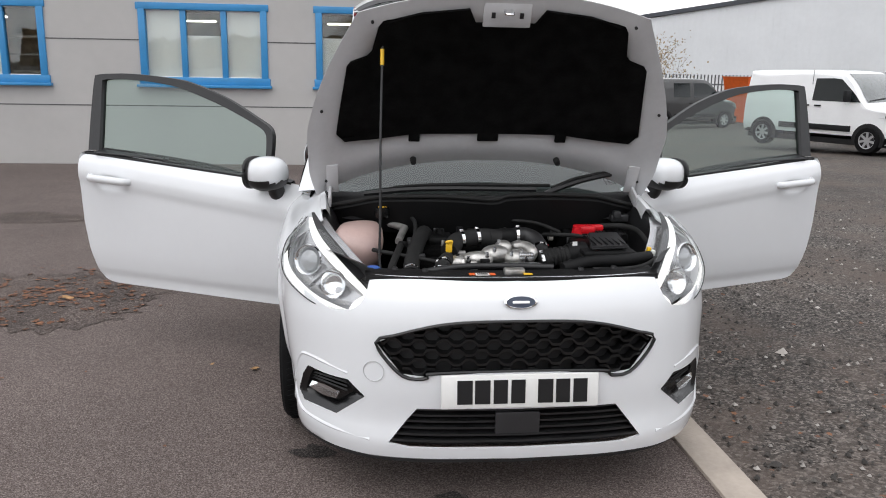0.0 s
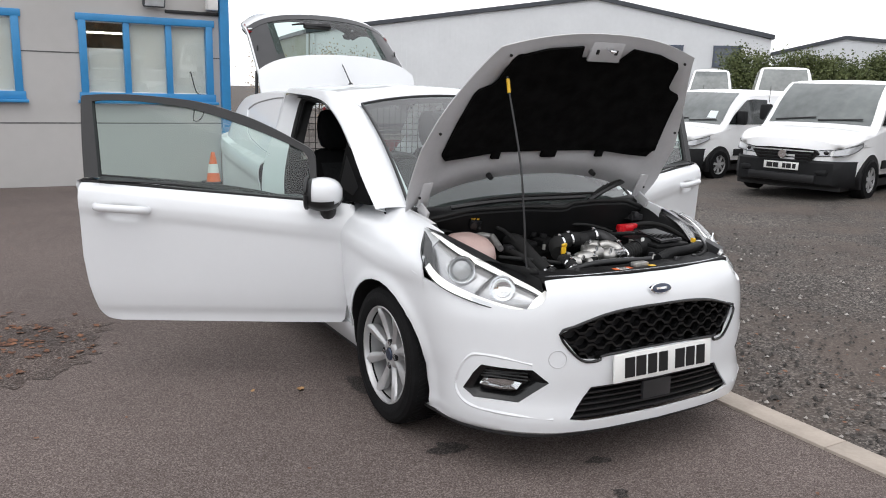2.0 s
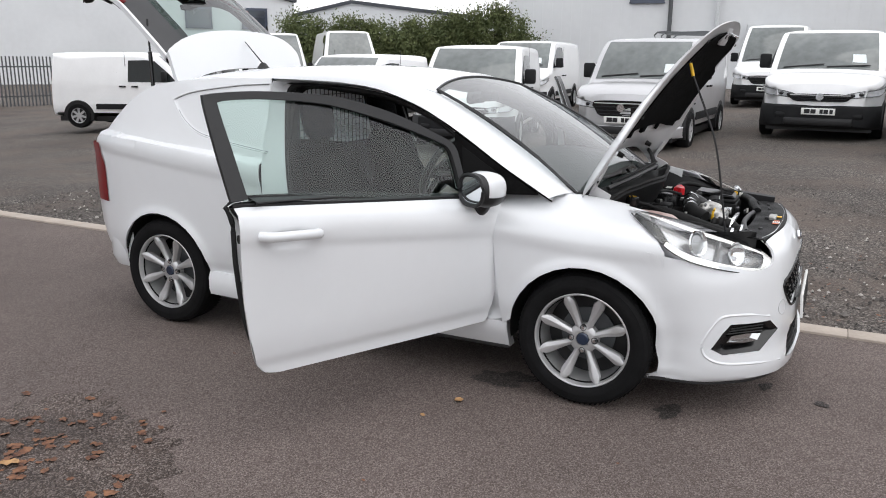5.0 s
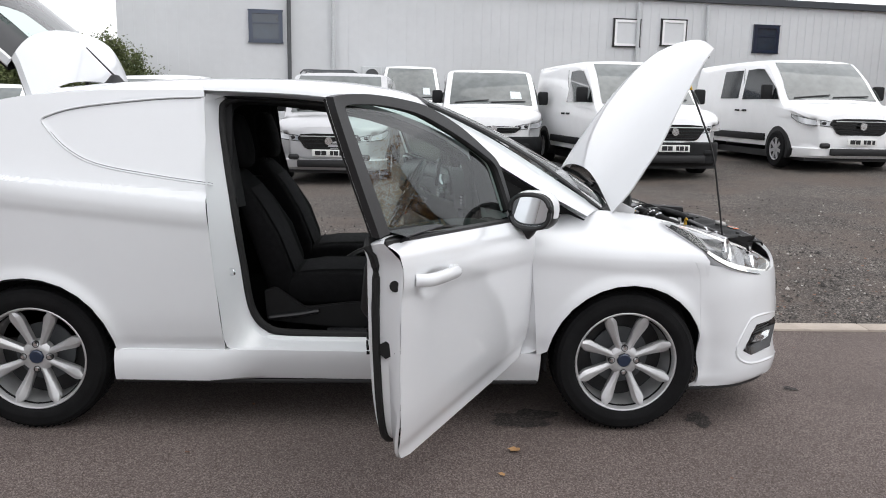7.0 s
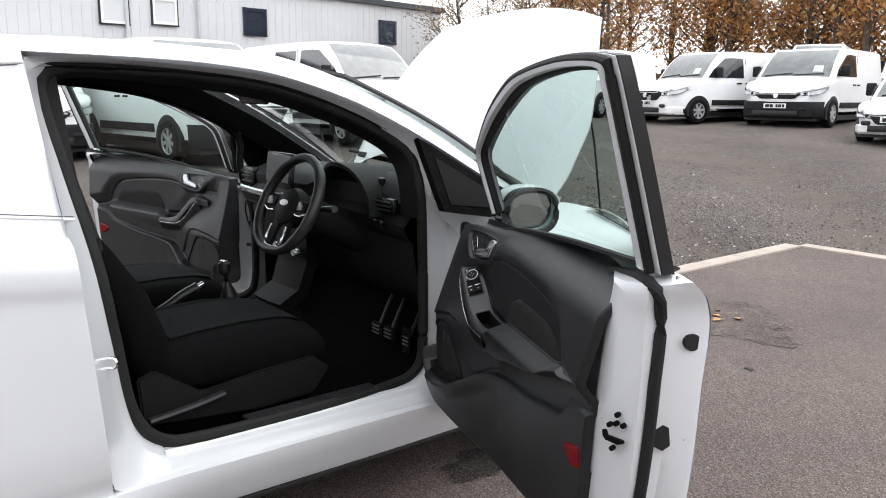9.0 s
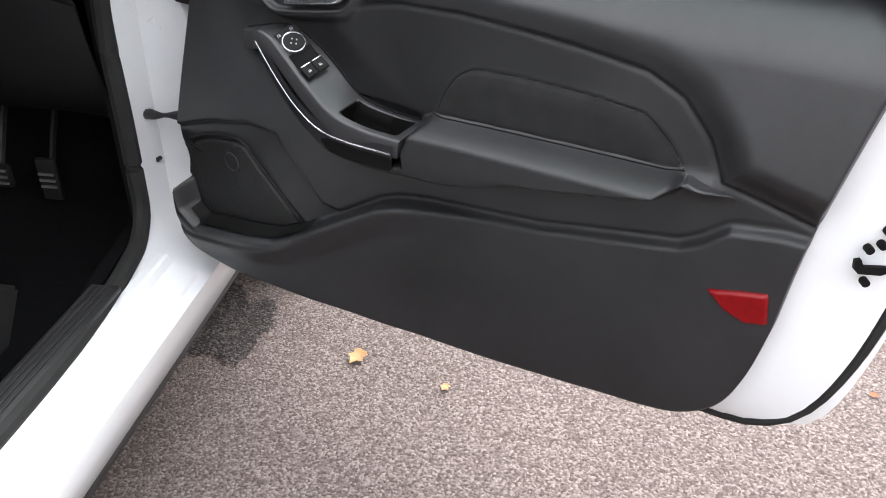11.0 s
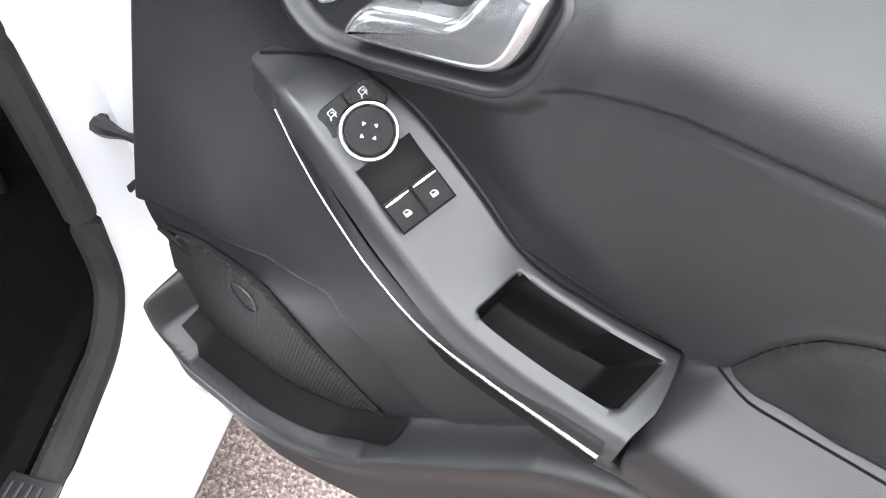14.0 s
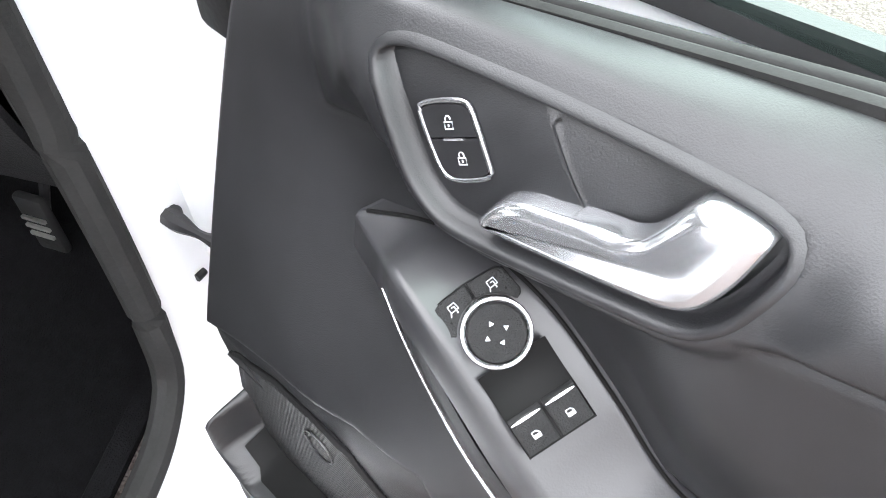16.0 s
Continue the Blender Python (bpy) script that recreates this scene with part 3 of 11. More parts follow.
def make_stones():
    rnd = random.Random(9)
    verts, faces = [], []
    for _ in range(9000):
        x = 0.92 + abs(rnd.gauss(0, 2.2))
        y = rnd.uniform(-5, 7)
        if rnd.random() < 0.25:
            x, y = rnd.uniform(-5, 6), KY - 0.15 - abs(rnd.gauss(0, 2.0))
        s = rnd.uniform(0.006, 0.016) * (2.0 if rnd.random() < 0.02 else 1)
        z = lie(x, y) + s * 0.2
        a = rnd.uniform(0, 6.28)
        k = len(verts)
        for j in range(4):
            t = a + j * math.pi / 2
            r = s * rnd.uniform(0.7, 1.3)
            verts.append((x + r * math.cos(t), y + r * math.sin(t), z - 0.004))
        verts.append((x + rnd.uniform(-1, 1) * s * 0.3, y, z + s * rnd.uniform(0.4, 0.9)))
        faces += [(k + j, k + (j + 1) % 4, k + 4) for j in range(4)]
    me = bpy.data.meshes.new("gravel_stones")
    me.from_pydata(verts, [], faces)
    m = mat("loose_chippings", (0.16, 0.15, 0.14), 0.9, var=0.1)
    nt = m.node_tree
    g = nt.nodes.new("ShaderNodeNewGeometry")
    rp = nt.nodes.new("ShaderNodeValToRGB")
    rp.color_ramp.elements[0].color, rp.color_ramp.elements[1].color = (0.035, 0.032, 0.030, 1), (0.46, 0.43, 0.40, 1)
    rp.color_ramp.elements.new(0.8).color = (0.10, 0.09, 0.082, 1)
    nt.links.new(g.outputs["Random Per Island"], rp.inputs[0])
    nt.links.new(rp.outputs[0], nt.nodes["Principled BSDF"].inputs["Base Color"])
    me.materials.append(m)
    tagged(new("gravel_stones", me), "loose grey chippings on the gravel yard", "gravel", kind="stuff")


def window_unit(name, x0, x1, z0, z1, y, panes, parent):
    """Blue-framed window set in a wall that faces -y. panes: for each light, what hangs behind it."""
    bm = B()
    w = 0.075
    fr = 0.06
    for c, s in ((((x0 + x1) / 2, y, z0), (x1 - x0 + 2 * w, 0.12, w * 1.6)), (((x0 + x1) / 2, y, z1), (x1 - x0 + 2 * w, 0.12, w * 1.3)),
                 ((x0, y, (z0 + z1) / 2), (w * 1.3, 0.118, z1 - z0)), ((x1, y, (z0 + z1) / 2), (w * 1.3, 0.118, z1 - z0))):
        box(bm, c, s, 0.008)
    n = len(panes)
    for i in range(1, n):
        box(bm, (x0 + (x1 - x0) * i / n, y + 0.01, (z0 + z1) / 2), (w * 1.1, 0.09, z1 - z0), 0.006)
    win = tagged(part(name, bm, M["blueframe"]), "bright blue framed office window with blinds", "window", kind="structure")
    bm = B()
    box(bm, ((x0 + x1) / 2, y - 0.06, z0 - 0.07), (x1 - x0 + 0.2, 0.14, 0.04), 0.006)
    part("window_sill", bm, M["blueframe"], win)
    for i, what in enumerate(panes):
        a, b = x0 + (x1 - x0) * i / n + w * 0.6, x0 + (x1 - x0) * (i + 1) / n - w * 0.6
        bm = B()
        box(bm, ((a + b) / 2, y + 0.02, (z0 + z1) / 2), (b - a, 0.006, z1 - z0 - 0.06))
        p = part("pane", bm, M["winglass"], win)
        p.visible_shadow = False
        for c, s in ((((a + b) / 2, y + 0.015, z0 + 0.055), (b - a, 0.03, 0.03)), (((a + b) / 2, y + 0.015, z1 - 0.05), (b - a, 0.03, 0.03))):
            bm = B()
            box(bm, c, s, 0.004)
            part("glazing_bead", bm, M["sign"], win)
        if what != "room":
            bm = B()
            top = z1 - 0.05 if what == "blind" else z0 + (z1 - z0) * 0.62
            for k in range(5):
                box(bm, (a + (b - a) * (k + 0.5) / 5, y + 0.045 + 0.006 * (k % 2), (z0 + 0.05 + top) / 2), ((b - a) / 5 + 0.01, 0.004, top - z0 - 0.05))
            part("blind", bm, M["blind"], win, "cream vertical blind drawn shut")
        else:
            bm = B()
            for k in range(3):
                box(bm, ((a + b) / 2, y + 0.35, z0 + 0.1 + 0.25 * k), ((b - a) * 1.3, 0.3, 0.03))
            part("office_shelf", bm, M["room"], win)


def make_office():
    y = 9.0
    x1, x0, h = 0.74, -14.0, 5.2
    wins = [(-1.13, 0.56, 1.22, 2.28, ["half", "blind", "blind"]), (-3.66, -1.93, 1.22, 2.28, ["blind", "half", "blind"]), (-6.70, -5.06, 1.22, 2.28, ["blind", "blind", "room"])]
    bm = B()
    edges = [x0]
    for a, b, *_ in sorted(wins):
        edges += [a, b]
    edges.append(x1)
    bm.free()
    wo = tagged(new("wall_office"), "pale grey composite panel wall of the office unit", "wall", kind="structure")

    def panel_box(c, d):
        b = B()
        box(b, c, d)
        part("wall_panel", b, M["clad"], wo)
    for i in range(0, len(edges), 2):
        panel_box(((edges[i] + edges[i + 1]) / 2, y + 0.09, h / 2 - 0.05), (edges[i + 1] - edges[i], 0.18, h + 0.1))
    for a, b, z0, z1, _ in wins:
        panel_box(((a + b) / 2, y + 0.09, z0 / 2 - 0.05), (b - a, 0.18, z0 + 0.1))
        panel_box(((a + b) / 2, y + 0.09, (z1 + h) / 2), (b - a, 0.18, h - z1))
    panel_box((x1 - 0.09, y + 6, h / 2), (0.18, 11.8, h))
    bm = B()
    for z in (0.86, 1.80, 2.75, 3.7):
        segs = [(x0, x1)] if (z < 1.1 or z > 2.4) else [(edges[i], edges[i + 1]) for i in range(0, len(edges), 2)]
        for a, b in segs:
            box(bm, ((a + b) / 2, y - 0.001, z), (b - a, 0.006, 0.016))
    struct("trim_wall_joints", bm, M["cladjoint"], "dark horizontal joints between wall panels", "joint")
    bm = B()
    box(bm, ((x0 + x1) / 2, y + 3, h + 0.1), (x1 - x0 + 0.2, 6.6, 0.2))
    struct("roof_office", bm, M["roofedge"], "flat roof of the office unit", "roof")
    bm = B()
    box(bm, ((x0 + x1) / 2, y + 1.4, 1.0), (x1 - x0 - 0.3, 0.1, 4.0))
    struct("wall_office_inner", bm, M["room"], "dim cluttered office interior behind windows", "wall")
    bm = B()
    for a, b, *_ in wins:
        box(bm, ((a + b) / 2 - 0.35, y + 0.8, 2.12), (0.8, 0.06, 0.03), 0.01)
    tagged(part("office_tube_light", bm, M["tube"]), "lit fluorescent tubes inside the office", "lamp")
    for i, (a, b, z0, z1, panes) in enumerate(wins):
        window_unit(f"window_{i + 1}", a, b, z0, z1, y + 0.03, panes, None)
    bm = B()
    box(bm, (x1 + 0.03, y - 0.02, 2.6), (0.13, 0.16, 5.2), 0.01)
    struct("trim_corner_post", bm, M["blueframe"], "bright blue corner flashing of the office unit", "trim")
    # flood lamp, camera, cable
    fl = thing("flood_lamp", "grey flood lamp fixed above the office window", "lamp", pose(-0.2, y, 2.62))
    bm = B()
    box(bm, (0, -0.12, 0), (0.30, 0.10, 0.22), 0.02, pose(0, 0, 0, 25))
    part("housing", bm, M["fence"], fl)
    bm = B()
    box(bm, (0, -0.18, 0.0), (0.25, 0.01, 0.16), 0.0, pose(0, 0, 0, 25))
    part("lamp_glass", bm, M["cloudy"], fl)
    bm = B()
    box(bm, (0, -0.03, 0.05), (0.1, 0.08, 0.06), 0.01)
    part("bracket", bm, M["fence"], fl)
    cc = thing("security_camera", "white security camera on the office corner", "camera", pose(0.60, y, 2.62))
    bm = B()
    box(bm, (0, -0.06, -0.05), (0.16, 0.12, 0.2), 0.015)
    part("junction_box", bm, M["sign"], cc)
    bm = B()
    cyl(bm, (-0.02, -0.1, 0.1), (-0.12, -0.3, 0.05), 0.04)
    part("camera_body", bm, M["sign"], cc)
    bm = B()
    box(bm, (0.33, y - 0.02, 2.42), (0.75, 0.03, 0.045), 0.006)
    tagged(part("wall_vent", bm, M["ink"]), "black slot vent in the office wall", "vent")
    bm = B()
    tube(bm, [(0.28, y - 0.015, 1.6), (0.36, y - 0.02, 1.3), (0.5, y - 0.02, 1.25), (0.42, y - 0.02, 0.95), (0.3, y - 0.02, 0.9), (0.34, y - 0.015, 1.2)], 0.008, 6)
    tagged(part("loose_cable", bm, M["rubber"]), "loose black cable hanging on the office wall", "cable")


def make_cone():
    c = thing("traffic_cone", "orange and white traffic cone by the office corner", "traffic cone", pose(0.50, 8.72, 0) @ Matrix.Diagonal((0.8, 0.8, 0.8, 1)))
    bm = B()
    box(bm, (0, 0, 0.02), (0.36, 0.36, 0.04), 0.015)
    part("base", bm, M["rubber"], c)
    bm = B()
    lathe(bm, [(0.13, 0.04), (0.125, 0.05), (0.10, 0.2)])
    part("cone_body", bm, M["orange"], c)
    bm = B()
    lathe(bm, [(0.075, 0.36), (0.035, 0.55), (0.03, 0.57), (0, 0.575)])
    part("cone_tip", bm, M["orange"], c)
    bm = B()
    lathe(bm, [(0.102, 0.198), (0.077, 0.362)])
    part("reflective_band", bm, M["sign"], c)
    bm = B()
    rnd = random.Random(2)
    for _ in range(7):
        ball(bm, (rnd.uniform(-0.2, 0.2), rnd.uniform(-0.12, 0.12), 0.06), (rnd.uniform(0.08, 0.16), rnd.uniform(0.06, 0.12), rnd.uniform(0.04, 0.1)), 2)
    for v in bm.verts:
        v.co += 0.03 * noise.noise_vector(v.co * 9)
    ob = part("plastic_bag", bm, M["cloudy"])
    ob.matrix_basis = pose(0.95, 8.6, 0.02)
    tagged(ob, "crumpled white plastic bag on the ground", "bag")


def gable(name, p0, p1, eave, ridge, depth, label, wallmat, ridge_at=0.5, base=0.0):
    """A shed whose gable end runs from p0 to p1, seen from its front; it goes back by depth."""
    a, b = Vector((*p0, 0)), Vector((*p1, 0))
    d = (b - a)
    L = d.length
    d.normalize()
    nrm = Vector((-d.y, d.x, 0))
    house = thing(name, label, "building", Matrix.Translation((a.x, a.y, base)) @ Matrix(((d.x, nrm.x, 0, 0), (d.y, nrm.y, 0, 0), (0, 0, 1, 0), (0, 0, 0, 1))))
    bm = B()
    r = L * ridge_at
    poly(bm, [(0, 0, -1), (L, 0, -1), (L, 0, eave), (r, 0, ridge), (0, 0, eave)], (0, depth, 0))
    part("wall", bm, wallmat, house)
    bm = B()
    for k in range(int(L / 0.5)):
        x = 0.25 + k * 0.5
        top = eave + (ridge - eave) * (x / r if x < r else (L - x) / (L - r))
        box(bm, (x, -0.008, (top - 1) / 2), (0.12, 0.024, top + 0.9))
    part("cladding_ribs", bm, wallmat, house)
    bm = B()
    n = Vector((0, -0.25, 0))
    for (xa, za), (xb, zb) in (((-0.2, eave), (r, ridge)), ((r, ridge), (L + 0.2, eave))):
        poly(bm, [(xa, -0.25, za), (xb, -0.25, zb), (xb, -0.25, zb + 0.35), (xa, -0.25, za + 0.35)], (0, depth + 0.5, 0))
    part("roof", bm, M["roofedge"], house)
    return house, d, nrm


def shed_window(house, x, z, w, h, kind="dark"):
    bm = B()
    for c, s in (((x, -0.09, z + h / 2), (w + 0.12, 0.12, 0.07)), ((x, -0.09, z - h / 2), (w + 0.12, 0.12, 0.07)), ((x - w / 2, -0.09, z), (0.07, 0.12, h)), ((x + w / 2, -0.09, z), (0.07, 0.12, h))):
        box(bm, c, s)
    win = part("window", bm, M["vanblue"] if kind == "dark" else M["ink"], house)
    bm = B()
    for c, s in (((x, -0.10, z + h / 2 - 0.10), (w - 0.07, 0.10, 0.13)), ((x, -0.10, z - h / 2 + 0.10), (w - 0.07, 0.10, 0.13)), ((x - w / 2 + 0.10, -0.10, z), (0.13, 0.10, h - 0.33)), ((x + w / 2 - 0.10, -0.10, z), (0.13, 0.10, h - 0.33))):
        box(bm, c, s)
    part("window_frame", bm, M["vanblue"] if kind == "dark" else M["vanwhite"], win)
    bm = B()
    box(bm, (x, -0.08, z), (w, 0.03, h))
    part("pane", bm, M["darkglass"] if kind == "dark" else M["shed"], win)
    if kind == "dark":
        bm = B()
        box(bm, (x, -0.10, z + 0.1 * h), (w - 0.3, 0.06, 0.06))
        part("transom", bm, M["vanblue"], win)

# ---------------------------------------------------------------- vans in the yard
def wheel_simple(parent, x, y, r, w, side, spokes=7):
    """Tyre with a trim on it, turned to the outside given by side."""
    bm = B()
    lathe(bm, [(r * 0.62, -w / 2), (r * 0.9, -w / 2), (r * 0.98, -w * 0.38), (r, -w * 0.2), (r, w * 0.2), (r * 0.98, w * 0.38), (r * 0.9, w / 2), (r * 0.62, w / 2), (r * 0.62, -w / 2)], pose(x, y, r, 0, 90 * side, 0), 28)
    wh = part("wheel", bm, M["tyre"], parent)
    bm = B()
    m = pose(x, y, r, 0, 90 * side, 0)
    lathe(bm, [(r * 0.64, w * 0.30), (r * 0.64, w * 0.47), (r * 0.58, w * 0.44), (r * 0.56, w * 0.34)], m, 28)
    for k in range(spokes):
        a = 2 * math.pi * k / spokes
        box(bm, (r * 0.36, 0, w * 0.38), (r * 0.48, r * 0.17, w * 0.1), 0.0, m @ pose(0, 0, 0, 0, 0, math.degrees(a)))
    cyl(bm, m @ Vector((0, 0, w * 0.3)), m @ Vector((0, 0, w * 0.46)), r * 0.16, r * 0.13, 12)
    part("rim", bm, M["wheel"], wh)
    bm = B()
    cyl(bm, m @ Vector((0, 0, w * 0.10)), m @ Vector((0, 0, w * 0.30)), r * 0.62, None, 24)
    part("brake_recess", bm, M["ink"], wh)


def van(kind, m, label, paint, L=4.8, Wd=1.95, H=1.97, nose=0.95, cowl=1.15, bon=0.98, scr=0.85, wb=3.0, fo=0.95, wr=0.33, group="parked vans",
        bumper="dark", grille=0.22, win2=False, lowband=True, plate=True, sheet=True, rear=False, strip=True):
    """A panel van with its nose at local -y. nose: length of bonnet; bon, cowl: heights of bonnet's front and back; scr: run of the screen; fo: front overhang."""
    v = thing(kind, label, "van", m, group)
    prof = [(0.10, 0.24), (0.0, 0.36), (-0.01, 0.62), (0.02, bon - 0.12), (0.10, bon), (nose * 0.55, (bon + cowl) / 2 + 0.05), (nose, cowl), (nose + scr * 0.5, cowl + (H - cowl) * 0.56), (nose + scr * 0.93, H - 0.07), (nose + scr * 1.25, H - 0.012), (L * 0.62, H), (L - 0.25, H - 0.02), (L - 0.08, H - 0.10), (L - 0.03, H - 0.6), (L, 0.9), (L, 0.35), (L - 0.1, 0.26)]

    def hw(y, z):
        k = Wd / 2
        k -= 0.30 * Wd / 2 * max(0, 1 - (y + 0.02) / 0.62) ** 2.4
        k -= 0.04 * max(0, (y - L + 0.4) / 0.4) ** 2
        if z > 1.0:
            k -= 0.135 * (z - 1.0) ** 1.4
        if z < 0.5:
            k -= 0.05 * (0.5 - z) / 0.25
        return k
    pts = cr([(0, y, z) for y, z in prof], 90)
    cols = [-1, -0.985, -0.94, -0.8, -0.5, -0.2, 0.2, 0.5, 0.8, 0.94, 0.985, 1]
    drop = {1: 0.085, 0.985: 0.042, 0.94: 0.014}
    bm = B()
    rows = []
    for i, p in enumerate(pts):
        a, b = pts[max(0, i - 1)], pts[min(len(pts) - 1, i + 1)]
        t = (b - a).normalized()
        nrm = Vector((0, -t.z, t.y))
        r = []
        for c in cols:
            k = hw(p.y, p.z)
            q = Vector((c * k, p.y, p.z))
            bow = 0.10 * abs(c) ** 2.2 * max(0, 1 - p.y / (nose + scr)) if p.y < nose + scr else 0.03 * c * c
            r.append(q - nrm * (drop.get(abs(c), 0.0) + bow * (0.9 if p.y < nose + scr else 1)))
        rows.append(r)
    vs = grid(bm, rows)
    for s in (0, -1):
        ring = [r[s] for r in vs]
        n, sd_ = len(ring), (-1 if s == 0 else 1)
        prev = None
        for i in range(n // 2):
            lo_, hi_ = ring[i], ring[n - 1 - i]
            mids = []
            for k in range(1, 14):
                f = k / 14
                f = f * f * (3 - 2 * f)
                q = lo_.co.lerp(hi_.co, f)
                e = min(f, 1 - f) * 14
                x = sd_ * (hw(q.y, q.z) - 0.001)
                mids.append(bm.verts.new((q.x + (x - q.x) * min(1.0, e), q.y, q.z)))
            row = [lo_] + mids + [hi_]
            if prev:
                for k in range(14):
                    try:
                        bm.faces.new((prev[k], prev[k + 1], row[k + 1], row[k]))
                    except ValueError:
                        pass
            prev = row
    part("body", bm, paint, v)

    def at(frac_y, c, off=0.004):
        """A place on the upper skin at length y and share c of the half-width."""
        for a, b in zip(pts, pts[1:]):
            if a.y <= frac_y <= b.y and a.z > 0.5:
                f = (frac_y - a.y) / max(1e-6, b.y - a.y)
                p = a.lerp(b, f)
                t = (b - a).normalized()
                nrm = Vector((0, -t.z, t.y))
                bow = 0.10 * abs(c) ** 2.2 * max(0, 1 - p.y / (nose + scr))
                return Vector((c * hw(p.y, p.z), p.y, p.z)) + nrm * (off - bow * 0.9)
        return Vector((0, frac_y, H))
    # windscreen
    y0, y1 = nose + 0.05, nose + scr * 0.90
    bm = B()
    grid(bm, [[at(y0 + (y1 - y0) * j / 8, -0.86 + 1.72 * i / 10, 0.007) for i in range(11)] for j in range(9)])
    ws = part("windscreen", bm, M["screensheen"], v, "dark reflective windscreen")
    bm = B()
    for a, b in ((-0.75, -0.05), (0.0, 0.72)):
        cyl(bm, at(y0 + 0.03, a, 0.02), at(y0 + 0.07, b, 0.03), 0.012, None, 6)
    part("wiper", bm, M["trim"], ws)
    if sheet:
        bm = B()
        c = [at(y0 + (y1 - y0) * f, u, 0.012) for f, u in ((0.16, 0.42), (0.16, 0.66), (0.34, 0.64), (0.34, 0.42))]
        poly(bm, c)
        part("price_sheet", bm, M["paper"], ws, "pale price sheet in the windscreen")
    # side windows and trim
    zl, zh = cowl + 0.03, H - 0.20
    for s in (-1, 1):
        def sd(y, z, off=0.006):
            return Vector((s * (hw(y, z) + off), y, z))
        panes = [[(nose + 0.16, zl), (nose + 0.32, zl + 0.18), (nose + scr * 0.98, zh - 0.01), (nose + scr * 1.12 + 0.10, zh + 0.01), (nose + scr + 0.62, zh), (nose + scr + 0.64, zl)]]
        if win2:
            panes.append([(nose + scr + 0.82, zl + 0.02), (nose + scr + 0.82, zh), (nose + scr + 1.62, zh), (nose + scr + 1.62, zl + 0.02)])
        for k, pn in enumerate(panes):
            bm = B()
            poly(bm, [sd(y, z, 0.004) for y, z in pn], (s * 0.006, 0, 0))
            part("side_window", bm, M["vanglass"], v)
        bm = B()
        box(bm, (s * (Wd / 2 + 0.10), nose + 0.42, cowl + 0.16), (0.20, 0.10, 0.26), 0.035)
        mr = part("door_mirror", bm, M["vanplastic"], v)
        bm = B()
        box(bm, (s * (Wd / 2 + 0.01), nose + 0.42, cowl + 0.06), (0.14, 0.05, 0.05), 0.01)
        part("mirror_arm", bm, M["vanplastic"], mr)
        for y in (nose + scr + 0.48, nose + scr + 0.78):
            bm = B()
            box(bm, (s * (hw(y, 1.0) + 0.012), y, 1.0), (0.03, 0.16, 0.035), 0.008)
            part("door_handle", bm, M["vanplastic"], v)
        if strip:
            bm = B()
            ya, yb = fo + wr + 0.12, fo + wb - wr - 0.14
            box(bm, (s * (hw(2, 0.55) + 0.004), (ya + yb) / 2, 0.52), (0.03, yb - ya, 0.13), 0.01)
            part("rub_strip", bm, M["vanplastic"], v)
        bm = B()
        box(bm, (s * (hw(2, 1.5) + 0.001), nose + scr + 0.70, 1.15), (0.004, 0.012, 1.3))
        part("door_gap", bm, M["ink"], v)
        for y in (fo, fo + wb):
            # the body is uncut: a black slab paints the arch's shaded hollow
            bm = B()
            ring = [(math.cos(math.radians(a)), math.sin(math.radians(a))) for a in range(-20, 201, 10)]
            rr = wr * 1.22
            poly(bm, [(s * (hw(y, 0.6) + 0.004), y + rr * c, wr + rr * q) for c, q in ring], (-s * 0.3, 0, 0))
            part("arch_shade_fill", bm, M["ink"], v)
            wheel_simple(v, s * (Wd / 2 - 0.076), y, wr, 0.21, s)
        # headlamp
        def face(z, c, off):
            """A place on the nose at height z and share c of the half-width."""
            for a, b in zip(pts, pts[1:]):
                if a.z <= z <= b.z and a.y < nose:
                    p = a.lerp(b, (z - a.z) / max(1e-6, b.z - a.z))
                    t = (b - a).normalized()
                    nrm = Vector((0, -t.z, t.y))
                    bow = 0.09 * c ** 2.2 * max(0, 1 - p.y / (nose + scr))
                    d = 0.085 * max(0.0, (c - 0.90) / 0.10) ** 2
                    return Vector((s * c * hw(p.y, p.z), p.y, p.z)) + nrm * (off - bow - d)
            return Vector((s * c * Wd / 2, 0, z))
        rows = []
        for i in range(8):
            f = i / 7
            c = 0.58 + 0.40 * f
            z0, z1 = bon - 0.285 + 0.04 * f, bon - 0.215 + 0.075 * f ** 0.8
            rows.append([face(z0 + (z1 - z0) * t, c, 0.008) for t in (0, 0.1, 0.35, 0.65, 0.9, 1)])
        y9 = max(q.y for q in rows[-1])
        for i in range(1, 9):
            f = i / 8
            z0, z1 = bon - 0.245 + 0.13 * f ** 1.5, bon - 0.140 + 0.075 * f
            y = y9 + 0.36 * f
            rows.append([Vector((s * (hw(y, z0 + (z1 - z0) * t) + 0.006), y + 0.05 * t * (1 - f), z0 + (z1 - z0) * t)) for t in (0, 0.1, 0.35, 0.65, 0.9, 1)])
        bm = B()
        grid(bm, rows)
        hl = part("headlamp", bm, M["vanlamp"], v)
        for k in (2, 5):
            bm = B()
            ball(bm, rows[k][2].lerp(rows[k][3], 0.5) + Vector((0, 0.008, 0)), (0.045, 0.02, 0.032), 2)
            part("lamp_bulb", bm, M["black"], hl)
        bm = B()
        tube(bm, [r[0] for r in rows] + [rows[-1][3], rows[-1][5]] + [r[5] for r in rows[::-1]], 0.006, 4, 0, True)
        part("lamp_seal", bm, M["ink"], hl)
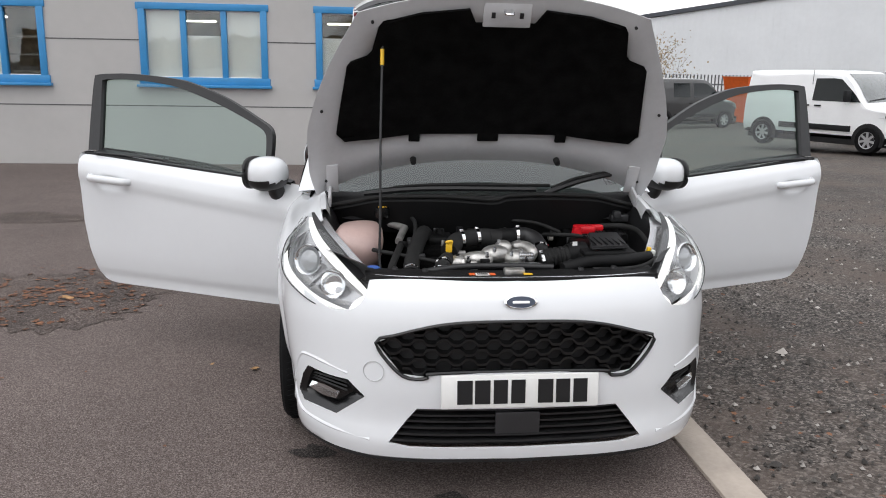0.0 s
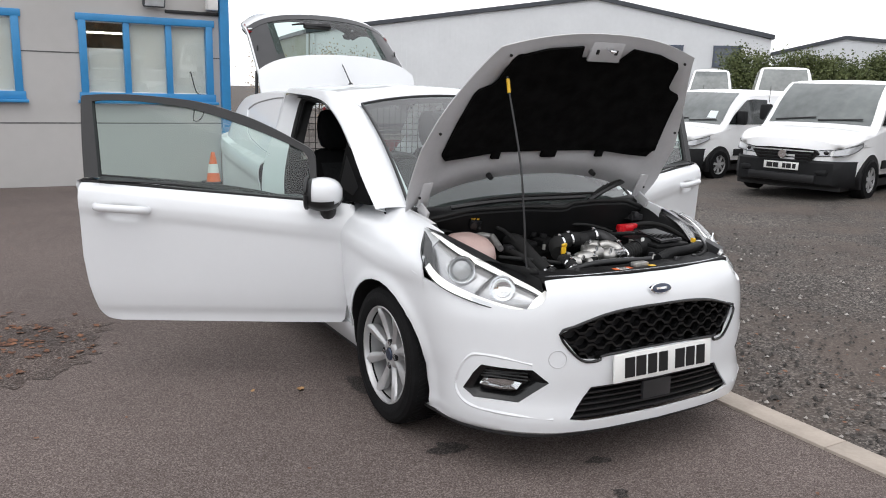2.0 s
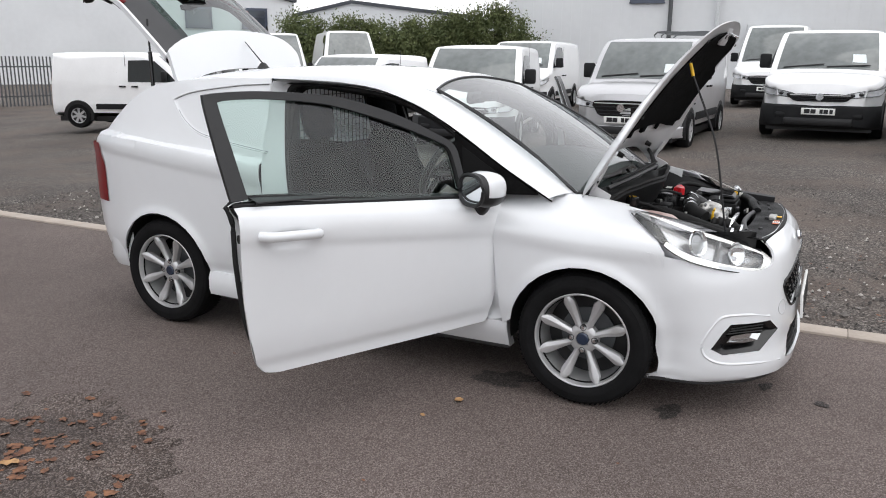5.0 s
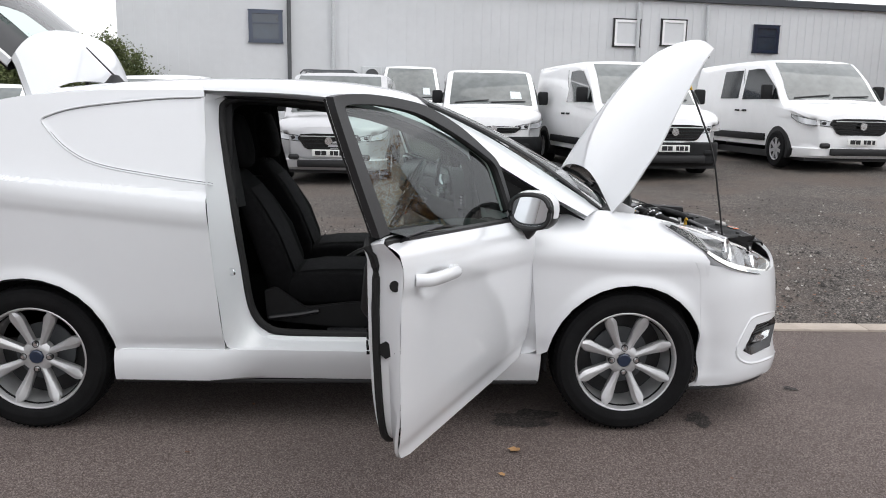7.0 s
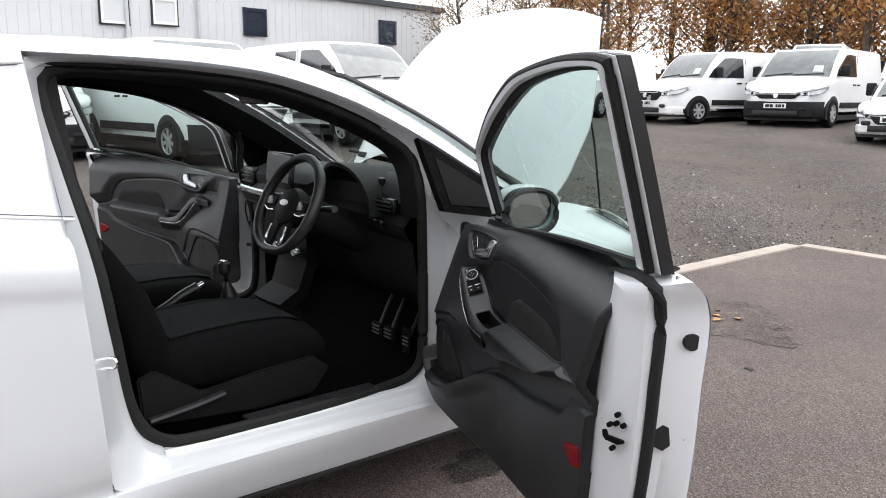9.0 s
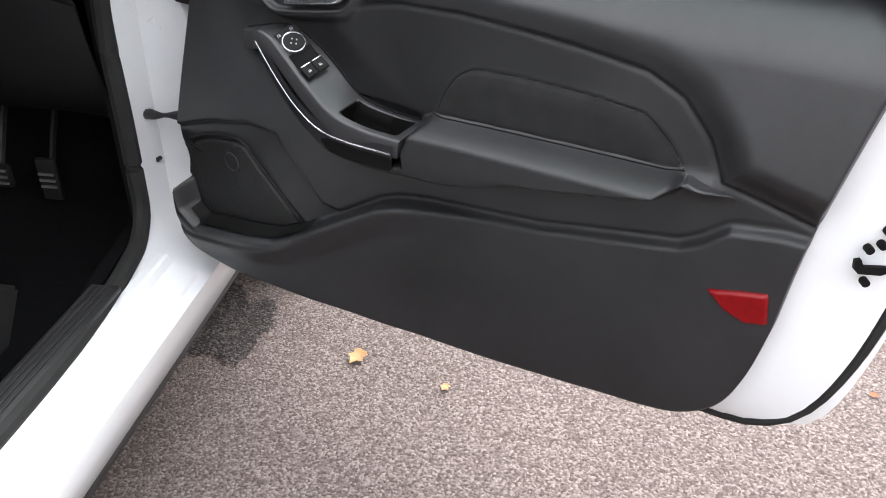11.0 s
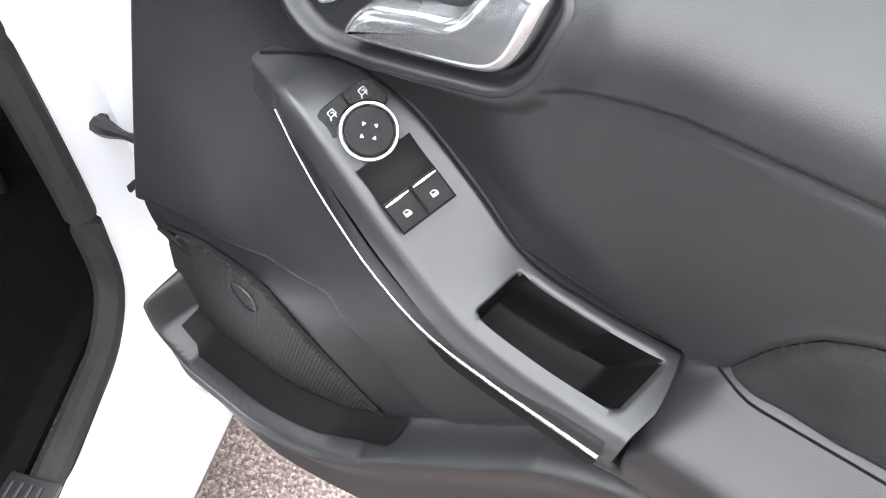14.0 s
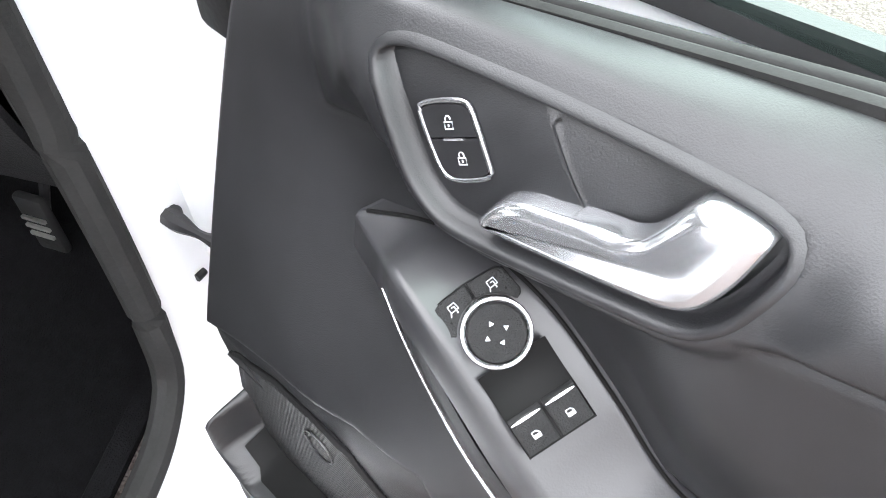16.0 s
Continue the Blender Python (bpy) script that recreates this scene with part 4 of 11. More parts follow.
    # front end
    fw = Wd / 2 * 0.84
    bm = B()
    rows = []
    hi = 0.60 if bumper == "dark" else 0.40
    for z, o in ((0.22, 0.03), (0.26, -0.03), (0.38, -0.045), (hi - 0.03, -0.035), (hi, 0.0)):
        rows.append([Vector((u * Wd / 2 * (0.985 if abs(u) > 0.9 else 0.97), o + 0.16 * abs(u) ** 3 + (0.28 * max(0, abs(u) - 0.86) / 0.14), z)) for u in [i / 10 for i in range(-10, 11)]])
    grid(bm, rows)
    part("front_bumper", bm, M["vanplastic"] if bumper == "dark" else paint, v)
    bm = B()
    zg = bon - 0.28
    gw = Wd * 0.27
    g2 = grille / 2
    poly(bm, [(x * gw, -0.036 + 0.05 * abs(x) ** 2, zg + z * g2) for x, z in ((-0.92, 1.0), (-0.5, 1.12), (0.5, 1.12), (0.92, 1.0), (1.0, 0.55), (0.80, -0.75), (0.66, -1.0), (-0.66, -1.0), (-0.80, -0.75), (-1.0, 0.55))], (0, 0.10, 0))
    gr = part("grille", bm, M["black"], v)
    for k in range(4):
        bm = B()
        w = gw * (1.50 + 0.10 * k)
        box(bm, (0, -0.048, zg - grille * 0.34 + k * grille * 0.24), (w, 0.012, 0.016), 0.004)
        part("grille_bar", bm, M["vanplastic"] if k != 3 else M["wheel"], gr)
    bm = B()
    cyl(bm, (0, -0.055, zg + 0.02), (0, -0.078, zg + 0.02), 0.065, 0.06, 20)
    part("badge", bm, M["chrome"], gr)
    bm = B()
    box(bm, (0, -0.05, 0.33), (Wd * 0.55, 0.06, 0.12), 0.02)
    part("lower_intake", bm, M["ink"], v)
    if plate:
        bm = B()
        box(bm, (0, -0.075, 0.50), (0.52, 0.014, 0.111), 0.004)
        pl = part("number_plate", bm, M["sign"], v)
        for k, (x, w) in enumerate(((-0.17, 0.09), (-0.075, 0.08), (0.05, 0.05), (0.12, 0.07), (0.20, 0.05))):
            bm = B()
            box(bm, (x, -0.084, 0.50), (w, 0.004, 0.07))
            part("plate_bar", bm, M["ink"], pl)
    for s in (-1, 1):
        bm = B()
        box(bm, (s * Wd * 0.31, 0.012, 0.43), (0.17, 0.09, 0.09), 0.035)
        part("fog_lamp", bm, M["ink"] if bumper != "dark" else M["vanplastic"], v)
    bm = B()
    box(bm, (0, L * 0.5, 0.22), (Wd * 0.86, L * 0.92, 0.12))
    part("underbody", bm, M["ink"], v)
    if rear:
        for s in (-1, 1):
            bm = B()
            box(bm, (s * (Wd / 2 - 0.08), L - 0.01, 1.02), (0.14, 0.08, 0.36), 0.02)
            part("tail_lamp", bm, M["redlens"], v)
        bm = B()
        box(bm, (0, L - 0.02, 1.42), (Wd * 0.72, 0.06, 0.5), 0.05)
        part("rear_window", bm, M["darkglass"], v)
        bm = B()
        box(bm, (0, L + 0.01, 0.85), (0.52, 0.02, 0.11), 0.004)
        part("number_plate", bm, M["yellow"], v)
        bm = B()
        box(bm, (0, L + 0.0, 0.48), (Wd * 0.95, 0.12, 0.24), 0.04)
        part("rear_bumper", bm, M["vanplastic"], v)
    return v


def spot(x, y, yaw):
    return pose(x, y, lie(x, y), 0, 0, yaw)


def make_vans():
    # yaw 0: nose to -y; -90: nose to -x
    W_, S_, G_ = M["vanwhite"], M["vansilver"], M["vangrey"]
    van("small_van", spot(8.81, 2.26, -91.7), "silver panel van with black grille and price sheet, on gravel", S_, 4.6, 1.85, 1.84, 0.98, 1.10, 0.95, 0.72, 2.85, 0.88, 0.31, bumper="paint", grille=0.24)
    van("small_van", spot(8.0, 4.80, -76.5), "white small panel van with black lower bumper, on gravel", W_, 4.6, 1.83, 1.80, 1.0, 1.08, 0.93, 0.75, 2.8, 0.9, 0.31, grille=0.20, sheet=False)
    van("small_van", spot(8.84, 8.34, -86), "white compact van with deep black plastic bumper, on gravel", W_, 3.96, 1.72, 1.72, 0.85, 1.02, 0.90, 0.72, 2.5, 0.82, 0.29, bumper="dark", grille=0.16)
    van("small_van", spot(11.7, 12.8, 25), "white car-derived van with black side strip, on gravel", W_, 4.25, 1.83, 1.81, 0.95, 1.08, 0.92, 0.7, 2.7, 0.85, 0.30, bumper="paint", grille=0.14, sheet=False)
    van("panel_van", spot(10.8, -0.58, -92), "white panel van with black bumper and chrome chevron grille", W_, 4.95, 1.92, 1.90, 0.85, 1.16, 1.0, 0.9, 3.27, 0.9, 0.33, grille=0.12)
    van("panel_van", spot(8.6, -3.25, -83), "white panel van with wide black grille and dark bumper", W_, 5.0, 1.98, 1.97, 0.95, 1.18, 1.02, 0.95, 2.93, 0.98, 0.33, grille=0.24)
    van("panel_van", spot(9.2, -6.65, -87), "white crew van with dark side windows, on gravel", W_, 5.0, 1.95, 1.97, 0.85, 1.18, 1.02, 0.95, 3.1, 0.93, 0.33, bumper="paint", grille=0.26, win2=True, sheet=False)
    van("panel_van", spot(16.2, -13.2, -173), "white panel van with black grille across the yard", W_, 5.0, 1.98, 1.97, 0.95, 1.18, 1.02, 0.95, 2.93, 0.98, 0.33, grille=0.24, bumper="paint")
    van("panel_van", spot(12.9, -14.2, -166), "white panel van with painted bumper across the yard", W_, 5.0, 1.98, 1.97, 0.95, 1.18, 1.02, 0.95, 2.93, 0.98, 0.33, grille=0.24, bumper="paint")
    van("small_van", spot(10.1, -14.7, -193), "white compact van with black grille across the yard", W_, 4.4, 1.85, 1.82, 0.98, 1.10, 0.95, 0.72, 2.8, 0.88, 0.31, bumper="paint", grille=0.22)
    van("panel_van", spot(7.1, -15.6, -173), "white panel van with deep black bumper across the yard", W_, 4.6, 1.92, 1.90, 0.85, 1.16, 1.0, 0.9, 2.9, 0.9, 0.33, grille=0.12)
    van("hatchback", spot(3.7, -13.8, -175), "white small hatchback car parked across the yard", W_, 4.0, 1.73, 1.46, 1.0, 0.92, 0.78, 0.85, 2.49, 0.82, 0.31, bumper="paint", grille=0.18, sheet=False, strip=False)
    van("panel_van", spot(18.6, -13.0, -187), "dark blue people carrier behind white vans", M["vanblue"], 4.9, 1.95, 1.85, 0.9, 1.1, 0.95, 0.95, 3.0, 0.95, 0.33, bumper="paint", win2=True, sheet=False)
    # back rows
    van("panel_van", spot(18.8, 3.5, -90), "white panel van with a roof rack in the back row", W_, 5.2, 1.98, 1.98, 0.9, 1.2, 1.02, 0.9, 3.1, 0.95, 0.33)
    van("panel_van", spot(20.0, 1.0, -90), "white panel van in the back row of the yard", W_, 5.2, 1.98, 2.3, 0.9, 1.2, 1.02, 0.9, 3.1, 0.95, 0.33)
    van("panel_van", spot(17.5, -5.6, -92), "white panel van in the back row of the yard", W_, 5.2, 1.98, 2.2, 0.9, 1.2, 1.02, 0.9, 3.1, 0.95, 0.33)
    van("panel_van", spot(16.2, 7.2, -84), "white panel van in the back row of the yard", W_, 5.2, 1.98, 1.98, 0.9, 1.2, 1.02, 0.9, 3.1, 0.95, 0.33)
    van("panel_van", spot(12.6, 16.5, -66), "dark grey panel van parked behind white vans", G_, 5.0, 1.95, 1.97, 0.9, 1.2, 1.02, 0.9, 3.1, 0.95, 0.33, win2=True)
    van("luton_van", spot(19.5, 20.3, -49), "white high-top van in the back row", W_, 6.2, 1.9, 2.80, 0.7, 1.3, 1.05, 1.3, 3.8, 0.95, 0.34)
    van("luton_van", spot(21.0, 18.3, -49), "white high-top van in the back row", W_, 6.2, 1.9, 2.75, 0.7, 1.3, 1.05, 1.3, 3.8, 0.95, 0.34)
    van("luton_van", spot(22.6, 16.2, -49), "white box van in the back row", W_, 6.2, 2.3, 2.80, 0.7, 1.3, 1.05, 1.0, 3.8, 0.95, 0.34)
    van("people_carrier", spot(14.7, 29.1, 107), "dark grey windowed van seen from behind, by the fence", G_, 4.9, 1.9, 1.97, 0.95, 1.18, 1.02, 0.9, 3.0, 0.9, 0.34, bumper="paint", win2=True, rear=True, sheet=False)
    van("panel_van", spot(10.9, -24.5, -160), "white high-roof van at the far side of the yard", W_, 5.8, 2.0, 2.2, 0.9, 1.3, 1.1, 0.9, 3.6, 1.0, 0.34)
    van("luton_van", spot(7.9, -25.2, -165), "white box van at the far side of the yard", W_, 5.8, 2.1, 2.6, 0.8, 1.3, 1.1, 1.0, 3.6, 1.0, 0.34)
    # roof rack on a back-row van, skip by the fence
    rk = thing("roof_rack", "black tubular roof rack on a white van", "rack", spot(18.8, 3.5, -90))
    bm = B()
    for x in (-0.75, 0.75):
        tube(bm, [(x, 1.9, 2.14), (x, 3.4, 2.14), (x, 4.9, 2.14)], 0.025, 6, 12)
    for y in (1.9, 2.9, 3.9, 4.9):
        tube(bm, [(-0.8, y, 1.93), (-0.78, y, 2.14), (0, y, 2.14), (0.78, y, 2.14), (0.8, y, 1.93)], 0.025, 6, 16)
    part("rack_tubes", bm, M["fence"], rk)
    sk = thing("skip", "orange steel waste skip by the fence", "skip", spot(16.9, 31.5, 20))
    bm = B()
    loft(bm, [[Vector((sx * w, sy * d, z)) for sx, sy in ((-1, -1), (1, -1), (1, 1), (-1, 1))] for z, w, d in ((0.1, 0.6, 0.5), (2.05, 0.95, 0.75), (2.10, 1.0, 0.8), (2.10, 0.9, 0.7), (0.9, 0.7, 0.6))])
    part("skip_body", bm, M["orange"], sk)

# ---------------------------------------------------------------- sheds, fence, trees
WH_WIN = (32.4, 37.0)
def make_sheds():
    h, d, n = gable("warehouse", (24.0, 69.4), (54.4, 42.7), 7.0, 10.1, 40, "pale grey gabled warehouse with dark roof edge", M["shed"], 0.64, -0.95)
    for x in WH_WIN:
        shed_window(h, x, 5.55, 2.1, 1.7)
    bm = B()
    for x in (0.4, -0.2):
        cyl(bm, (x, -0.2, 0), (x, -0.2, 6.9), 0.12, None, 8)
    part("downpipe", bm, M["cloudy"], h)
    h2, d, n = gable("warehouse", (26.9, 88.2), (24.0, 69.8), 7.0, 7.05, 3.0, "algae-stained side wall of the gabled warehouse", M["shedgreen"], 0.5, -0.95)
    h3, d, n = gable("warehouse", (71.6, 56.2), (77.8, 36.4), 6.5, 8.1, 30, "far grey gabled warehouse", M["shed"], 0.35, -0.8)
    h4, d, n = gable("unit_building", (36.2, 15.3), (43.95, -34.8), 7.1, 7.2, 24, "long pale grey clad industrial unit with small windows", M["shed"], 0.5)
    for x, z, w, hh, k in ((7.05, 5.05, 1.6, 1.55, "dark"), (26.3, 5.4, 1.5, 1.45, "white"), (29.05, 5.5, 1.45, 1.4, "white"), (34.7, 5.35, 1.5, 1.5, "dark"), (45.3, 5.4, 1.5, 1.5, "dark")):
        shed_window(h4, x, z, w, hh, k)
    for x in (8.2, 10.4, 26.9, 31.0):
        bm = B()
        cyl(bm, (x, -0.2, 0), (x, -0.2, 7.0), 0.10, None, 8)
        part("downpipe", bm, M["cloudy"] if x != 8.2 else M["fence"], h4)
    for x in (12.3, 13.5):
        ac = part("air_unit", (lambda b: (box(b, (x, -0.6, 2.75), (1.0, 0.5, 0.9), 0.03), b)[1])(B()), M["cloudy"], h4)
        bm = B()
        cyl(bm, (x, -0.86, 2.75), (x, -0.88, 2.75), 0.34, None, 20)
        part("fan_grille", bm, M["fence"], ac)


def make_fence():
    f = thing("palisade_fence", "dark grey steel palisade fence behind parked vans", "fence", pose(12.2, 34.0, lie(14, 33), 0, 0, -14))
    bm0 = B()
    box(bm0, (0, 0, 1.1), (0.06, 0.02, 2.3))
    first = part("pale", bm0, M["fence"], f)
    for k in range(1, 70):
        ob = new("pale", first.data)
        ob.parent = f
        ob.location = (k * 0.16, 0, 0)
    for z in (0.5, 1.8):
        bm = B()
        box(bm, (5.5, 0.03, z), (11.2, 0.04, 0.06))
        part("rail", bm, M["fence"], f)
    p = thing("lamp_post", "slim grey lighting column behind the office", "post", pose(7.6, 40, -0.6))
    bm = B()
    cyl(bm, (0, 0, 0), (0, 0, 9), 0.10, 0.07, 10)
    part("pole", bm, M["cloudy"], p)


def tree(x, y, h, r, leafmat, seed, dens=900, bare=0.4, name="tree", label="autumn tree with thinning leaves"):
    rnd = random.Random(seed)
    t = thing(name, label, "tree", pose(x, y, lie(x, y) if abs(x) < 40 else 0.5))
    bm = B()
    tips = []
    trunk = [(0, 0, -0.3), (rnd.uniform(-.2, .2), rnd.uniform(-.2, .2), h * 0.35), (rnd.uniform(-.4, .4), rnd.uniform(-.4, .4), h * 0.95)]
    tube(bm, trunk, lambda s: 0.02 * h * (1 - 0.85 * s), 7, 8)
    for k in range(20):
        z = h * rnd.uniform(0.06, 0.9)
        a = rnd.uniform(0, 6.28)
        ln = r * rnd.uniform(0.6, 1.1) * (1.15 - z / h * 0.6)
        p0 = Vector((0, 0, z))
        p1 = p0 + Vector((math.cos(a) * ln * 0.5, math.sin(a) * ln * 0.5, ln * 0.35))
        p2 = p0 + Vector((math.cos(a) * ln, math.sin(a) * ln, ln * 0.9))
        tube(bm, [p0, p1, p2], lambda s: 0.006 * h * (1 - 0.9 * s), 5, 6)
        tips += [p1, p2, p1.lerp(p2, 0.5), p1.lerp(p2, 0.75)]
        for j in range(4):
            q = p1.lerp(p2, rnd.random())
            e = q + Vector((rnd.gauss(0, 1), rnd.gauss(0, 1), rnd.uniform(0.2, 1.2))) * ln * 0.28
            tube(bm, [q, q.lerp(e, 0.5), e], 0.0016 * h, 4, 4)
            tips.append(e)
    part("trunk", bm, M["bark"], t)
    vs, fs = [], []
    for k in range(dens):
        c = rnd.choice(tips) + Vector((rnd.gauss(0, 1), rnd.gauss(0, 1), rnd.gauss(0, 1))) * r * 0.16
        if rnd.random() < bare * (c.z / h):
            continue
        s = rnd.uniform(0.04, 0.095) * (h / 7 if name == "tree" else 0.85)
        u = Vector((rnd.gauss(0, 1), rnd.gauss(0, 1), rnd.gauss(0, 1))).normalized()
        w = u.cross(Vector((rnd.gauss(0, 1), rnd.gauss(0, 1), rnd.gauss(0, 1)))).normalized()
        i = len(vs)
        vs += [tuple(c - u * s), tuple(c + w * s * 0.6), tuple(c + u * s), tuple(c - w * s * 0.6)]
        fs.append((i, i + 1, i + 2, i + 3))
    me = bpy.data.meshes.new("crown")
    me.from_pydata(vs, [], fs)
    me.materials.append(leafmat)
    ob = new("crown", me)
    ob.parent = t
    return t


def make_trees():
    rnd = random.Random(21)
    k = 0
    for i in range(44):
        f = i / 43
        x, y = 40 - 40 * f + rnd.uniform(-2, 2), -33 - 7 * f + rnd.uniform(-4, 3)
        mt = M["autumn"] if f > 0.30 and rnd.random() < 0.75 else M["drab"]
        tree(x, y, rnd.uniform(6.5, 9.0) + 2.0 * (f > 0.3), rnd.uniform(2.2, 3.2), mt, 100 + i, 4500 if f > 0.3 else 1800, 0.35)
    for i in range(11):
        f = i / 10
        tree(28.0 + 5.5 * f, 22.5 - 8.3 * f, 3.0 + 0.7 * rnd.random(), 1.35, M["green"], 300 + i, 9000, 0.0, "bush", "dull green evergreen bush above the roofs")
    for i, (x, y) in enumerate(((12.4, 36.0), (14.2, 36.2), (11.0, 37.0))):
        tree(x, y, 3.3, 1.8, M["drab"], 400 + i, 1600, 0.2, "bush", "straggly olive bush by the shed wall")
    bm = B()
    rows = []
    for i in range(241):
        f = i / 240
        x, y = 62 - 92 * f, -42 - 10 * f
        top = 3.9 + 0.9 * noise.noise(Vector((x * 0.16, 1.7, 0))) + 0.7 * noise.noise(Vector((x * 0.7, 4.1, 0))) + 0.5 * noise.noise(Vector((x * 2.3, 9.1, 0)))
        rows.append([Vector((x, y - 0.3 * j + 0.8 * noise.noise(Vector((x * 0.8, j * 1.3, 2))), top * j / 6)) for j in range(7)] + [Vector((x, y - 4, top * 0.7)), Vector((x, y - 4.2, 0))])
    grid(bm, rows)
    struct("backdrop_scrub", bm, M["scrub"], "far brown scrub bank behind the trees", "scrub")

# ---------------------------------------------------------------- the white car: shell
# Car frame: nose to -y, driver's side at -x, front axle at y = 0, ground at z = 0.
WBASE, HUBX, HUBZ = 2.493, 0.735, 0.31
car = thing("car_van", "white small car-derived van, bonnet, doors and tailgate all open", "van")


def belt(y):
    return 0.912 + 0.068 * (y - 0.3)


def crease(y):
    return 0.745 + 0.097 * max(0.0, y)


def plan(y):
    return sp(y, [-0.85, -0.70, -0.55, -0.35, -0.1, 0.2, 0.8, 1.6, 2.4, 2.75, 3.0, 3.15], [0.60, 0.70, 0.765, 0.815, 0.848, 0.86, 0.868, 0.870, 0.866, 0.84, 0.785, 0.71])


def W(y, z):
    """Half-width of the body side at length y and height z."""
    zb, zc = belt(y), crease(y)
    if z <= zb:
        o = sp(z, [0.15, 0.22, 0.30, 0.37, 0.42, 0.52, zc - 0.16, zc - 0.055, zc - 0.012, zc + 0.010, zc + 0.07, zb], [-0.085, -0.068, -0.056, -0.050, -0.034, -0.020, -0.012, -0.010, -0.0025, -0.002, -0.016, -0.060])
    else:
        o = -0.060 - 0.33 * (z - zb) - 0.10 * max(0, z - zb - 0.30) ** 1.5
    f = 0.0
    for yc in (0.0, WBASE):
        r = math.hypot(y - yc, z - HUBZ)
        f = max(f, 0.014 * math.exp(-((r - 0.345) / 0.036) ** 2))
    return plan(y) + o + f


def side(bot, top, nu, nv, s, off=0.0, fn=W):
    """A body-side panel between two matched lines of (y, z)."""
    a, b = cr([(0, *p) for p in bot], nu), cr([(0, *p) for p in top], nu)
    rows = []
    for p, q in zip(a, b):
        r = []
        for j in range(nv):
            c = p.lerp(q, j / (nv - 1))
            r.append(Vector((s * (fn(c.y, c.z) + off), c.y, c.z)))
        rows.append(r)
    return rows


def arch(yc, r, a0, a1, n):
    return [(yc - r * math.cos(math.radians(a0 + (a1 - a0) * i / (n - 1))), HUBZ + r * math.sin(math.radians(a0 + (a1 - a0) * i / (n - 1)))) for i in range(n)]


def pair_lines(cols, nu):
    """Resamples matched pairs of points together, straight between the pairs."""
    out = []
    for (p, q), (p2, q2) in zip(cols, cols[1:]):
        for k in range(nu):
            t = k / nu
            out.append(((p[0] + (p2[0] - p[0]) * t, p[1] + (p2[1] - p[1]) * t), (q[0] + (q2[0] - q[0]) * t, q[1] + (q2[1] - q[1]) * t)))
    out.append(cols[-1])
    return out


def panel(cols, nv, s, fn, nu=3):
    rows = []
    for p, q in pair_lines(cols, nu):
        rows.append([Vector((s * fn(p[0] + (q[0] - p[0]) * j / (nv - 1), p[1] + (q[1] - p[1]) * j / (nv - 1)), p[0] + (q[0] - p[0]) * j / (nv - 1), p[1] + (q[1] - p[1]) * j / (nv - 1))) for j in range(nv)])
    return rows


def wing_top(y):
    return sp(y, [-0.36, -0.2, 0.0, 0.2, 0.45], [0.845, 0.90, 0.935, 0.948, 0.945])


def Wwing(y, z):
    zt = wing_top(y)
    k = W(y, min(z, belt(y)))
    e = max(0.0, (z - 0.74) / (zt - 0.74))
    return k - 0.115 * e ** 2.6


def FX(s):
    return sp(s, [0, 0.25, 0.45, 0.6, 0.72, 0.82, 0.91, 1.0], [0, 0.26, 0.465, 0.60, 0.69, 0.755, 0.80, 0.832])


def FY(s):
    return sp(s, [0, 0.25, 0.45, 0.6, 0.72, 0.82, 0.91, 1.0], [0, 0.012, 0.050, 0.125, 0.225, 0.335, 0.44, 0.530])


def nose_y(z):
    return sp(z, [0.17, 0.20, 0.25, 0.33, 0.42, 0.52, 0.60, 0.68, 0.73, 0.77, 0.79], [-0.80, -0.862, -0.868, -0.850, -0.852, -0.845, -0.838, -0.825, -0.806, -0.770, -0.735])


def bumper_pt(s, z, off=0.0):
    u = abs(s)
    sg = 1 if s >= 0 else -1
    k = 1.0 - 0.02 * max(0, 0.26 - z) / 0.09 - 0.10 * max(0, z - 0.62) / 0.17 * max(0.0, u - 0.3)
    y = nose_y(z) + FY(u) * (1 - 0.10 * max(0, z - 0.6)) - off
    x = FX(u) * k
    b = float(sstep(u, 0.74, 1.0))
    x += (W(y, z) + 0.001 + 0.010 * max(0.0, 1 - abs(z - 0.215) / 0.045) - x) * b
    return Vector((sg * (x + off * u * 0.6), y, z))


def s_of_x(x):
    lo, hi = 0.0, 1.0
    for _ in range(30):
        m = (lo + hi) / 2
        if FX(m) < abs(x):
            lo = m
        else:
            hi = m
    return math.copysign(lo, x)


def on_bumper(x, z, off=0.0):
    return bumper_pt(s_of_x(x), z, off)


def cut(ob, cutters):
    """Cuts the closed cutters out of ob, leaving a plain mesh."""
    made = []
    for bm in cutters:
        bmesh.ops.recalc_face_normals(bm, faces=bm.faces)
        me = bpy.data.meshes.new("cutter")
        bm.to_mesh(me)
        bm.free()
        c = new("cutter", me)
        made.append(c)
        md = ob.modifiers.new("cut", "BOOLEAN")
        md.operation, md.object, md.solver = "DIFFERENCE", c, "EXACT"
    dg = bpy.context.evaluated_depsgraph_get()
    me = bpy.data.meshes.new_from_object(ob.evaluated_get(dg))
    ob.modifiers.clear()
    me.name = ob.name
    ob.data = me
    me.shade_smooth()
    me.set_sharp_from_angle(angle=radians(35))
    for c in made:
        bpy.data.objects.remove(c)


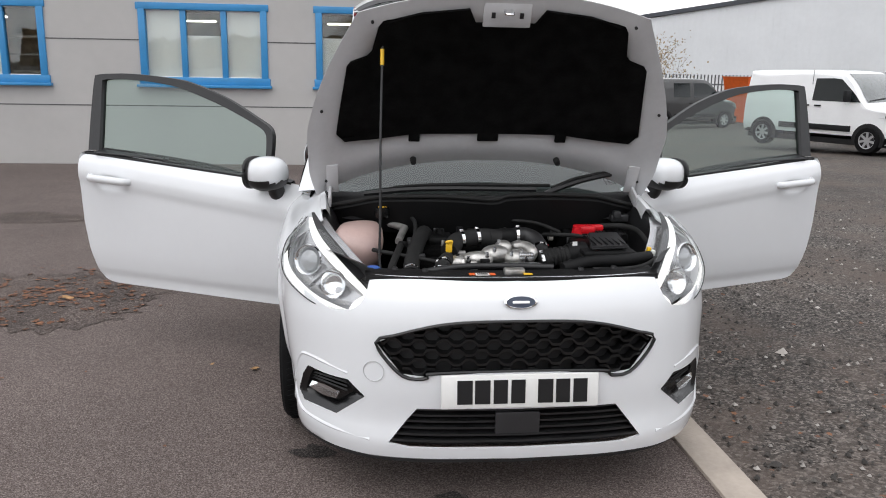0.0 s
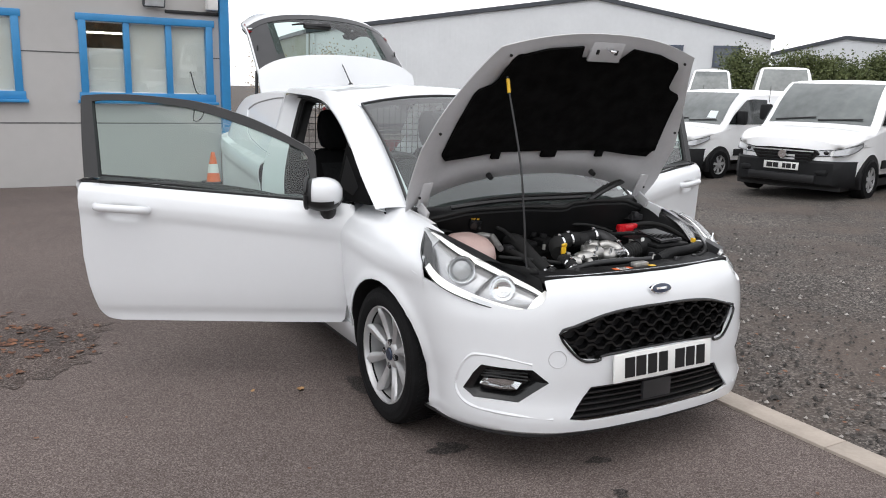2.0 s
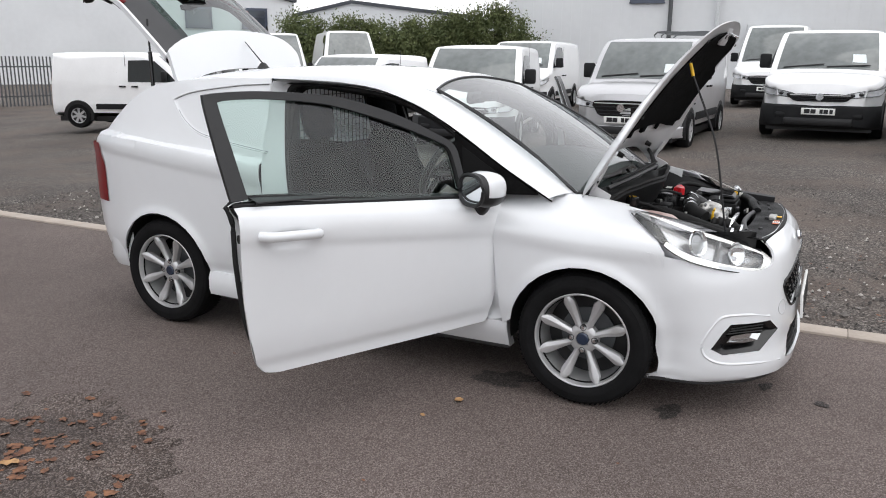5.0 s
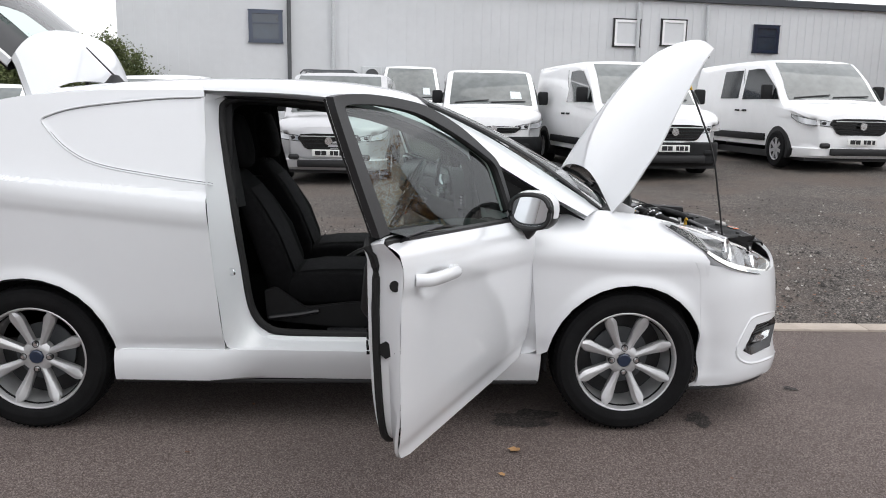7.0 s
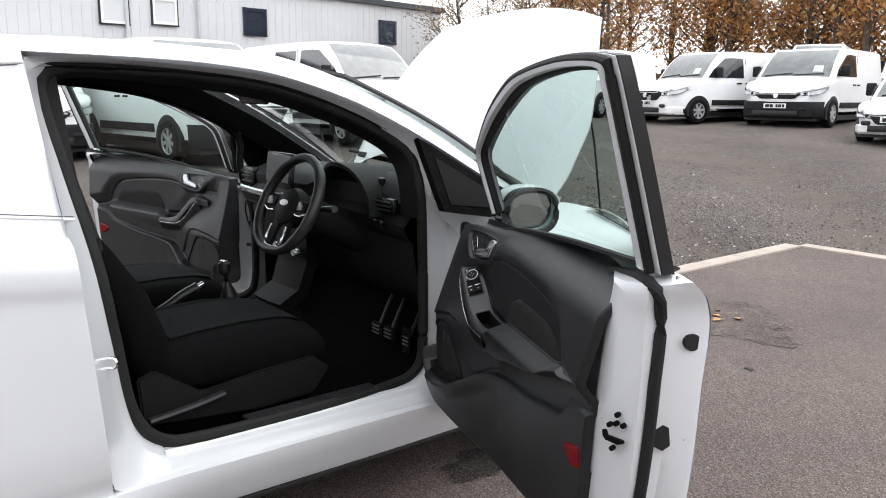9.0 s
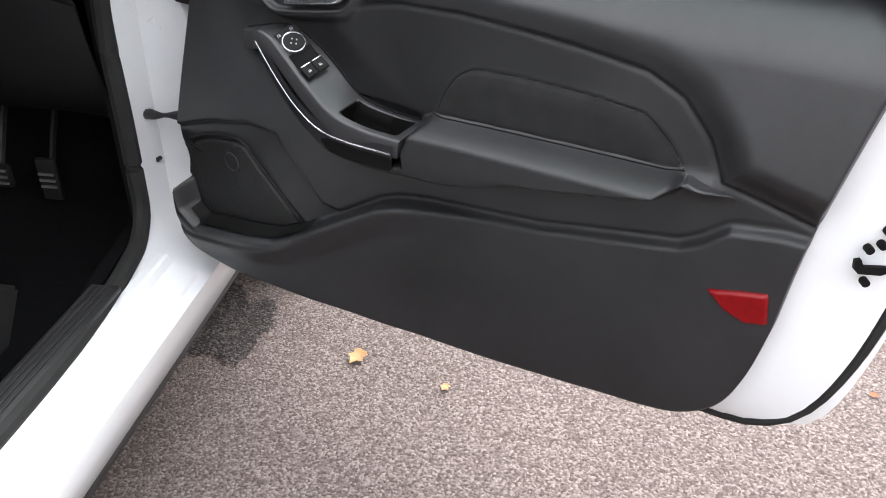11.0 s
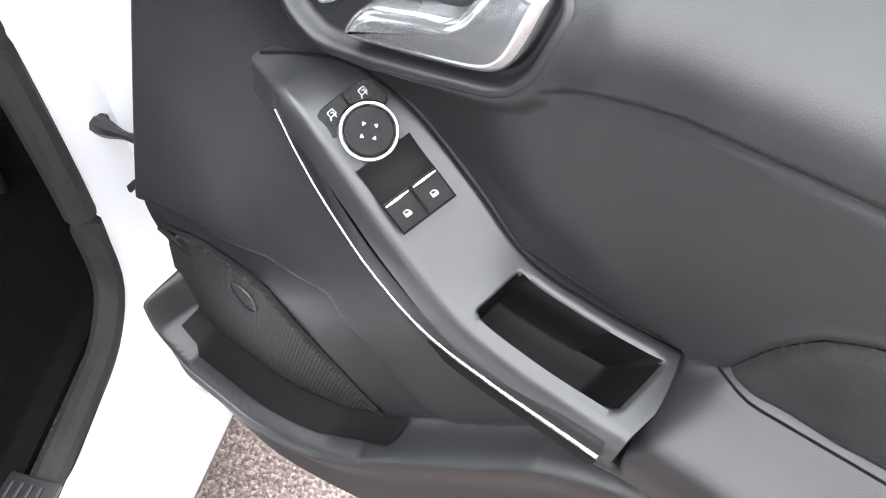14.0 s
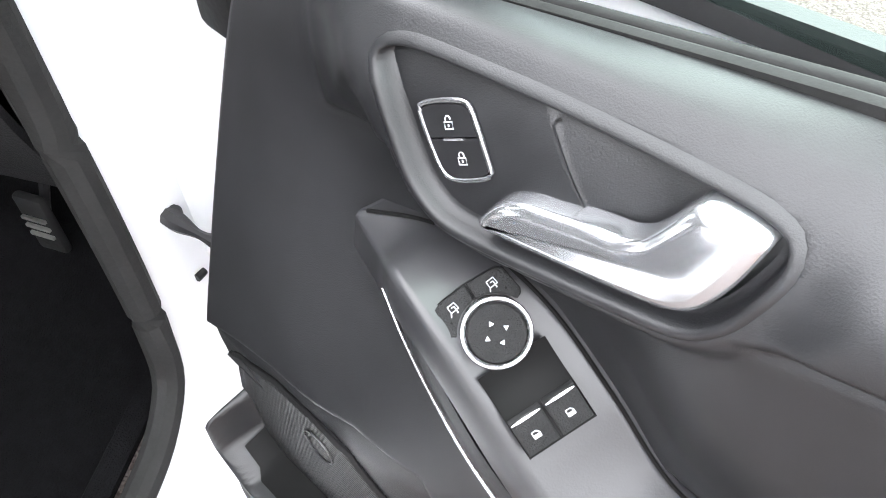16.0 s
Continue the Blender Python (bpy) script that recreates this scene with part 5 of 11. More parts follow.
GRILLE = [(-0.468, 0.588), (-0.40, 0.618), (-0.27, 0.652), (-0.13, 0.664), (0.13, 0.664), (0.27, 0.652), (0.40, 0.618), (0.468, 0.588), (0.385, 0.486), (0.30, 0.478), (0.265, 0.496), (-0.265, 0.496), (-0.30, 0.478), (-0.385, 0.486)]
INTAKE = [(-0.43, 0.252), (-0.335, 0.372), (0.335, 0.372), (0.43, 0.252), (0.36, 0.240), (-0.36, 0.240)]
FOG = [(0.737, 0.338), (0.718, 0.410), (0.700, 0.448), (0.560, 0.450), (0.505, 0.401), (0.600, 0.318), (0.715, 0.312)]


def front_end():
    bm = B()
    zs = [0.17, 0.185, 0.20, 0.215, 0.235, 0.25, 0.27, 0.30, 0.33, 0.37, 0.40, 0.43, 0.46, 0.49, 0.52, 0.55, 0.58, 0.61, 0.64, 0.67, 0.695, 0.72, 0.74, 0.76, 0.775, 0.785, 0.79]
    n = 110
    rows = []
    for z in zs:
        r = []
        for i in range(-n, n + 1):
            s = i / n
            u = abs(s)
            # the lamp cuts into the upper corner, the wheel arch into the rear edge
            zt = z if u < 0.47 else min(z, sp(u, [0.470, 0.482, 0.495, 0.515, 0.55, 0.62, 0.75, 0.88, 1.0], [0.79, 0.775, 0.735, 0.706, 0.684, 0.676, 0.698, 0.724, 0.752]) - (0.79 - z) * 0.02)
            p = bumper_pt(s, zt)
            lim = -0.335 if zt < 0.60 else -0.335
            ya = -math.sqrt(max(0.0, 0.345 ** 2 - (zt - HUBZ) ** 2)) if abs(zt - HUBZ) < 0.345 else 1
            r.append(p)
        rows.append(r)
    grid(bm, rows)
    bmesh.ops.remove_doubles(bm, verts=bm.verts, dist=0.0004)
    bmesh.ops.dissolve_degenerate(bm, edges=bm.edges, dist=0.0002)
    thick(bm, 0.012)
    bump_ob = part("front_bumper", bm, M["paint"], car, "white painted front bumper")
    cutters = []
    for pl in (GRILLE, INTAKE):
        c = B()
        poly(c, [(x, -1.1, z) for x, z in pl], (0, 0.55, 0))
        cutters.append(c)
    for s in (-1, 1):
        c = B()
        poly(c, [(s * x, -1.1, z) for x, z in FOG], (0, 0.85, 0))
        cutters.append(c)
    cut(bump_ob, cutters)
    # wheel arch return at the bumper's rear edge
    # honeycomb grille
    bm = B()
    rows = [[on_bumper(-0.48 + 0.96 * i / 40, 0.46 + 0.22 * j / 6, -0.05) for i in range(41)] for j in range(7)]
    grid(bm, rows)
    part("grille_backing", bm, M["ink"], bump_ob)
    bm = B()
    for r in range(6):
        z0 = 0.487 + r * 0.032
        pts = []
        for i in range(97):
            x = -0.475 + 0.95 * i / 96
            ph = ((x / 0.083) + (0.5 if r % 2 else 0)) % 1.0
            dz = sp(ph, [0, 0.15, 0.35, 0.65, 0.85, 1.0], [0, 0, 0.017, 0.017, 0, 0])
            pts.append((x, z0 + dz))
        inside = [p for p in pts if point_in(p, GRILLE)]
        if len(inside) < 4:
            continue
        lines, cur = [], [inside[0]]
        for p, q in zip(inside, inside[1:]):
            if q[0] - p[0] > 0.03:
                lines.append(cur)
                cur = []
            cur.append(q)
        lines.append(cur)
        for ln in lines:
            if len(ln) > 1:
                rr = []
                for x, z in ln:
                    a = on_bumper(x, z, -0.012)
                    b = on_bumper(x, z, -0.045)
                    rr.append([a + Vector((0, 0, 0.0045)), a - Vector((0, 0, 0.0045)), b - Vector((0, 0, 0.007)), b + Vector((0, 0, 0.007))])
                grid(bm, rr, True)
    part("grille_mesh", bm, M["black"], bump_ob, "black honeycomb wave grille")
    bm = B()
    loop = [on_bumper(x, z, 0.002) for x, z in GRILLE]
    tube(bm, loop, 0.006, 6, 90, True)
    part("grille_surround", bm, M["black"], bump_ob)
    # lower intake
    bm = B()
    grid(bm, [[on_bumper(-0.45 + 0.9 * i / 30, 0.225 + 0.16 * j / 4, -0.06) for i in range(31)] for j in range(5)])
    part("intake_backing", bm, M["ink"], bump_ob)
    for k in range(6):
        z = 0.258 + k * 0.021
        half = 0.43 - (z - 0.252) * 0.79
        bm = B()
        rr = []
        for i in range(31):
            x = -half + 2 * half * i / 30
            a, b = on_bumper(x, z, -0.014), on_bumper(x, z, -0.05)
            rr.append([a + Vector((0, 0, 0.0035)), a - Vector((0, 0, 0.0035)), b - Vector((0, 0, 0.0045)), b + Vector((0, 0, 0.0045))])
        grid(bm, rr, True)
        part("intake_slat", bm, M["trim"], bump_ob)
    bm = B()
    box(bm, (0, -0.835, 0.315), (0.15, 0.02, 0.085), 0.005)
    part("radar_cover", bm, M["pod"], bump_ob)
    # fog lamps
    for s in (-1, 1):
        bm = B()
        fc = (0.63, 0.382)

        def ring(k, off):
            return [on_bumper(s * (fc[0] + (x - fc[0]) * k), fc[1] + (z - fc[1]) * k, off) for x, z in FOG]
        grid(bm, [ring(1.0, 0.002), ring(0.94, -0.004), ring(0.80, -0.012), ring(0.62, -0.045)], True)
        bm.faces.new([bm.verts.new(p) for p in ring(0.62, -0.045)])
        part("fog_surround", bm, M["black"], bump_ob, "black angular fog lamp surround")
        bm = B()
        for k in range(3):
            a, b = (0.73 - 0.01 * k, 0.345 + 0.012 * k), (0.57, 0.40 + 0.014 * k)
            tube(bm, [on_bumper(s * a[0], a[1] + 0.05, -0.016), on_bumper(s * b[0], b[1], -0.02)], 0.003, 5, 6)
        part("fog_ribs", bm, M["trim"], bump_ob)
        lens = [(0.702, 0.366), (0.690, 0.394), (0.640, 0.402), (0.590, 0.394), (0.604, 0.366), (0.650, 0.360)]
        bm = B()
        grid(bm, [[on_bumper(s * x, z, -0.008) for x, z in lens], [on_bumper(s * (0.645 + (x - 0.645) * 0.7), 0.38 + (z - 0.38) * 0.5, -0.03) for x, z in lens]], True)
        bm.faces.new([bm.verts.new(on_bumper(s * (0.645 + (x - 0.645) * 0.7), 0.38 + (z - 0.38) * 0.5, -0.03)) for x, z in lens])
        fl = part("fog_lamp", bm, M["chrome"], bump_ob)
        bm = B()
        bm.faces.new([bm.verts.new(on_bumper(s * x, z, -0.006)) for x, z in lens])
        ln = part("fog_lens", bm, M["lens"], fl)
        ln.visible_shadow = False
        # raised moulding round the recess and down to the intake
        bm = B()
        big = [(0.560, 0.470), (0.640, 0.486), (0.705, 0.486), (0.728, 0.468), (0.750, 0.400), (0.757, 0.345), (0.748, 0.300), (0.715, 0.274), (0.620, 0.268), (0.49, 0.258)]
        tube(bm, [on_bumper(s * x, z, -0.004) for x, z in big], 0.0075, 6, 60)
        part("bumper_moulding", bm, M["paint"], bump_ob)
    # towing eye cover
    bm = B()
    c = on_bumper(-0.475, 0.492, 0.0)
    ring = [on_bumper(-0.475 + 0.033 * math.cos(t), 0.492 + 0.033 * math.sin(t), 0.0012) for t in [2 * math.pi * k / 28 for k in range(28)]]
    tube(bm, ring, 0.0015, 5, 56, True)
    part("towing_eye_cover", bm, M["primer"], bump_ob)
    # black chin lip
    bm = B()
    rr = []
    for i in range(-40, 41):
        s = i / 40
        p = bumper_pt(s, 0.178)
        rr.append([p + Vector((0, -0.004, 0.004)), p + Vector((0, -0.006, -0.010)), p + Vector((0, 0.05, -0.014)), p + Vector((0, 0.05, 0.004))])
    grid(bm, rr, True)
    part("chin_lip", bm, M["trim"], bump_ob)
    # number plate with bars in place of its characters
    bm = B()
    pm = Matrix.Translation((0, -0.866, 0.442)) @ pose(0, 0, 0, -5, 0, 0)
    box(bm, (0, 0, 0), (0.52, 0.012, 0.113), 0.005, pm)
    plate_ob = part("number_plate", bm, M["sign"], car, "white number plate with black characters masked as bars")
    for x, w in ((-0.183, 0.05), (-0.125, 0.05), (-0.066, 0.046), (-0.008, 0.046), (0.082, 0.050), (0.140, 0.046), (0.198, 0.046)):
        bm = B()
        box(bm, (x, -0.0075, 0), (w, 0.003, 0.079), 0.0, pm)
        part("plate_bar", bm, M["ink"], plate_ob)
    # oval badge
    bm = B()
    bmx = Matrix.Translation((0.0, -0.812, 0.726)) @ pose(0, 0, 0, 72, 0, 0) @ Matrix.Diagonal((1.0, 0.40, 1, 1))
    lathe(bm, [(0.0, 0.010), (0.050, 0.010), (0.055, 0.008), (0.057, 0.0), (0.0, -0.002)], bmx, 32)
    bd = part("badge", bm, M["chrome"], car, "small oval badge with silver rim")
    bm = B()
    lathe(bm, [(0.0, 0.012), (0.047, 0.0115), (0.048, 0.009)], bmx, 32)
    part("badge_field", bm, M["vanblue"], bd)
    bm = B()
    box(bm, (0, 0, 0.012), (0.055, 0.022, 0.003), 0.001, bmx)
    part("badge_mark", bm, M["chrome"], bd)


def point_in(p, pl):
    x, y = p
    c = False
    j = len(pl) - 1
    for i in range(len(pl)):
        if (pl[i][1] > y) != (pl[j][1] > y) and x < (pl[j][0] - pl[i][0]) * (y - pl[i][1]) / (pl[j][1] - pl[i][1]) + pl[i][0]:
            c = not c
        j = i
    return c


LAMP_LOW = [(0.720, -0.165, 0.892), (0.790, -0.270, 0.825), (0.805, -0.360, 0.760), (0.778, -0.455, 0.715), (0.695, -0.590, 0.678), (0.600, -0.675, 0.660), (0.520, -0.722, 0.656)]
LAMP_TOP = [(0.700, -0.150, 0.900), (0.676, -0.250, 0.889), (0.640, -0.360, 0.864), (0.588, -0.470, 0.828), (0.525, -0.590, 0.782), (0.480, -0.675, 0.744), (0.456, -0.726, 0.706)]


def headlamp(s):
    a, b = cr(LAMP_LOW, 28), cr(LAMP_TOP, 28)
    rows = []
    for p, q in zip(a, b):
        r = []
        for j in range(9):
            t = j / 8
            c = p.lerp(q, t)
            bul = 0.030 * math.sin(math.pi * t)
            r.append(Vector((s * (c.x + bul * 0.7), c.y - bul * 0.6, c.z + bul * 0.35)))
        rows.append(r)
    bm = B()
    grid(bm, [[p + Vector((-s * 0.035, 0.045, -0.01)) for p in r] for r in rows])
    hl = part("headlamp", bm, M["lampbowl"], car, "headlamp unit with lit white outline strip")
    bm = B()
    grid(bm, rows)
    ln = part("lamp_lens", bm, M["lens"], hl)
    ln.visible_shadow = False
    # white light guide all round, wider at the tip, with a dark marker at its rear lower corner
    inset = Vector((-s * 0.006, 0.008, -0.002))
    bm = B()
    grid(bm, [[rows[i][0].lerp(rows[i][1], j) + inset for j in (0.0, 0.6, 1.25)] for i in range(8, 28)])
    part("daytime_lamp", bm, M["drl"], hl)
    bm = B()
    grid(bm, [[rows[i][j] + inset for i in range(25, 28)] for j in range(1, 9)])
    part("daytime_lamp", bm, M["drl"], hl)
    bm = B()
    grid(bm, [[rows[i][6].lerp(rows[i][7], j) + inset for j in (0.0, 0.5, 1.0)] for i in range(2, 26)])
    part("daytime_lamp", bm, M["drl"], hl)
    bm = B()
    grid(bm, [[rows[i][0].lerp(rows[i][4], j * (1 - max(0, i - 5) / 6)) + inset * 1.3 for j in (0.0, 0.3, 0.65, 1.0)] for i in range(1, 11)])
    part("side_marker", bm, M["black"], hl)
    # projector in its bright frame beside a second bowl
    bm = B()
    c = rows[13][4] + Vector((-s * 0.016, 0.030, -0.006))
    m = Matrix.Translation(c) @ pose(0, 0, 0, 76, 0, s * 30)
    lathe(bm, [(0.056, 0.016), (0.053, 0.022), (0.046, 0.016), (0.040, 0.000)], m, 28)
    part("lamp_ring", bm, M["chrome"], hl)
    bm = B()
    lathe(bm, [(0.040, 0.000), (0.036, 0.012), (0.020, 0.020), (0.0, 0.023)], m, 24)
    part("projector", bm, M["lampglass"], hl)
    bm = B()
    c = rows[20][4] + Vector((-s * 0.022, 0.034, -0.006))
    lathe(bm, [(0.050, 0.020), (0.044, 0.008), (0.030, -0.006), (0.010, -0.012), (0.0, -0.012)], Matrix.Translation(c) @ pose(0, 0, 0, 76, 0, s * 30), 24)
    part("reflector_bowl", bm, M["chrome"], hl)
    bm = B()
    grid(bm, [[rows[i][j] + Vector((-s * e, e * 1.2, -0.002)) for e in (0.012, 0.034)] for i, j in ((17, 1), (17, 2), (17, 4), (17, 5), (17, 6))])
    part("lamp_divider", bm, M["lampbowl"], hl)
    # painted return of the panel under the lamp
    bm = B()
    grid(bm, [[r[0] + Vector((0, 0, -0.002)), r[0] + Vector((-s * 0.016, 0.014, -0.010)), r[0] + Vector((-s * 0.050, 0.050, -0.040))] for r in rows] + [[q + Vector((0, 0, -0.002)), q + Vector((-s * 0.006, 0.016, -0.008)), q + Vector((-s * 0.02, 0.06, -0.03))] for q in rows[-1]])
    part("lamp_return", bm, M["paint"], car)
    bm = B()
    grid(bm, [[rows[i][7] + Vector((-s * 0.004, 0.004, 0.002)), rows[i][8] + Vector((-s * 0.004, 0.006, 0.003))] for i in range(0, 23)])
    part("lamp_brow", bm, M["trim"], hl)
    bm = B()
    e = [r[0] for r in rows] + [rows[-1][j] for j in range(1, 9)]
    tube(bm, e, 0.0022, 5, 60)
    part("lamp_seal", bm, M["trim"], hl)


def body_side(s):
    """Everything fixed on one flank: wing, pillar, quarter, sill, arches."""
    # front wing
    ar = arch(0.0, 0.345, 4, 172, 15)
    tops = [(-0.335 + (0.43 + 0.335) * i / 14, 0) for i in range(15)]
    cols = [((y, z), (tops[i][0], wing_top(tops[i][0]) - (0.10 if i == 0 else (0.05 if i == 1 else 0.0)))) for i, (y, z) in enumerate(ar)]
    cols.append(((0.385, 0.335), (0.445, wing_top(0.445))))
    bm = B()
    grid(bm, panel(cols, 26, s, Wwing, 3))
    thick(bm, 0.006)
    part("front_wing", bm, M["paint"], car)
    # upper wing ledge beside the bonnet
    bm = B()
    rr = []
    for i in range(20):
        y = -0.14 + 0.60 * i / 19
        x = Wwing(y, wing_top(y))
        rr.append([Vector((s * x, y, wing_top(y))), Vector((s * (x - 0.02), y, wing_top(y) + 0.002)), Vector((s * (x - 0.035), y, wing_top(y) - 0.025)), Vector((s * (x - 0.05), y, wing_top(y) - 0.12))])
    grid(bm, rr)
    part("wing_ledge", bm, M["paint_in"], car)
    # wheel arch liners
    for yc in (0.0, WBASE):
        bm = B()
        rr = []
        for i in range(24):
            a = radians(-8 + 196 * i / 23)
            y, z = yc - 0.343 * math.cos(a), HUBZ + 0.343 * math.sin(a)
            x = W(y, z) - 0.004
            rr.append([Vector((s * x, y, z)), Vector((s * (x - 0.02), yc - 0.350 * math.cos(a), HUBZ + 0.350 * math.sin(a))), Vector((s * 0.50, yc - 0.36 * math.cos(a), HUBZ + 0.36 * math.sin(a)))])
        vs = grid(bm, rr)
        cen = [r[2] for r in vs]
        bm.faces.new(cen)
        part("wheel_arch_liner", bm, M["rubber"], car)
    # quarter panel
    ar = arch(WBASE, 0.352, 3, 177, 15)
    roofy = [2.12 + 0.60 * i / 14 for i in range(15)]

    def qtop(y):
        return sp(y, [1.7, 2.1, 2.4, 2.6, 2.75, 2.9, 3.02, 3.10], [1.425, 1.42, 1.40, 1.372, 1.31, 1.19, 1.06, 0.97])
    cols = [((1.700, 0.345), (1.790, qtop(1.79))), ((1.86, 0.350), (1.90, qtop(1.9))), ((2.05, 0.352), (2.04, qtop(2.04)))]
    cols += [((y, z), (roofy[i], qtop(roofy[i]))) for i, (y, z) in enumerate(ar)]
    cols += [((2.92, 0.36), (2.80, qtop(2.80))), ((3.03, 0.42), (2.94, qtop(2.94))), ((3.10, 0.55), (3.04, qtop(3.04))), ((3.13, 0.72), (3.10, 0.95))]

    def Wq(y, z):
        k = W(y, z)
        # pressed panel where a rear window would be
        if z < 0.98 or y < 1.70:
            return k
        d = 9.0
        for (y0, z0), (y1, z1) in zip(ln, ln[1:] + ln[:1]):
            ey, ez = y1 - y0, z1 - z0
            t = max(0.0, min(1.0, ((y - y0) * ey + (z - z0) * ez) / (ey * ey + ez * ez)))
            d = min(d, math.hypot(y - y0 - t * ey, z - z0 - t * ez))
        d = d if point_in((y, z), ln) else -d
        return k - 0.006 * float(sstep(d, -0.004, 0.012))
    ln = [(p.y, p.z) for p in cr([(0, y, belt(y) + a) for y, a in ((1.735, 0.035), (1.95, 0.048), (2.2, 0.075), (2.33, 0.13))] + [(0, 2.42, 1.27), (0, 2.43, 1.30), (0, 2.30, 1.345), (0, 2.0, 1.385), (0, 1.79, 1.398)], 36)]
    bm = B()
    grid(bm, panel(cols, 110, s, Wq, 6))
    thick(bm, 0.006)
    part("rear_quarter", bm, M["paint"], car)
    bm = B()
    tube(bm, [(s * (W(y, z) - 0.0005), y, z) for y, z in ln], 0.0042, 6, 90)
    part("panel_bead", bm, M["paint"], car)
    bm = B()
    tube(bm, [(s * (W(y, z) - 0.003), y, z) for y, z in [(y, z + 0.0058) if i < 18 else (y - 0.002, z - 0.0058) for i, (y, z) in enumerate(ln)]], 0.0013, 5, 90)
    part("panel_joint", bm, M["fence"], car)
    # A-pillar and cant rail
    outer = [(0.19, 0.935), (0.42, 1.055), (0.62, 1.172), (0.77, 1.252), (0.93, 1.322), (1.14, 1.384), (1.32, 1.408), (1.50, 1.418), (1.80, 1.424)]
    inner = [(0.625, 0.10, 0.945), (0.600, 0.33, 1.09), (0.585, 0.53, 1.212), (0.570, 0.69, 1.296), (0.565, 0.88, 1.378), (0.590, 1.10, 1.437), (0.600, 1.30, 1.452), (0.600, 1.50, 1.459), (0.600, 1.80, 1.455)]
    o3 = cr([(W(y, z) - 0.006, y, z) for y, z in outer], 40)
    i3 = cr(inner, 40)
    rr = []
    for p, q in zip(o3, i3):
        r = []
        for j in range(7):
            t = j / 6
            c = p.lerp(q, t) + Vector((0.6, 0, 0.8)) * 0.012 * math.sin(math.pi * t)
            r.append(Vector((s * c.x, c.y, c.z)))
        c = p + Vector((-0.05, 0.0, -0.015))
        r.insert(0, Vector((s * c.x, c.y, c.z)))
        rr.append(r)
    bm = B()
    grid(bm, rr)
    thick(bm, 0.004)
    part("roof_pillar", bm, M["paint"], car)
    # headlining side of the pillar
    bm = B()
    grid(bm, [[Vector((s * (p.x - 0.05), p.y, p.z - 0.02)), Vector((s * (p.x - 0.10), p.y + 0.01, p.z - 0.035)), Vector((s * (q.x - 0.03), q.y + 0.02, q.z - 0.03))] for p, q in zip(o3, i3)])
    thick(bm, 0.006)
    part("pillar_trim", bm, M["plastic"], car)
    # quarter light ahead of the door
    ql = [(0.245, 0.945), (0.42, 1.045), (0.690, 1.198), (0.640, 0.968), (0.45, 0.935)]
    bm = B()
    poly(bm, [(s * (W(y, z) - 0.004), y, z) for y, z in ql], (-s * 0.03, 0, 0))
    q = part("quarter_light", bm, M["felt"], car, "black quarter light ahead of the door")
    bm = B()
    poly(bm, [(s * (W(y, z) - 0.001), y, z) for y, z in ((0.41, 1.008), (0.640, 1.138), (0.610, 0.988), (0.44, 0.965))], (-s * 0.002, 0, 0))
    part("quarter_pane", bm, M["void"], q)
    # side skirt
    tuck = [(0.785, 0.345), (0.812, 0.338), (0.812, 0.310), (0.796, 0.270), (0.772, 0.215), (0.760, 0.198), (0.70, 0.195)]
    sec = [(0.790, 0.345), (0.828, 0.338), (0.842, 0.300), (0.842, 0.235), (0.832, 0.205), (0.800, 0.195), (0.70, 0.195)]
    bm = B()
    rr = []
    for i in range(24):
        y = 0.365 + (2.155 - 0.365) * i / 23
        k = plan(y) - 0.870
        f = float(sstep(y, 1.50, 1.80))
        rr.append([Vector((s * (a + (x - a) * f + k), y, b + (z - b) * f + 0.012 * (y - 0.4))) for (x, z), (a, b) in zip(sec, tuck)])
    vs = grid(bm, rr)
    bm.faces.new(vs[0])
    bm.faces.new(vs[-1][::-1])
    part("side_skirt", bm, M["paint"], car)
    # black bar added to draw the thin shadow line below the skirt
    bm = B()
    box(bm, (s * 0.735, 1.26, 0.196), (0.05, 1.78, 0.018), 0.004)
    part("skirt_shadow_line", bm, M["trim"], car)
    # door opening: painted jamb, rubber seal
    OUT = [(0.41, 0.345), (1.0, 0.345), (1.60, 0.347), (1.695, 0.365), (1.712, 0.52), (1.735, 0.75), (1.757, 1.0), (1.777, 1.25), (1.79, 1.385), (1.75, 1.414), (1.48, 1.408), (1.142, 1.376), (0.918, 1.308), (0.73, 1.222), (0.625, 1.150), (0.605, 1.04), (0.585, 0.955), (0.45, 0.94), (0.425, 0.75), (0.40, 0.5)]
    INN = [(0.69, 0.395), (1.0, 0.392), (1.44, 0.398), (1.555, 0.430), (1.612, 0.52), (1.640, 0.70), (1.668, 0.90), (1.708, 1.12), (1.736, 1.31), (1.700, 1.390), (1.46, 1.390), (1.15, 1.357), (0.925, 1.287), (0.755, 1.204), (0.672, 1.132), (0.658, 1.03), (0.645, 0.93), (0.620, 0.80), (0.615, 0.62), (0.625, 0.46)]
    o = cr([(s * (W(y, z) - 0.008), y, z) for y, z in OUT], 110, True)
    mid = cr([(s * (min(W(y, z) - 0.055, 0.80 - 0.33 * max(0, z - 0.95) - 0.03)), (y + v) / 2, (z + w) / 2) for (y, z), (v, w) in zip(OUT, INN)], 110, True)
    inn = cr([(s * (0.705 - 0.30 * max(0, z - 0.95) - 0.065 * max(0, min(1, (0.85 - y) / 0.25)) * max(0, min(1, (0.99 - z) / 0.1))), y, z) for y, z in INN], 110, True)
    # the front post steps in behind the seal before it turns out to the hinges
    front = (16, 17, 18, 19)
    step = []
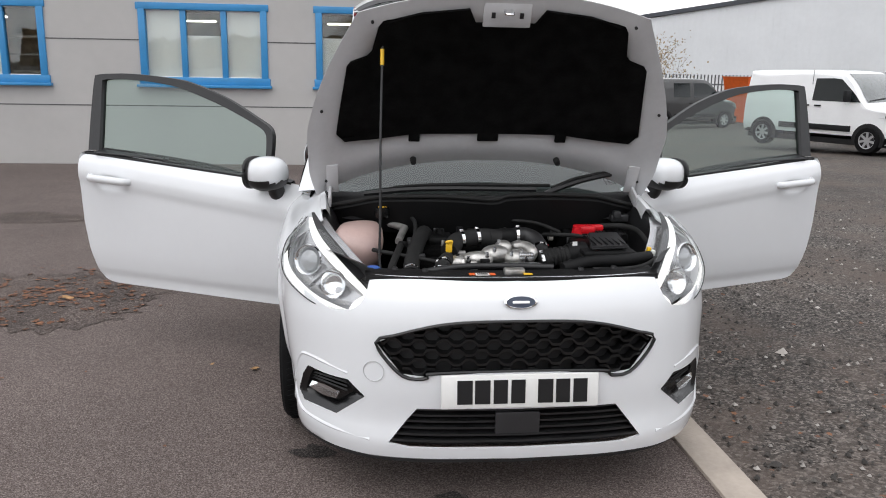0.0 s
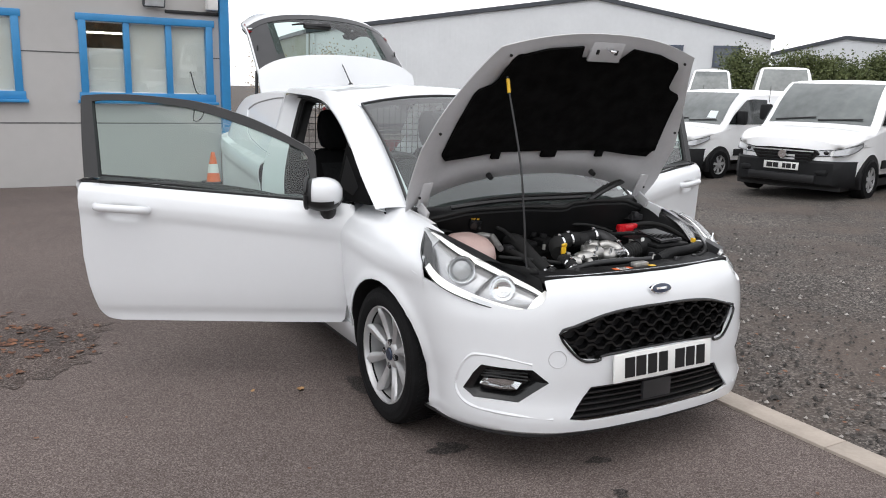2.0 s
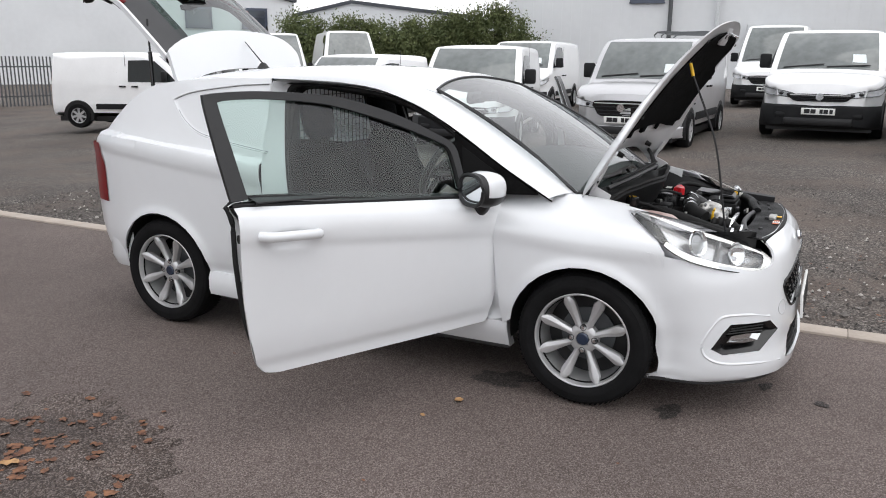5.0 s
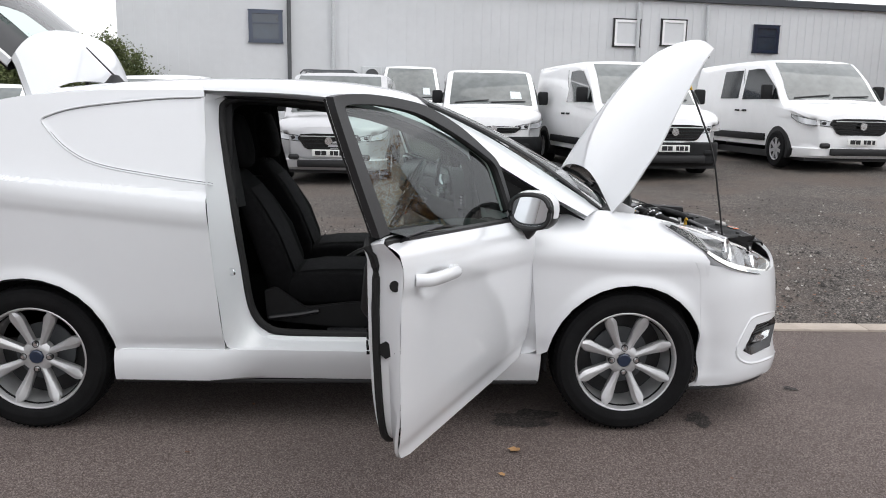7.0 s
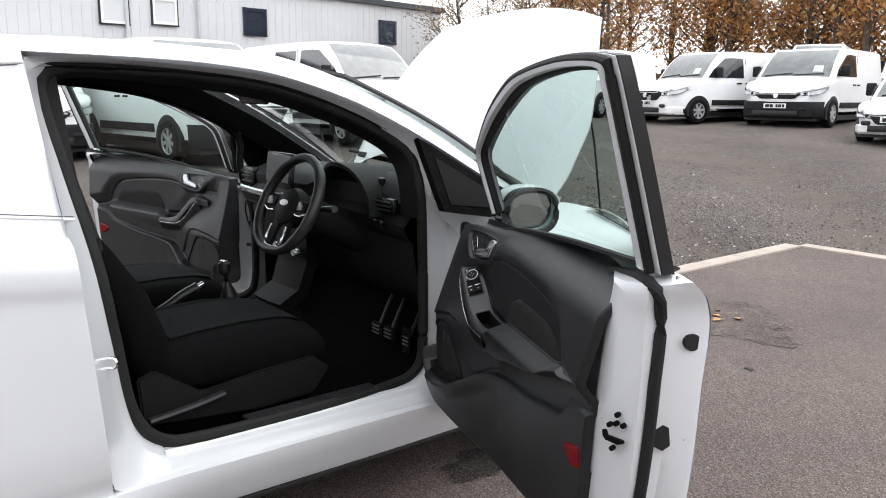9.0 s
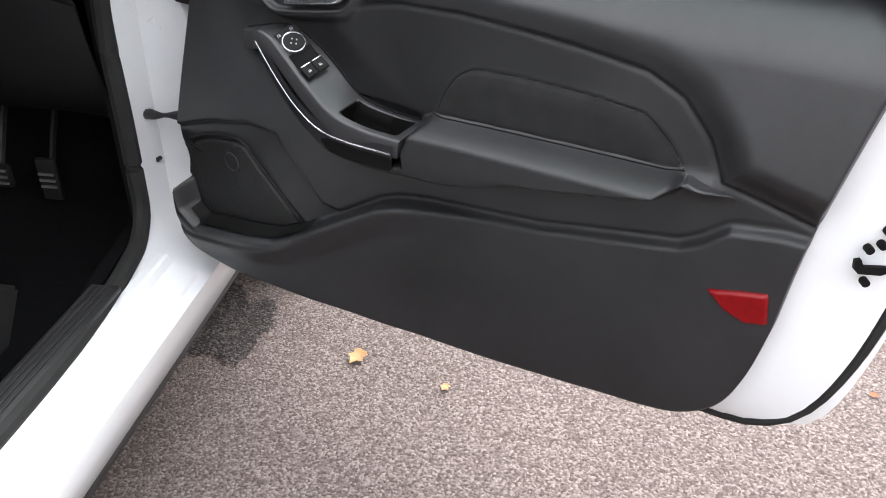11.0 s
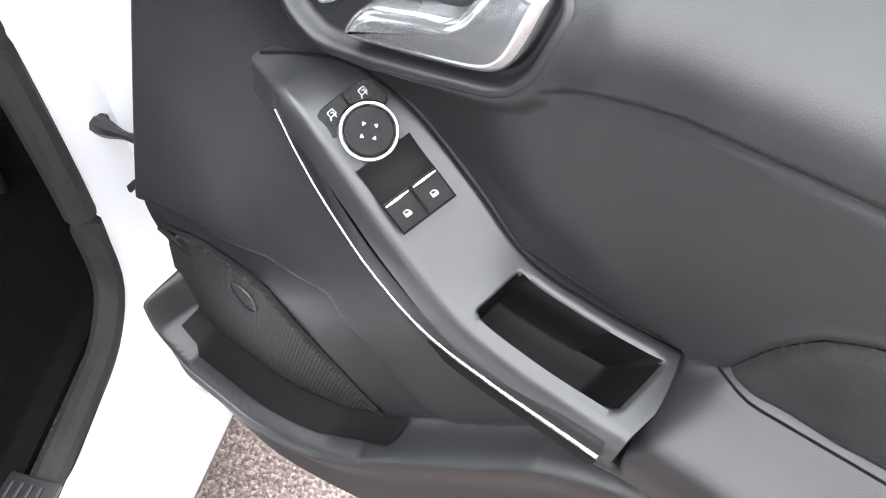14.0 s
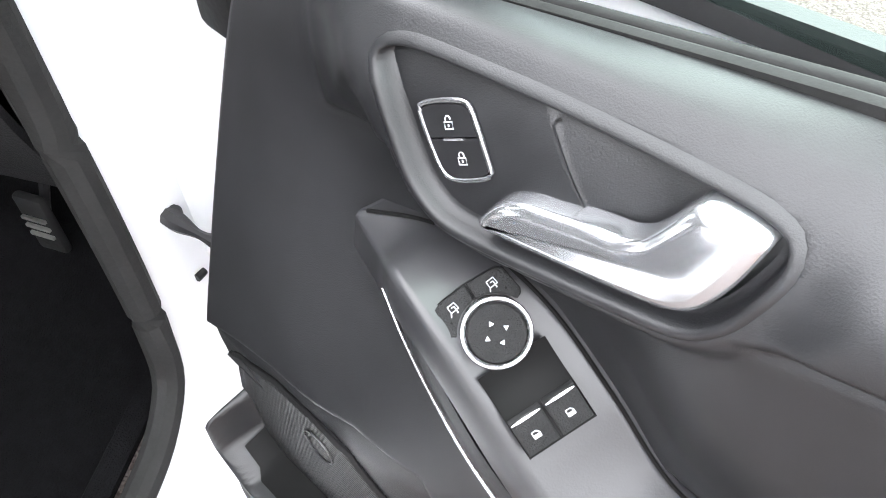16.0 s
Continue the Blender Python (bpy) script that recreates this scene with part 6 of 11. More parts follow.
    for i, ((y, z), (v, w)) in enumerate(zip(OUT, INN)):
        a = Vector((min(W(y, z) - 0.055, 0.80 - 0.33 * max(0, z - 0.95) - 0.03), (y + v) / 2, (z + w) / 2))
        b = Vector((0.705 - 0.30 * max(0, w - 0.95) - 0.065 * max(0, min(1, (0.85 - v) / 0.25)) * max(0, min(1, (0.99 - w) / 0.1)), v, w))
        c = a.lerp(b, 0.6)
        if i in front:
            c = Vector((0.668, 0.535, w))
        elif w < 0.45:
            c = a.lerp(b, 0.55) + Vector((-0.008, 0, -0.012))
        step.append((s * c.x, c.y, c.z))
    step = cr(step, 110, True)
    bm = B()
    vs = grid(bm, [o, mid, step, inn], True)
    part("door_jamb", bm, M["paint"], car, "white painted door jamb")
    bm = B()
    cen = Vector((0, 1.2, 0.95))
    for p, q in zip(inn, inn[1:] + inn[:1]):
        if p.z > 0.93 and q.z > 0.93:
            f = []
            for a in (p, q):
                d = Vector((0, cen.y - a.y, cen.z - a.z)).normalized()
                f.append((a + Vector((s * 0.006, 0, 0)) - d * 0.004, a + d * 0.018 + Vector((s * 0.004, 0, 0)), a + d * 0.040 - Vector((s * 0.055, 0, 0))))
            for k in (0, 1):
                bm.faces.new([bm.verts.new(v) for v in (f[0][k], f[1][k], f[1][k + 1], f[0][k + 1])])
    bmesh.ops.remove_doubles(bm, verts=bm.verts, dist=0.0002)
    part("aperture_trim", bm, M["plastic"], car, "black trim round the door opening", 60)
    bm = B()
    tube(bm, [p + Vector((s * 0.004, 0, 0)) for p in inn[::2]], 0.017, 10, 240, True)
    part("door_seal", bm, M["rubber"], car, "black rubber door seal")
    bm = B()
    grid(bm, [[Vector((s * x, y, z + 0.010 * sstep(y, 1.40, 1.60))) for x, z in ((0.708, 0.386), (0.726, 0.386), (0.732, 0.382), (0.737, 0.366), (0.744, 0.362), (0.778, 0.360), (0.788, 0.355), (0.794, 0.338))] for y in [0.70 + 0.84 * i / 20 for i in range(21)]])
    part("sill_ledge", bm, M["paint"], car, "", 30)
    # sill tread
    bm = B()
    box(bm, (s * 0.690, 1.07, 0.404), (0.055, 0.44, 0.010), 0.003)
    tr = part("sill_tread", bm, M["trim"], car)
    for k in range(4):
        bm = B()
        box(bm, (s * (0.673 + 0.0105 * k), 1.07, 0.4105), (0.003, 0.42, 0.002))
        part("tread_rib", bm, M["pod"], tr)
    # striker, check strap, jamb bolts
    bm = B()
    tube(bm, [(s * 0.760, 1.695, 0.690), (s * 0.780, 1.665, 0.690), (s * 0.780, 1.665, 0.668), (s * 0.760, 1.695, 0.668)], 0.005, 6, 16)
    part("door_striker", bm, M["chrome"], car)


def wheel(yc, s):
    r = 0.308
    m = pose(s * HUBX, yc, HUBZ, 0, 90 * s, 0)
    bm = B()
    lathe(bm, [(0.200, -0.09), (0.235, -0.098), (0.275, -0.098), (0.298, -0.085), (0.307, -0.06), (r, -0.02), (r, 0.02), (0.307, 0.062), (0.298, 0.086), (0.286, 0.094), (0.284, 0.097), (0.279, 0.0975), (0.262, 0.1005), (0.258, 0.1015), (0.250, 0.101), (0.232, 0.096), (0.219, 0.088), (0.212, 0.075), (0.200, 0.06)], m, 64)
    wh = part("wheel", bm, M["tyre"], car, "road wheel with black tyre and silver alloy")
    bm = B()
    for k in range(80):
        a = 2 * math.pi * k / 80
        for u in (-0.045, 0.045):
            box(bm, (0.3085, 0, u), (0.003, 0.008, 0.055), 0, m @ pose(0, 0, 0, 0, 0, math.degrees(a)) @ pose(0, 0, 0, 18 if u > 0 else -18))
    part("tread_pattern", bm, M["tyre"], wh)["kind"] = "stuff"
    bm = B()
    lathe(bm, [(0.222, 0.080), (0.221, 0.088), (0.217, 0.091), (0.212, 0.089), (0.208, 0.080), (0.204, 0.060), (0.200, 0.02), (0.195, -0.03), (0.190, -0.07)], m, 64)
    part("rim", bm, M["alloy"], wh)
    for k in range(8):
        mm = m @ pose(0, 0, 0, 0, 0, 45 * k + 22.5)
        bm = B()
        rr = []
        # a ridge along the middle, flanks falling to both sides, broad shoulder near the rim
        for t, w, h, e in ((0.030, 0.017, 0.058, 0.002), (0.055, 0.0145, 0.056, 0.004), (0.085, 0.0155, 0.058, 0.006), (0.120, 0.0190, 0.063, 0.007), (0.150, 0.0235, 0.069, 0.007), (0.172, 0.0265, 0.074, 0.006), (0.186, 0.0255, 0.078, 0.005), (0.198, 0.0185, 0.081, 0.003), (0.210, 0.0120, 0.083, 0.001)):
            rr.append([Vector((t, -w, h - 0.016)), Vector((t, -w * 0.94, h - 0.007)), Vector((t, -w * 0.30, h + e * 0.45)), Vector((t, w * 0.05, h + e * 0.55)), Vector((t, w * 0.80, h - 0.003)), Vector((t, w, h - 0.012)), Vector((t, w * 0.8, h - 0.040)), Vector((t, -w * 0.8, h - 0.040))])
        grid(bm, rr, True)
        xf(bm, bm.verts[:], mm)
        part("spoke", bm, M["alloy"], wh, "", 24)
    bm = B()
    lathe(bm, [(0.070, 0.02), (0.068, 0.048), (0.060, 0.056), (0.044, 0.060), (0.033, 0.060), (0.031, 0.052)], m, 36)
    part("hub", bm, M["alloy"], wh)
    bm = B()
    lathe(bm, [(0.029, 0.045), (0.0285, 0.062), (0.024, 0.066), (0, 0.067)], m, 24)
    part("centre_cap", bm, M["vanblue"], wh)
    for k in range(4):
        a = radians(90 * k)
        p = Vector((0.054 * math.cos(a), 0.054 * math.sin(a), 0))
        bm = B()
        lathe(bm, [(0.0150, 0.050), (0.0150, 0.0605), (0.0120, 0.0610), (0.0118, 0.050)], m @ Matrix.Translation(p), 16)
        part("nut_recess", bm, M["ink"], wh)
        bm = B()
        cyl(bm, m @ (p + Vector((0, 0, 0.045))), m @ (p + Vector((0, 0, 0.066))), 0.0095, 0.008, 6)
        part("wheel_nut", bm, M["chrome"], wh)
    bm = B()
    lathe(bm, [(0.0, -0.045), (0.125, -0.045), (0.127, -0.030), (0.07, -0.022), (0, -0.020)], m, 40)
    part("brake_disc", bm, M["fence"], wh)
    bm = B()
    cyl(bm, m @ Vector((0, 0, -0.08)), m @ Vector((0, 0, -0.05)), 0.195, None, 32)
    part("wheel_back", bm, M["ink"], wh)


def roof_and_glass():
    def rz(y):
        return sp(y, [0.86, 0.97, 1.10, 1.3, 1.55, 1.8, 2.05, 2.3, 2.5, 2.62], [1.400, 1.442, 1.466, 1.485, 1.493, 1.490, 1.480, 1.462, 1.440, 1.425])

    def rw(y):
        return sp(y, [0.86, 1.1, 1.5, 2.0, 2.62], [0.560, 0.592, 0.602, 0.602, 0.575])
    bm = B()
    rr = []
    for i in range(36):
        y0 = 0.93 + (2.52 - 0.93) * i / 35
        r = []
        for j in range(25):
            u = -1 + 2 * j / 24
            y = y0 - 0.07 * u * u * max(0, 1 - (y0 - 0.93) / 0.5) + 0.0
            x = u * rw(y0)
            r.append(Vector((x, y, rz(y0) - 0.036 * u * u - 0.02 * abs(u) ** 6)))
        rr.append(r)
    grid(bm, rr)
    thick(bm, 0.006)
    part("roof", bm, M["paint"], car)
    bm = B()
    grid(bm, [[p - Vector((0, 0, 0.035)) for p in r] for r in rr])
    part("headlining", bm, M["plastic"], car)
    # side drop from roof to quarter behind the doors
    for s in (-1, 1):
        bm = B()
        q = []
        for i in range(20):
            y = 1.78 + 0.78 * i / 19
            x = rw(y)
            zt = sp(y, [1.7, 2.1, 2.4, 2.6], [1.425, 1.42, 1.40, 1.372])
            a = Vector((s * x, y, rz(y) - 0.058))
            b = Vector((s * W(y, zt), y, zt))
            q.append([a, a.lerp(b, 0.5) + Vector((s * 0.006, 0, 0.008)), b])
        grid(bm, q)
        part("roof_side", bm, M["paint"], car)
    # windscreen
    bm = B()
    rr = []
    for j in range(15):
        t = j / 14
        r = []
        for i in range(21):
            u = -1 + 2 * i / 20
            yb = 0.10 - 0.16 * (1 - u * u)
            yt = 0.93 - 0.07 * u * u
            zb = 0.945 - 0.01 * (1 - u * u) + 0.0
            zt = 1.436 - 0.050 * u * u
            y, z = yb + (yt - yb) * t, zb + (zt - zb) * t
            bul = 0.035 * math.sin(math.pi * t)
            r.append(Vector((u * (0.655 + (0.562 - 0.655) * t), y - bul * 0.55, z + bul * 0.8)))
        rr.append(r)
    grid(bm, rr)
    ws = part("windscreen", bm, M["glass"], car, "raked windscreen reflecting pale sky")
    ws.visible_shadow = False
    bm = B()
    edge = [rr[0][i] for i in range(21)] + [rr[j][20] for j in range(1, 15)] + [rr[14][i] for i in range(19, -1, -1)] + [rr[j][0] for j in range(13, 0, -1)]
    tube(bm, edge, 0.008, 5, 0, True)
    part("screen_seal", bm, M["trim"], ws)
    bm = B()
    grid(bm, [[rr[j][i] + Vector((0, 0.008, -0.006)) for i in range(21)] for j in range(0, 2)])
    part("screen_band", bm, M["ink"], ws)
    bm = B()
    box(bm, (0.0, 0.82, 1.335), (0.10, 0.07, 0.055), 0.012)
    part("sensor_box", bm, M["plastic"], ws)
    bm = B()
    box(bm, (0.0, 0.90, 1.325), (0.23, 0.035, 0.065), 0.02)
    part("rear_view_mirror", bm, M["black"], car)
    # aerial
    bm = B()
    lathe(bm, [(0.0, 0.052), (0.012, 0.048), (0.030, 0.012), (0.040, 0.0)], Matrix.Translation((0.02, 2.40, 1.452)) @ Matrix.Diagonal((0.8, 1.6, 0.9, 1)), 16)
    an = part("aerial", bm, M["trim"], car, "short black roof aerial")
    bm = B()
    cyl(bm, (0.02, 2.40, 1.49), (0.005, 2.525, 1.625), 0.005, 0.003, 8)
    part("aerial_rod", bm, M["trim"], an)
    # wipers and scuttle
    def seal_z(u):
        return sp(abs(u), [0, 0.3, 0.65, 0.85, 1.0], [0.955, 0.965, 0.955, 0.925, 0.90]) + (0.012 if u > 0.1 else 0.0) * (1 - abs(u))
    bm = B()
    rr = []
    for i in range(41):
        u = -1 + 2 * i / 40
        y1 = 0.10 - 0.16 * (1 - u * u)
        y0 = y1 - 0.085
        x = u * 0.665
        z = seal_z(u)
        rr.append([Vector((x, y1 + 0.02, 0.952)), Vector((x, y1 - 0.01, 0.948)), Vector((x, y1 - 0.04, 0.935 + 0.006 * math.sin(u * 14))), Vector((x, y0 + 0.01, z - 0.012)), Vector((x, y0, z - 0.004)), Vector((x, y0 - 0.012, z - 0.02)), Vector((x, y0 + 0.015, 0.87)), Vector((x, y0 + 0.05, 0.80))])
    grid(bm, rr)
    part("scuttle_panel", bm, M["plastic"], car)
    bm = B()
    rr = []
    for i in range(41):
        u = -1 + 2 * i / 40
        rr.append((u * 0.665, 0.10 - 0.16 * (1 - u * u) - 0.092, seal_z(u)))
    tube(bm, rr, 0.009, 8, 80)
    part("scuttle_seal", bm, M["rubber"], car)
    for a, b, c in (((-0.50, 0.0, 0.955), (-0.25, -0.065, 0.985), (0.20, -0.075, 0.985)), ((0.24, -0.06, 0.965), (0.40, -0.01, 1.01), (0.60, 0.07, 1.04))):
        bm = B()
        tube(bm, [a, b, c], 0.011, 6, 24)
        wp = part("wiper_arm", bm, M["trim"], car)
        bm = B()
        tube(bm, [Vector(a).lerp(Vector(c), 0.1) + Vector((0, 0.01, 0.012)), Vector(b) + Vector((0, 0.012, 0.014)), Vector(c) + Vector((0.06, 0.015, 0.015))], 0.007, 6, 24)
        part("wiper_blade", bm, M["rubber"], wp)


def bonnet():
    hy, hz = 0.13, 0.965
    piv = Matrix.Translation((0, hy, hz + 0.022)) @ pose(0, 0, 0, -64.0, 0, 0) @ Matrix.Translation((0, -hy, -hz))

    def bz(x, y):
        return sp(y, [-0.80, -0.74, -0.65, -0.5, -0.3, -0.05, 0.2], [0.765, 0.795, 0.835, 0.880, 0.922, 0.952, 0.968]) - 0.075 * x * x - 0.10 * abs(x / 0.72) ** 5 * 0.5

    def half(y):
        return sp(y, [-0.80, -0.70, -0.58, -0.45, -0.30, -0.15, 0.0, 0.13, 0.18], [0.47, 0.515, 0.575, 0.635, 0.690, 0.722, 0.722, 0.700, 0.690])

    def front(u):
        return -0.775 + 0.085 * abs(u) ** 2.4

    def back(u):
        return 0.145 - 0.135 * (1 - abs(u) ** 2.2)
    rows, low = [], []
    for i in range(33):
        u = -1 + 2 * i / 32
        r = []
        for j in range(25):
            t = j / 24
            y = front(u) + (back(u) - front(u)) * t
            x = u * half(y)
            r.append(Vector((x, y, bz(x, y))))
        rows.append(r)
    bm = B()
    grid(bm, rows)
    ob = part("bonnet", bm, M["paint"], car, "raised white bonnet with black lining underneath")
    ob.matrix_basis = piv
    # inner panel with swage and lining
    bm = B()
    inn = []
    for i, r in enumerate(rows):
        u = -1 + 2 * i / 32
        rr = []
        for j, p in enumerate(r):
            t = j / 24
            e = min(1 - abs(u), t * 1.1, (1 - t) * 1.1)
            d = 0.006 + 0.026 * min(1, e / 0.10) - 0.016 * min(1, max(0, (e - 0.16) / 0.08))
            rr.append(p - Vector((0, 0, d)))
        inn.append(rr)
    grid(bm, inn)
    part("bonnet_inner_panel", bm, M["primer"], ob, "pale grey painted inner panel")
    bm = B()
    edge = [(rows[i][0], inn[i][0]) for i in range(33)] + [(rows[32][j], inn[32][j]) for j in range(25)] + [(rows[i][24], inn[i][24]) for i in range(32, -1, -1)] + [(rows[0][j], inn[0][j]) for j in range(24, -1, -1)]
    grid(bm, [list(e) for e in edge])
    part("bonnet_hem", bm, M["primer"], ob)
    # lining

    def under(x, y, d):
        return Vector((x, y, bz(x, y) - d))
    bm = B()
    LIN = [(-0.445, -0.655), (-0.30, -0.700), (-0.135, -0.720), (-0.105, -0.655), (-0.07, -0.640), (0.07, -0.640), (0.105, -0.655), (0.135, -0.720), (0.30, -0.700), (0.445, -0.655), (0.475, -0.520), (0.560, -0.490), (0.590, -0.30), (0.610, -0.16), (0.570, -0.115), (0.30, -0.145), (0.10, -0.165), (-0.10, -0.165), (-0.30, -0.145), (-0.570, -0.115), (-0.610, -0.16), (-0.590, -0.30), (-0.560, -0.490), (-0.475, -0.520)]
    ys = [-0.72 + 0.615 * j / 30 for j in range(31)]
    vs = {}
    for j, y in enumerate(ys):
        xs = []
        for k in range(len(LIN)):
            (x0, y0), (x1, y1) = LIN[k], LIN[(k + 1) % len(LIN)]
            if (y0 <= y) != (y1 <= y):
                xs.append(x0 + (x1 - x0) * (y - y0) / (y1 - y0))
        xs.sort()
        vs[j] = xs
    for j in range(30):
        a, b = vs[j], vs[j + 1]
        if len(a) >= 2 and len(b) >= 2:
            if len(a) == len(b):
                for k in range(0, len(a), 2):
                    ra = [bm.verts.new(under(a[k] + (a[k + 1] - a[k]) * i / 16, ys[j], 0.032)) for i in range(17)]
                    rb = [bm.verts.new(under(b[k] + (b[k + 1] - b[k]) * i / 16, ys[j + 1], 0.032)) for i in range(17)]
                    for i in range(16):
                        bm.faces.new((ra[i], ra[i + 1], rb[i + 1], rb[i]))
            else:
                ra = [bm.verts.new(under(a[0] + (a[-1] - a[0]) * i / 16, ys[j], 0.032)) for i in range(17)]
                rb = [bm.verts.new(under(b[0] + (b[-1] - b[0]) * i / 16, ys[j + 1], 0.032)) for i in range(17)]
                for i in range(16):
                    bm.faces.new((ra[i], ra[i + 1], rb[i + 1], rb[i]))
    bmesh.ops.remove_doubles(bm, verts=bm.verts, dist=0.001)
    thick(bm, 0.008)
    part("bonnet_lining", bm, M["felt"], ob, "black felt sound lining")
    for x, w in ((-0.30, 0.045), (0.0, 0.085), (0.30, 0.045)):
        bm = B()
        c = under(x, -0.135, 0.035)
        box(bm, c, (w, 0.05, 0.014), 0.003)
        part("lining_tab", bm, M["felt"], ob)
    for x in (-0.30, 0.30):
        bm = B()
        c = under(x, -0.02, 0.04)
        cyl(bm, c, c + Vector((0, 0, -0.03)), 0.014, 0.011, 10)
        part("rubber_stop", bm, M["rubber"], ob)
    bm = B()
    c = under(0, -0.695, 0.034)
    box(bm, c, (0.17, 0.09, 0.014), 0.005)
    part("striker_plate", bm, M["primer"], ob)
    bm = B()
    tube(bm, [c + Vector((-0.012, -0.02, -0.005)), c + Vector((-0.012, -0.02, -0.045)), c + Vector((0.012, -0.02, -0.045)), c + Vector((0.012, -0.02, -0.005))], 0.005, 6, 20)
    part("bonnet_striker", bm, M["chrome"], ob)
    for x in (-0.05, 0.05):
        bm = B()
        box(bm, c + Vector((x, 0, -0.008)), (0.014, 0.02, 0.006), 0.001)
        part("striker_slot", bm, M["ink"], ob)
    for s in (-1, 1):
        for x, y in ((0.66, -0.28), (0.655, 0.06), (0.47, -0.66)):
            bm = B()
            p = under(s * x, y, 0.03)
            cyl(bm, p, p + Vector((0, 0, -0.006)), 0.006, None, 8)
            part("bonnet_plug", bm, M["ink"], ob)
        bm = B()
        p = under(s * 0.63, 0.05, 0.035)
        box(bm, p, (0.05, 0.13, 0.012), 0.004)
        box(bm, p + Vector((s * 0.01, 0.06, -0.04)), (0.012, 0.05, 0.09), 0.003)
        part("bonnet_hinge", bm, M["primer"], ob)
    # prop rod: from its pivot on the front panel up to the bonnet
    foot = Vector((-0.448, -0.535, 0.775))
    head = Vector((-0.434, -0.305, 1.560))
    bm = B()
    mid = foot.lerp(head, 0.55) + Vector((-0.004, -0.035, 0))
    tube(bm, [foot + Vector((0.03, -0.06, 0.0)), foot, foot.lerp(head, 0.25) + Vector((-0.002, -0.018, 0)), mid, foot.lerp(head, 0.90), head], 0.0045, 7, 40)
    pr = part("bonnet_prop", bm, M["trim"], car, "thin black prop rod with yellow sleeve")
    bm = B()
    cyl(bm, foot.lerp(head, 0.885), foot.lerp(head, 0.955), 0.0075, None, 10)
    part("prop_sleeve", bm, M["yellow"], pr)


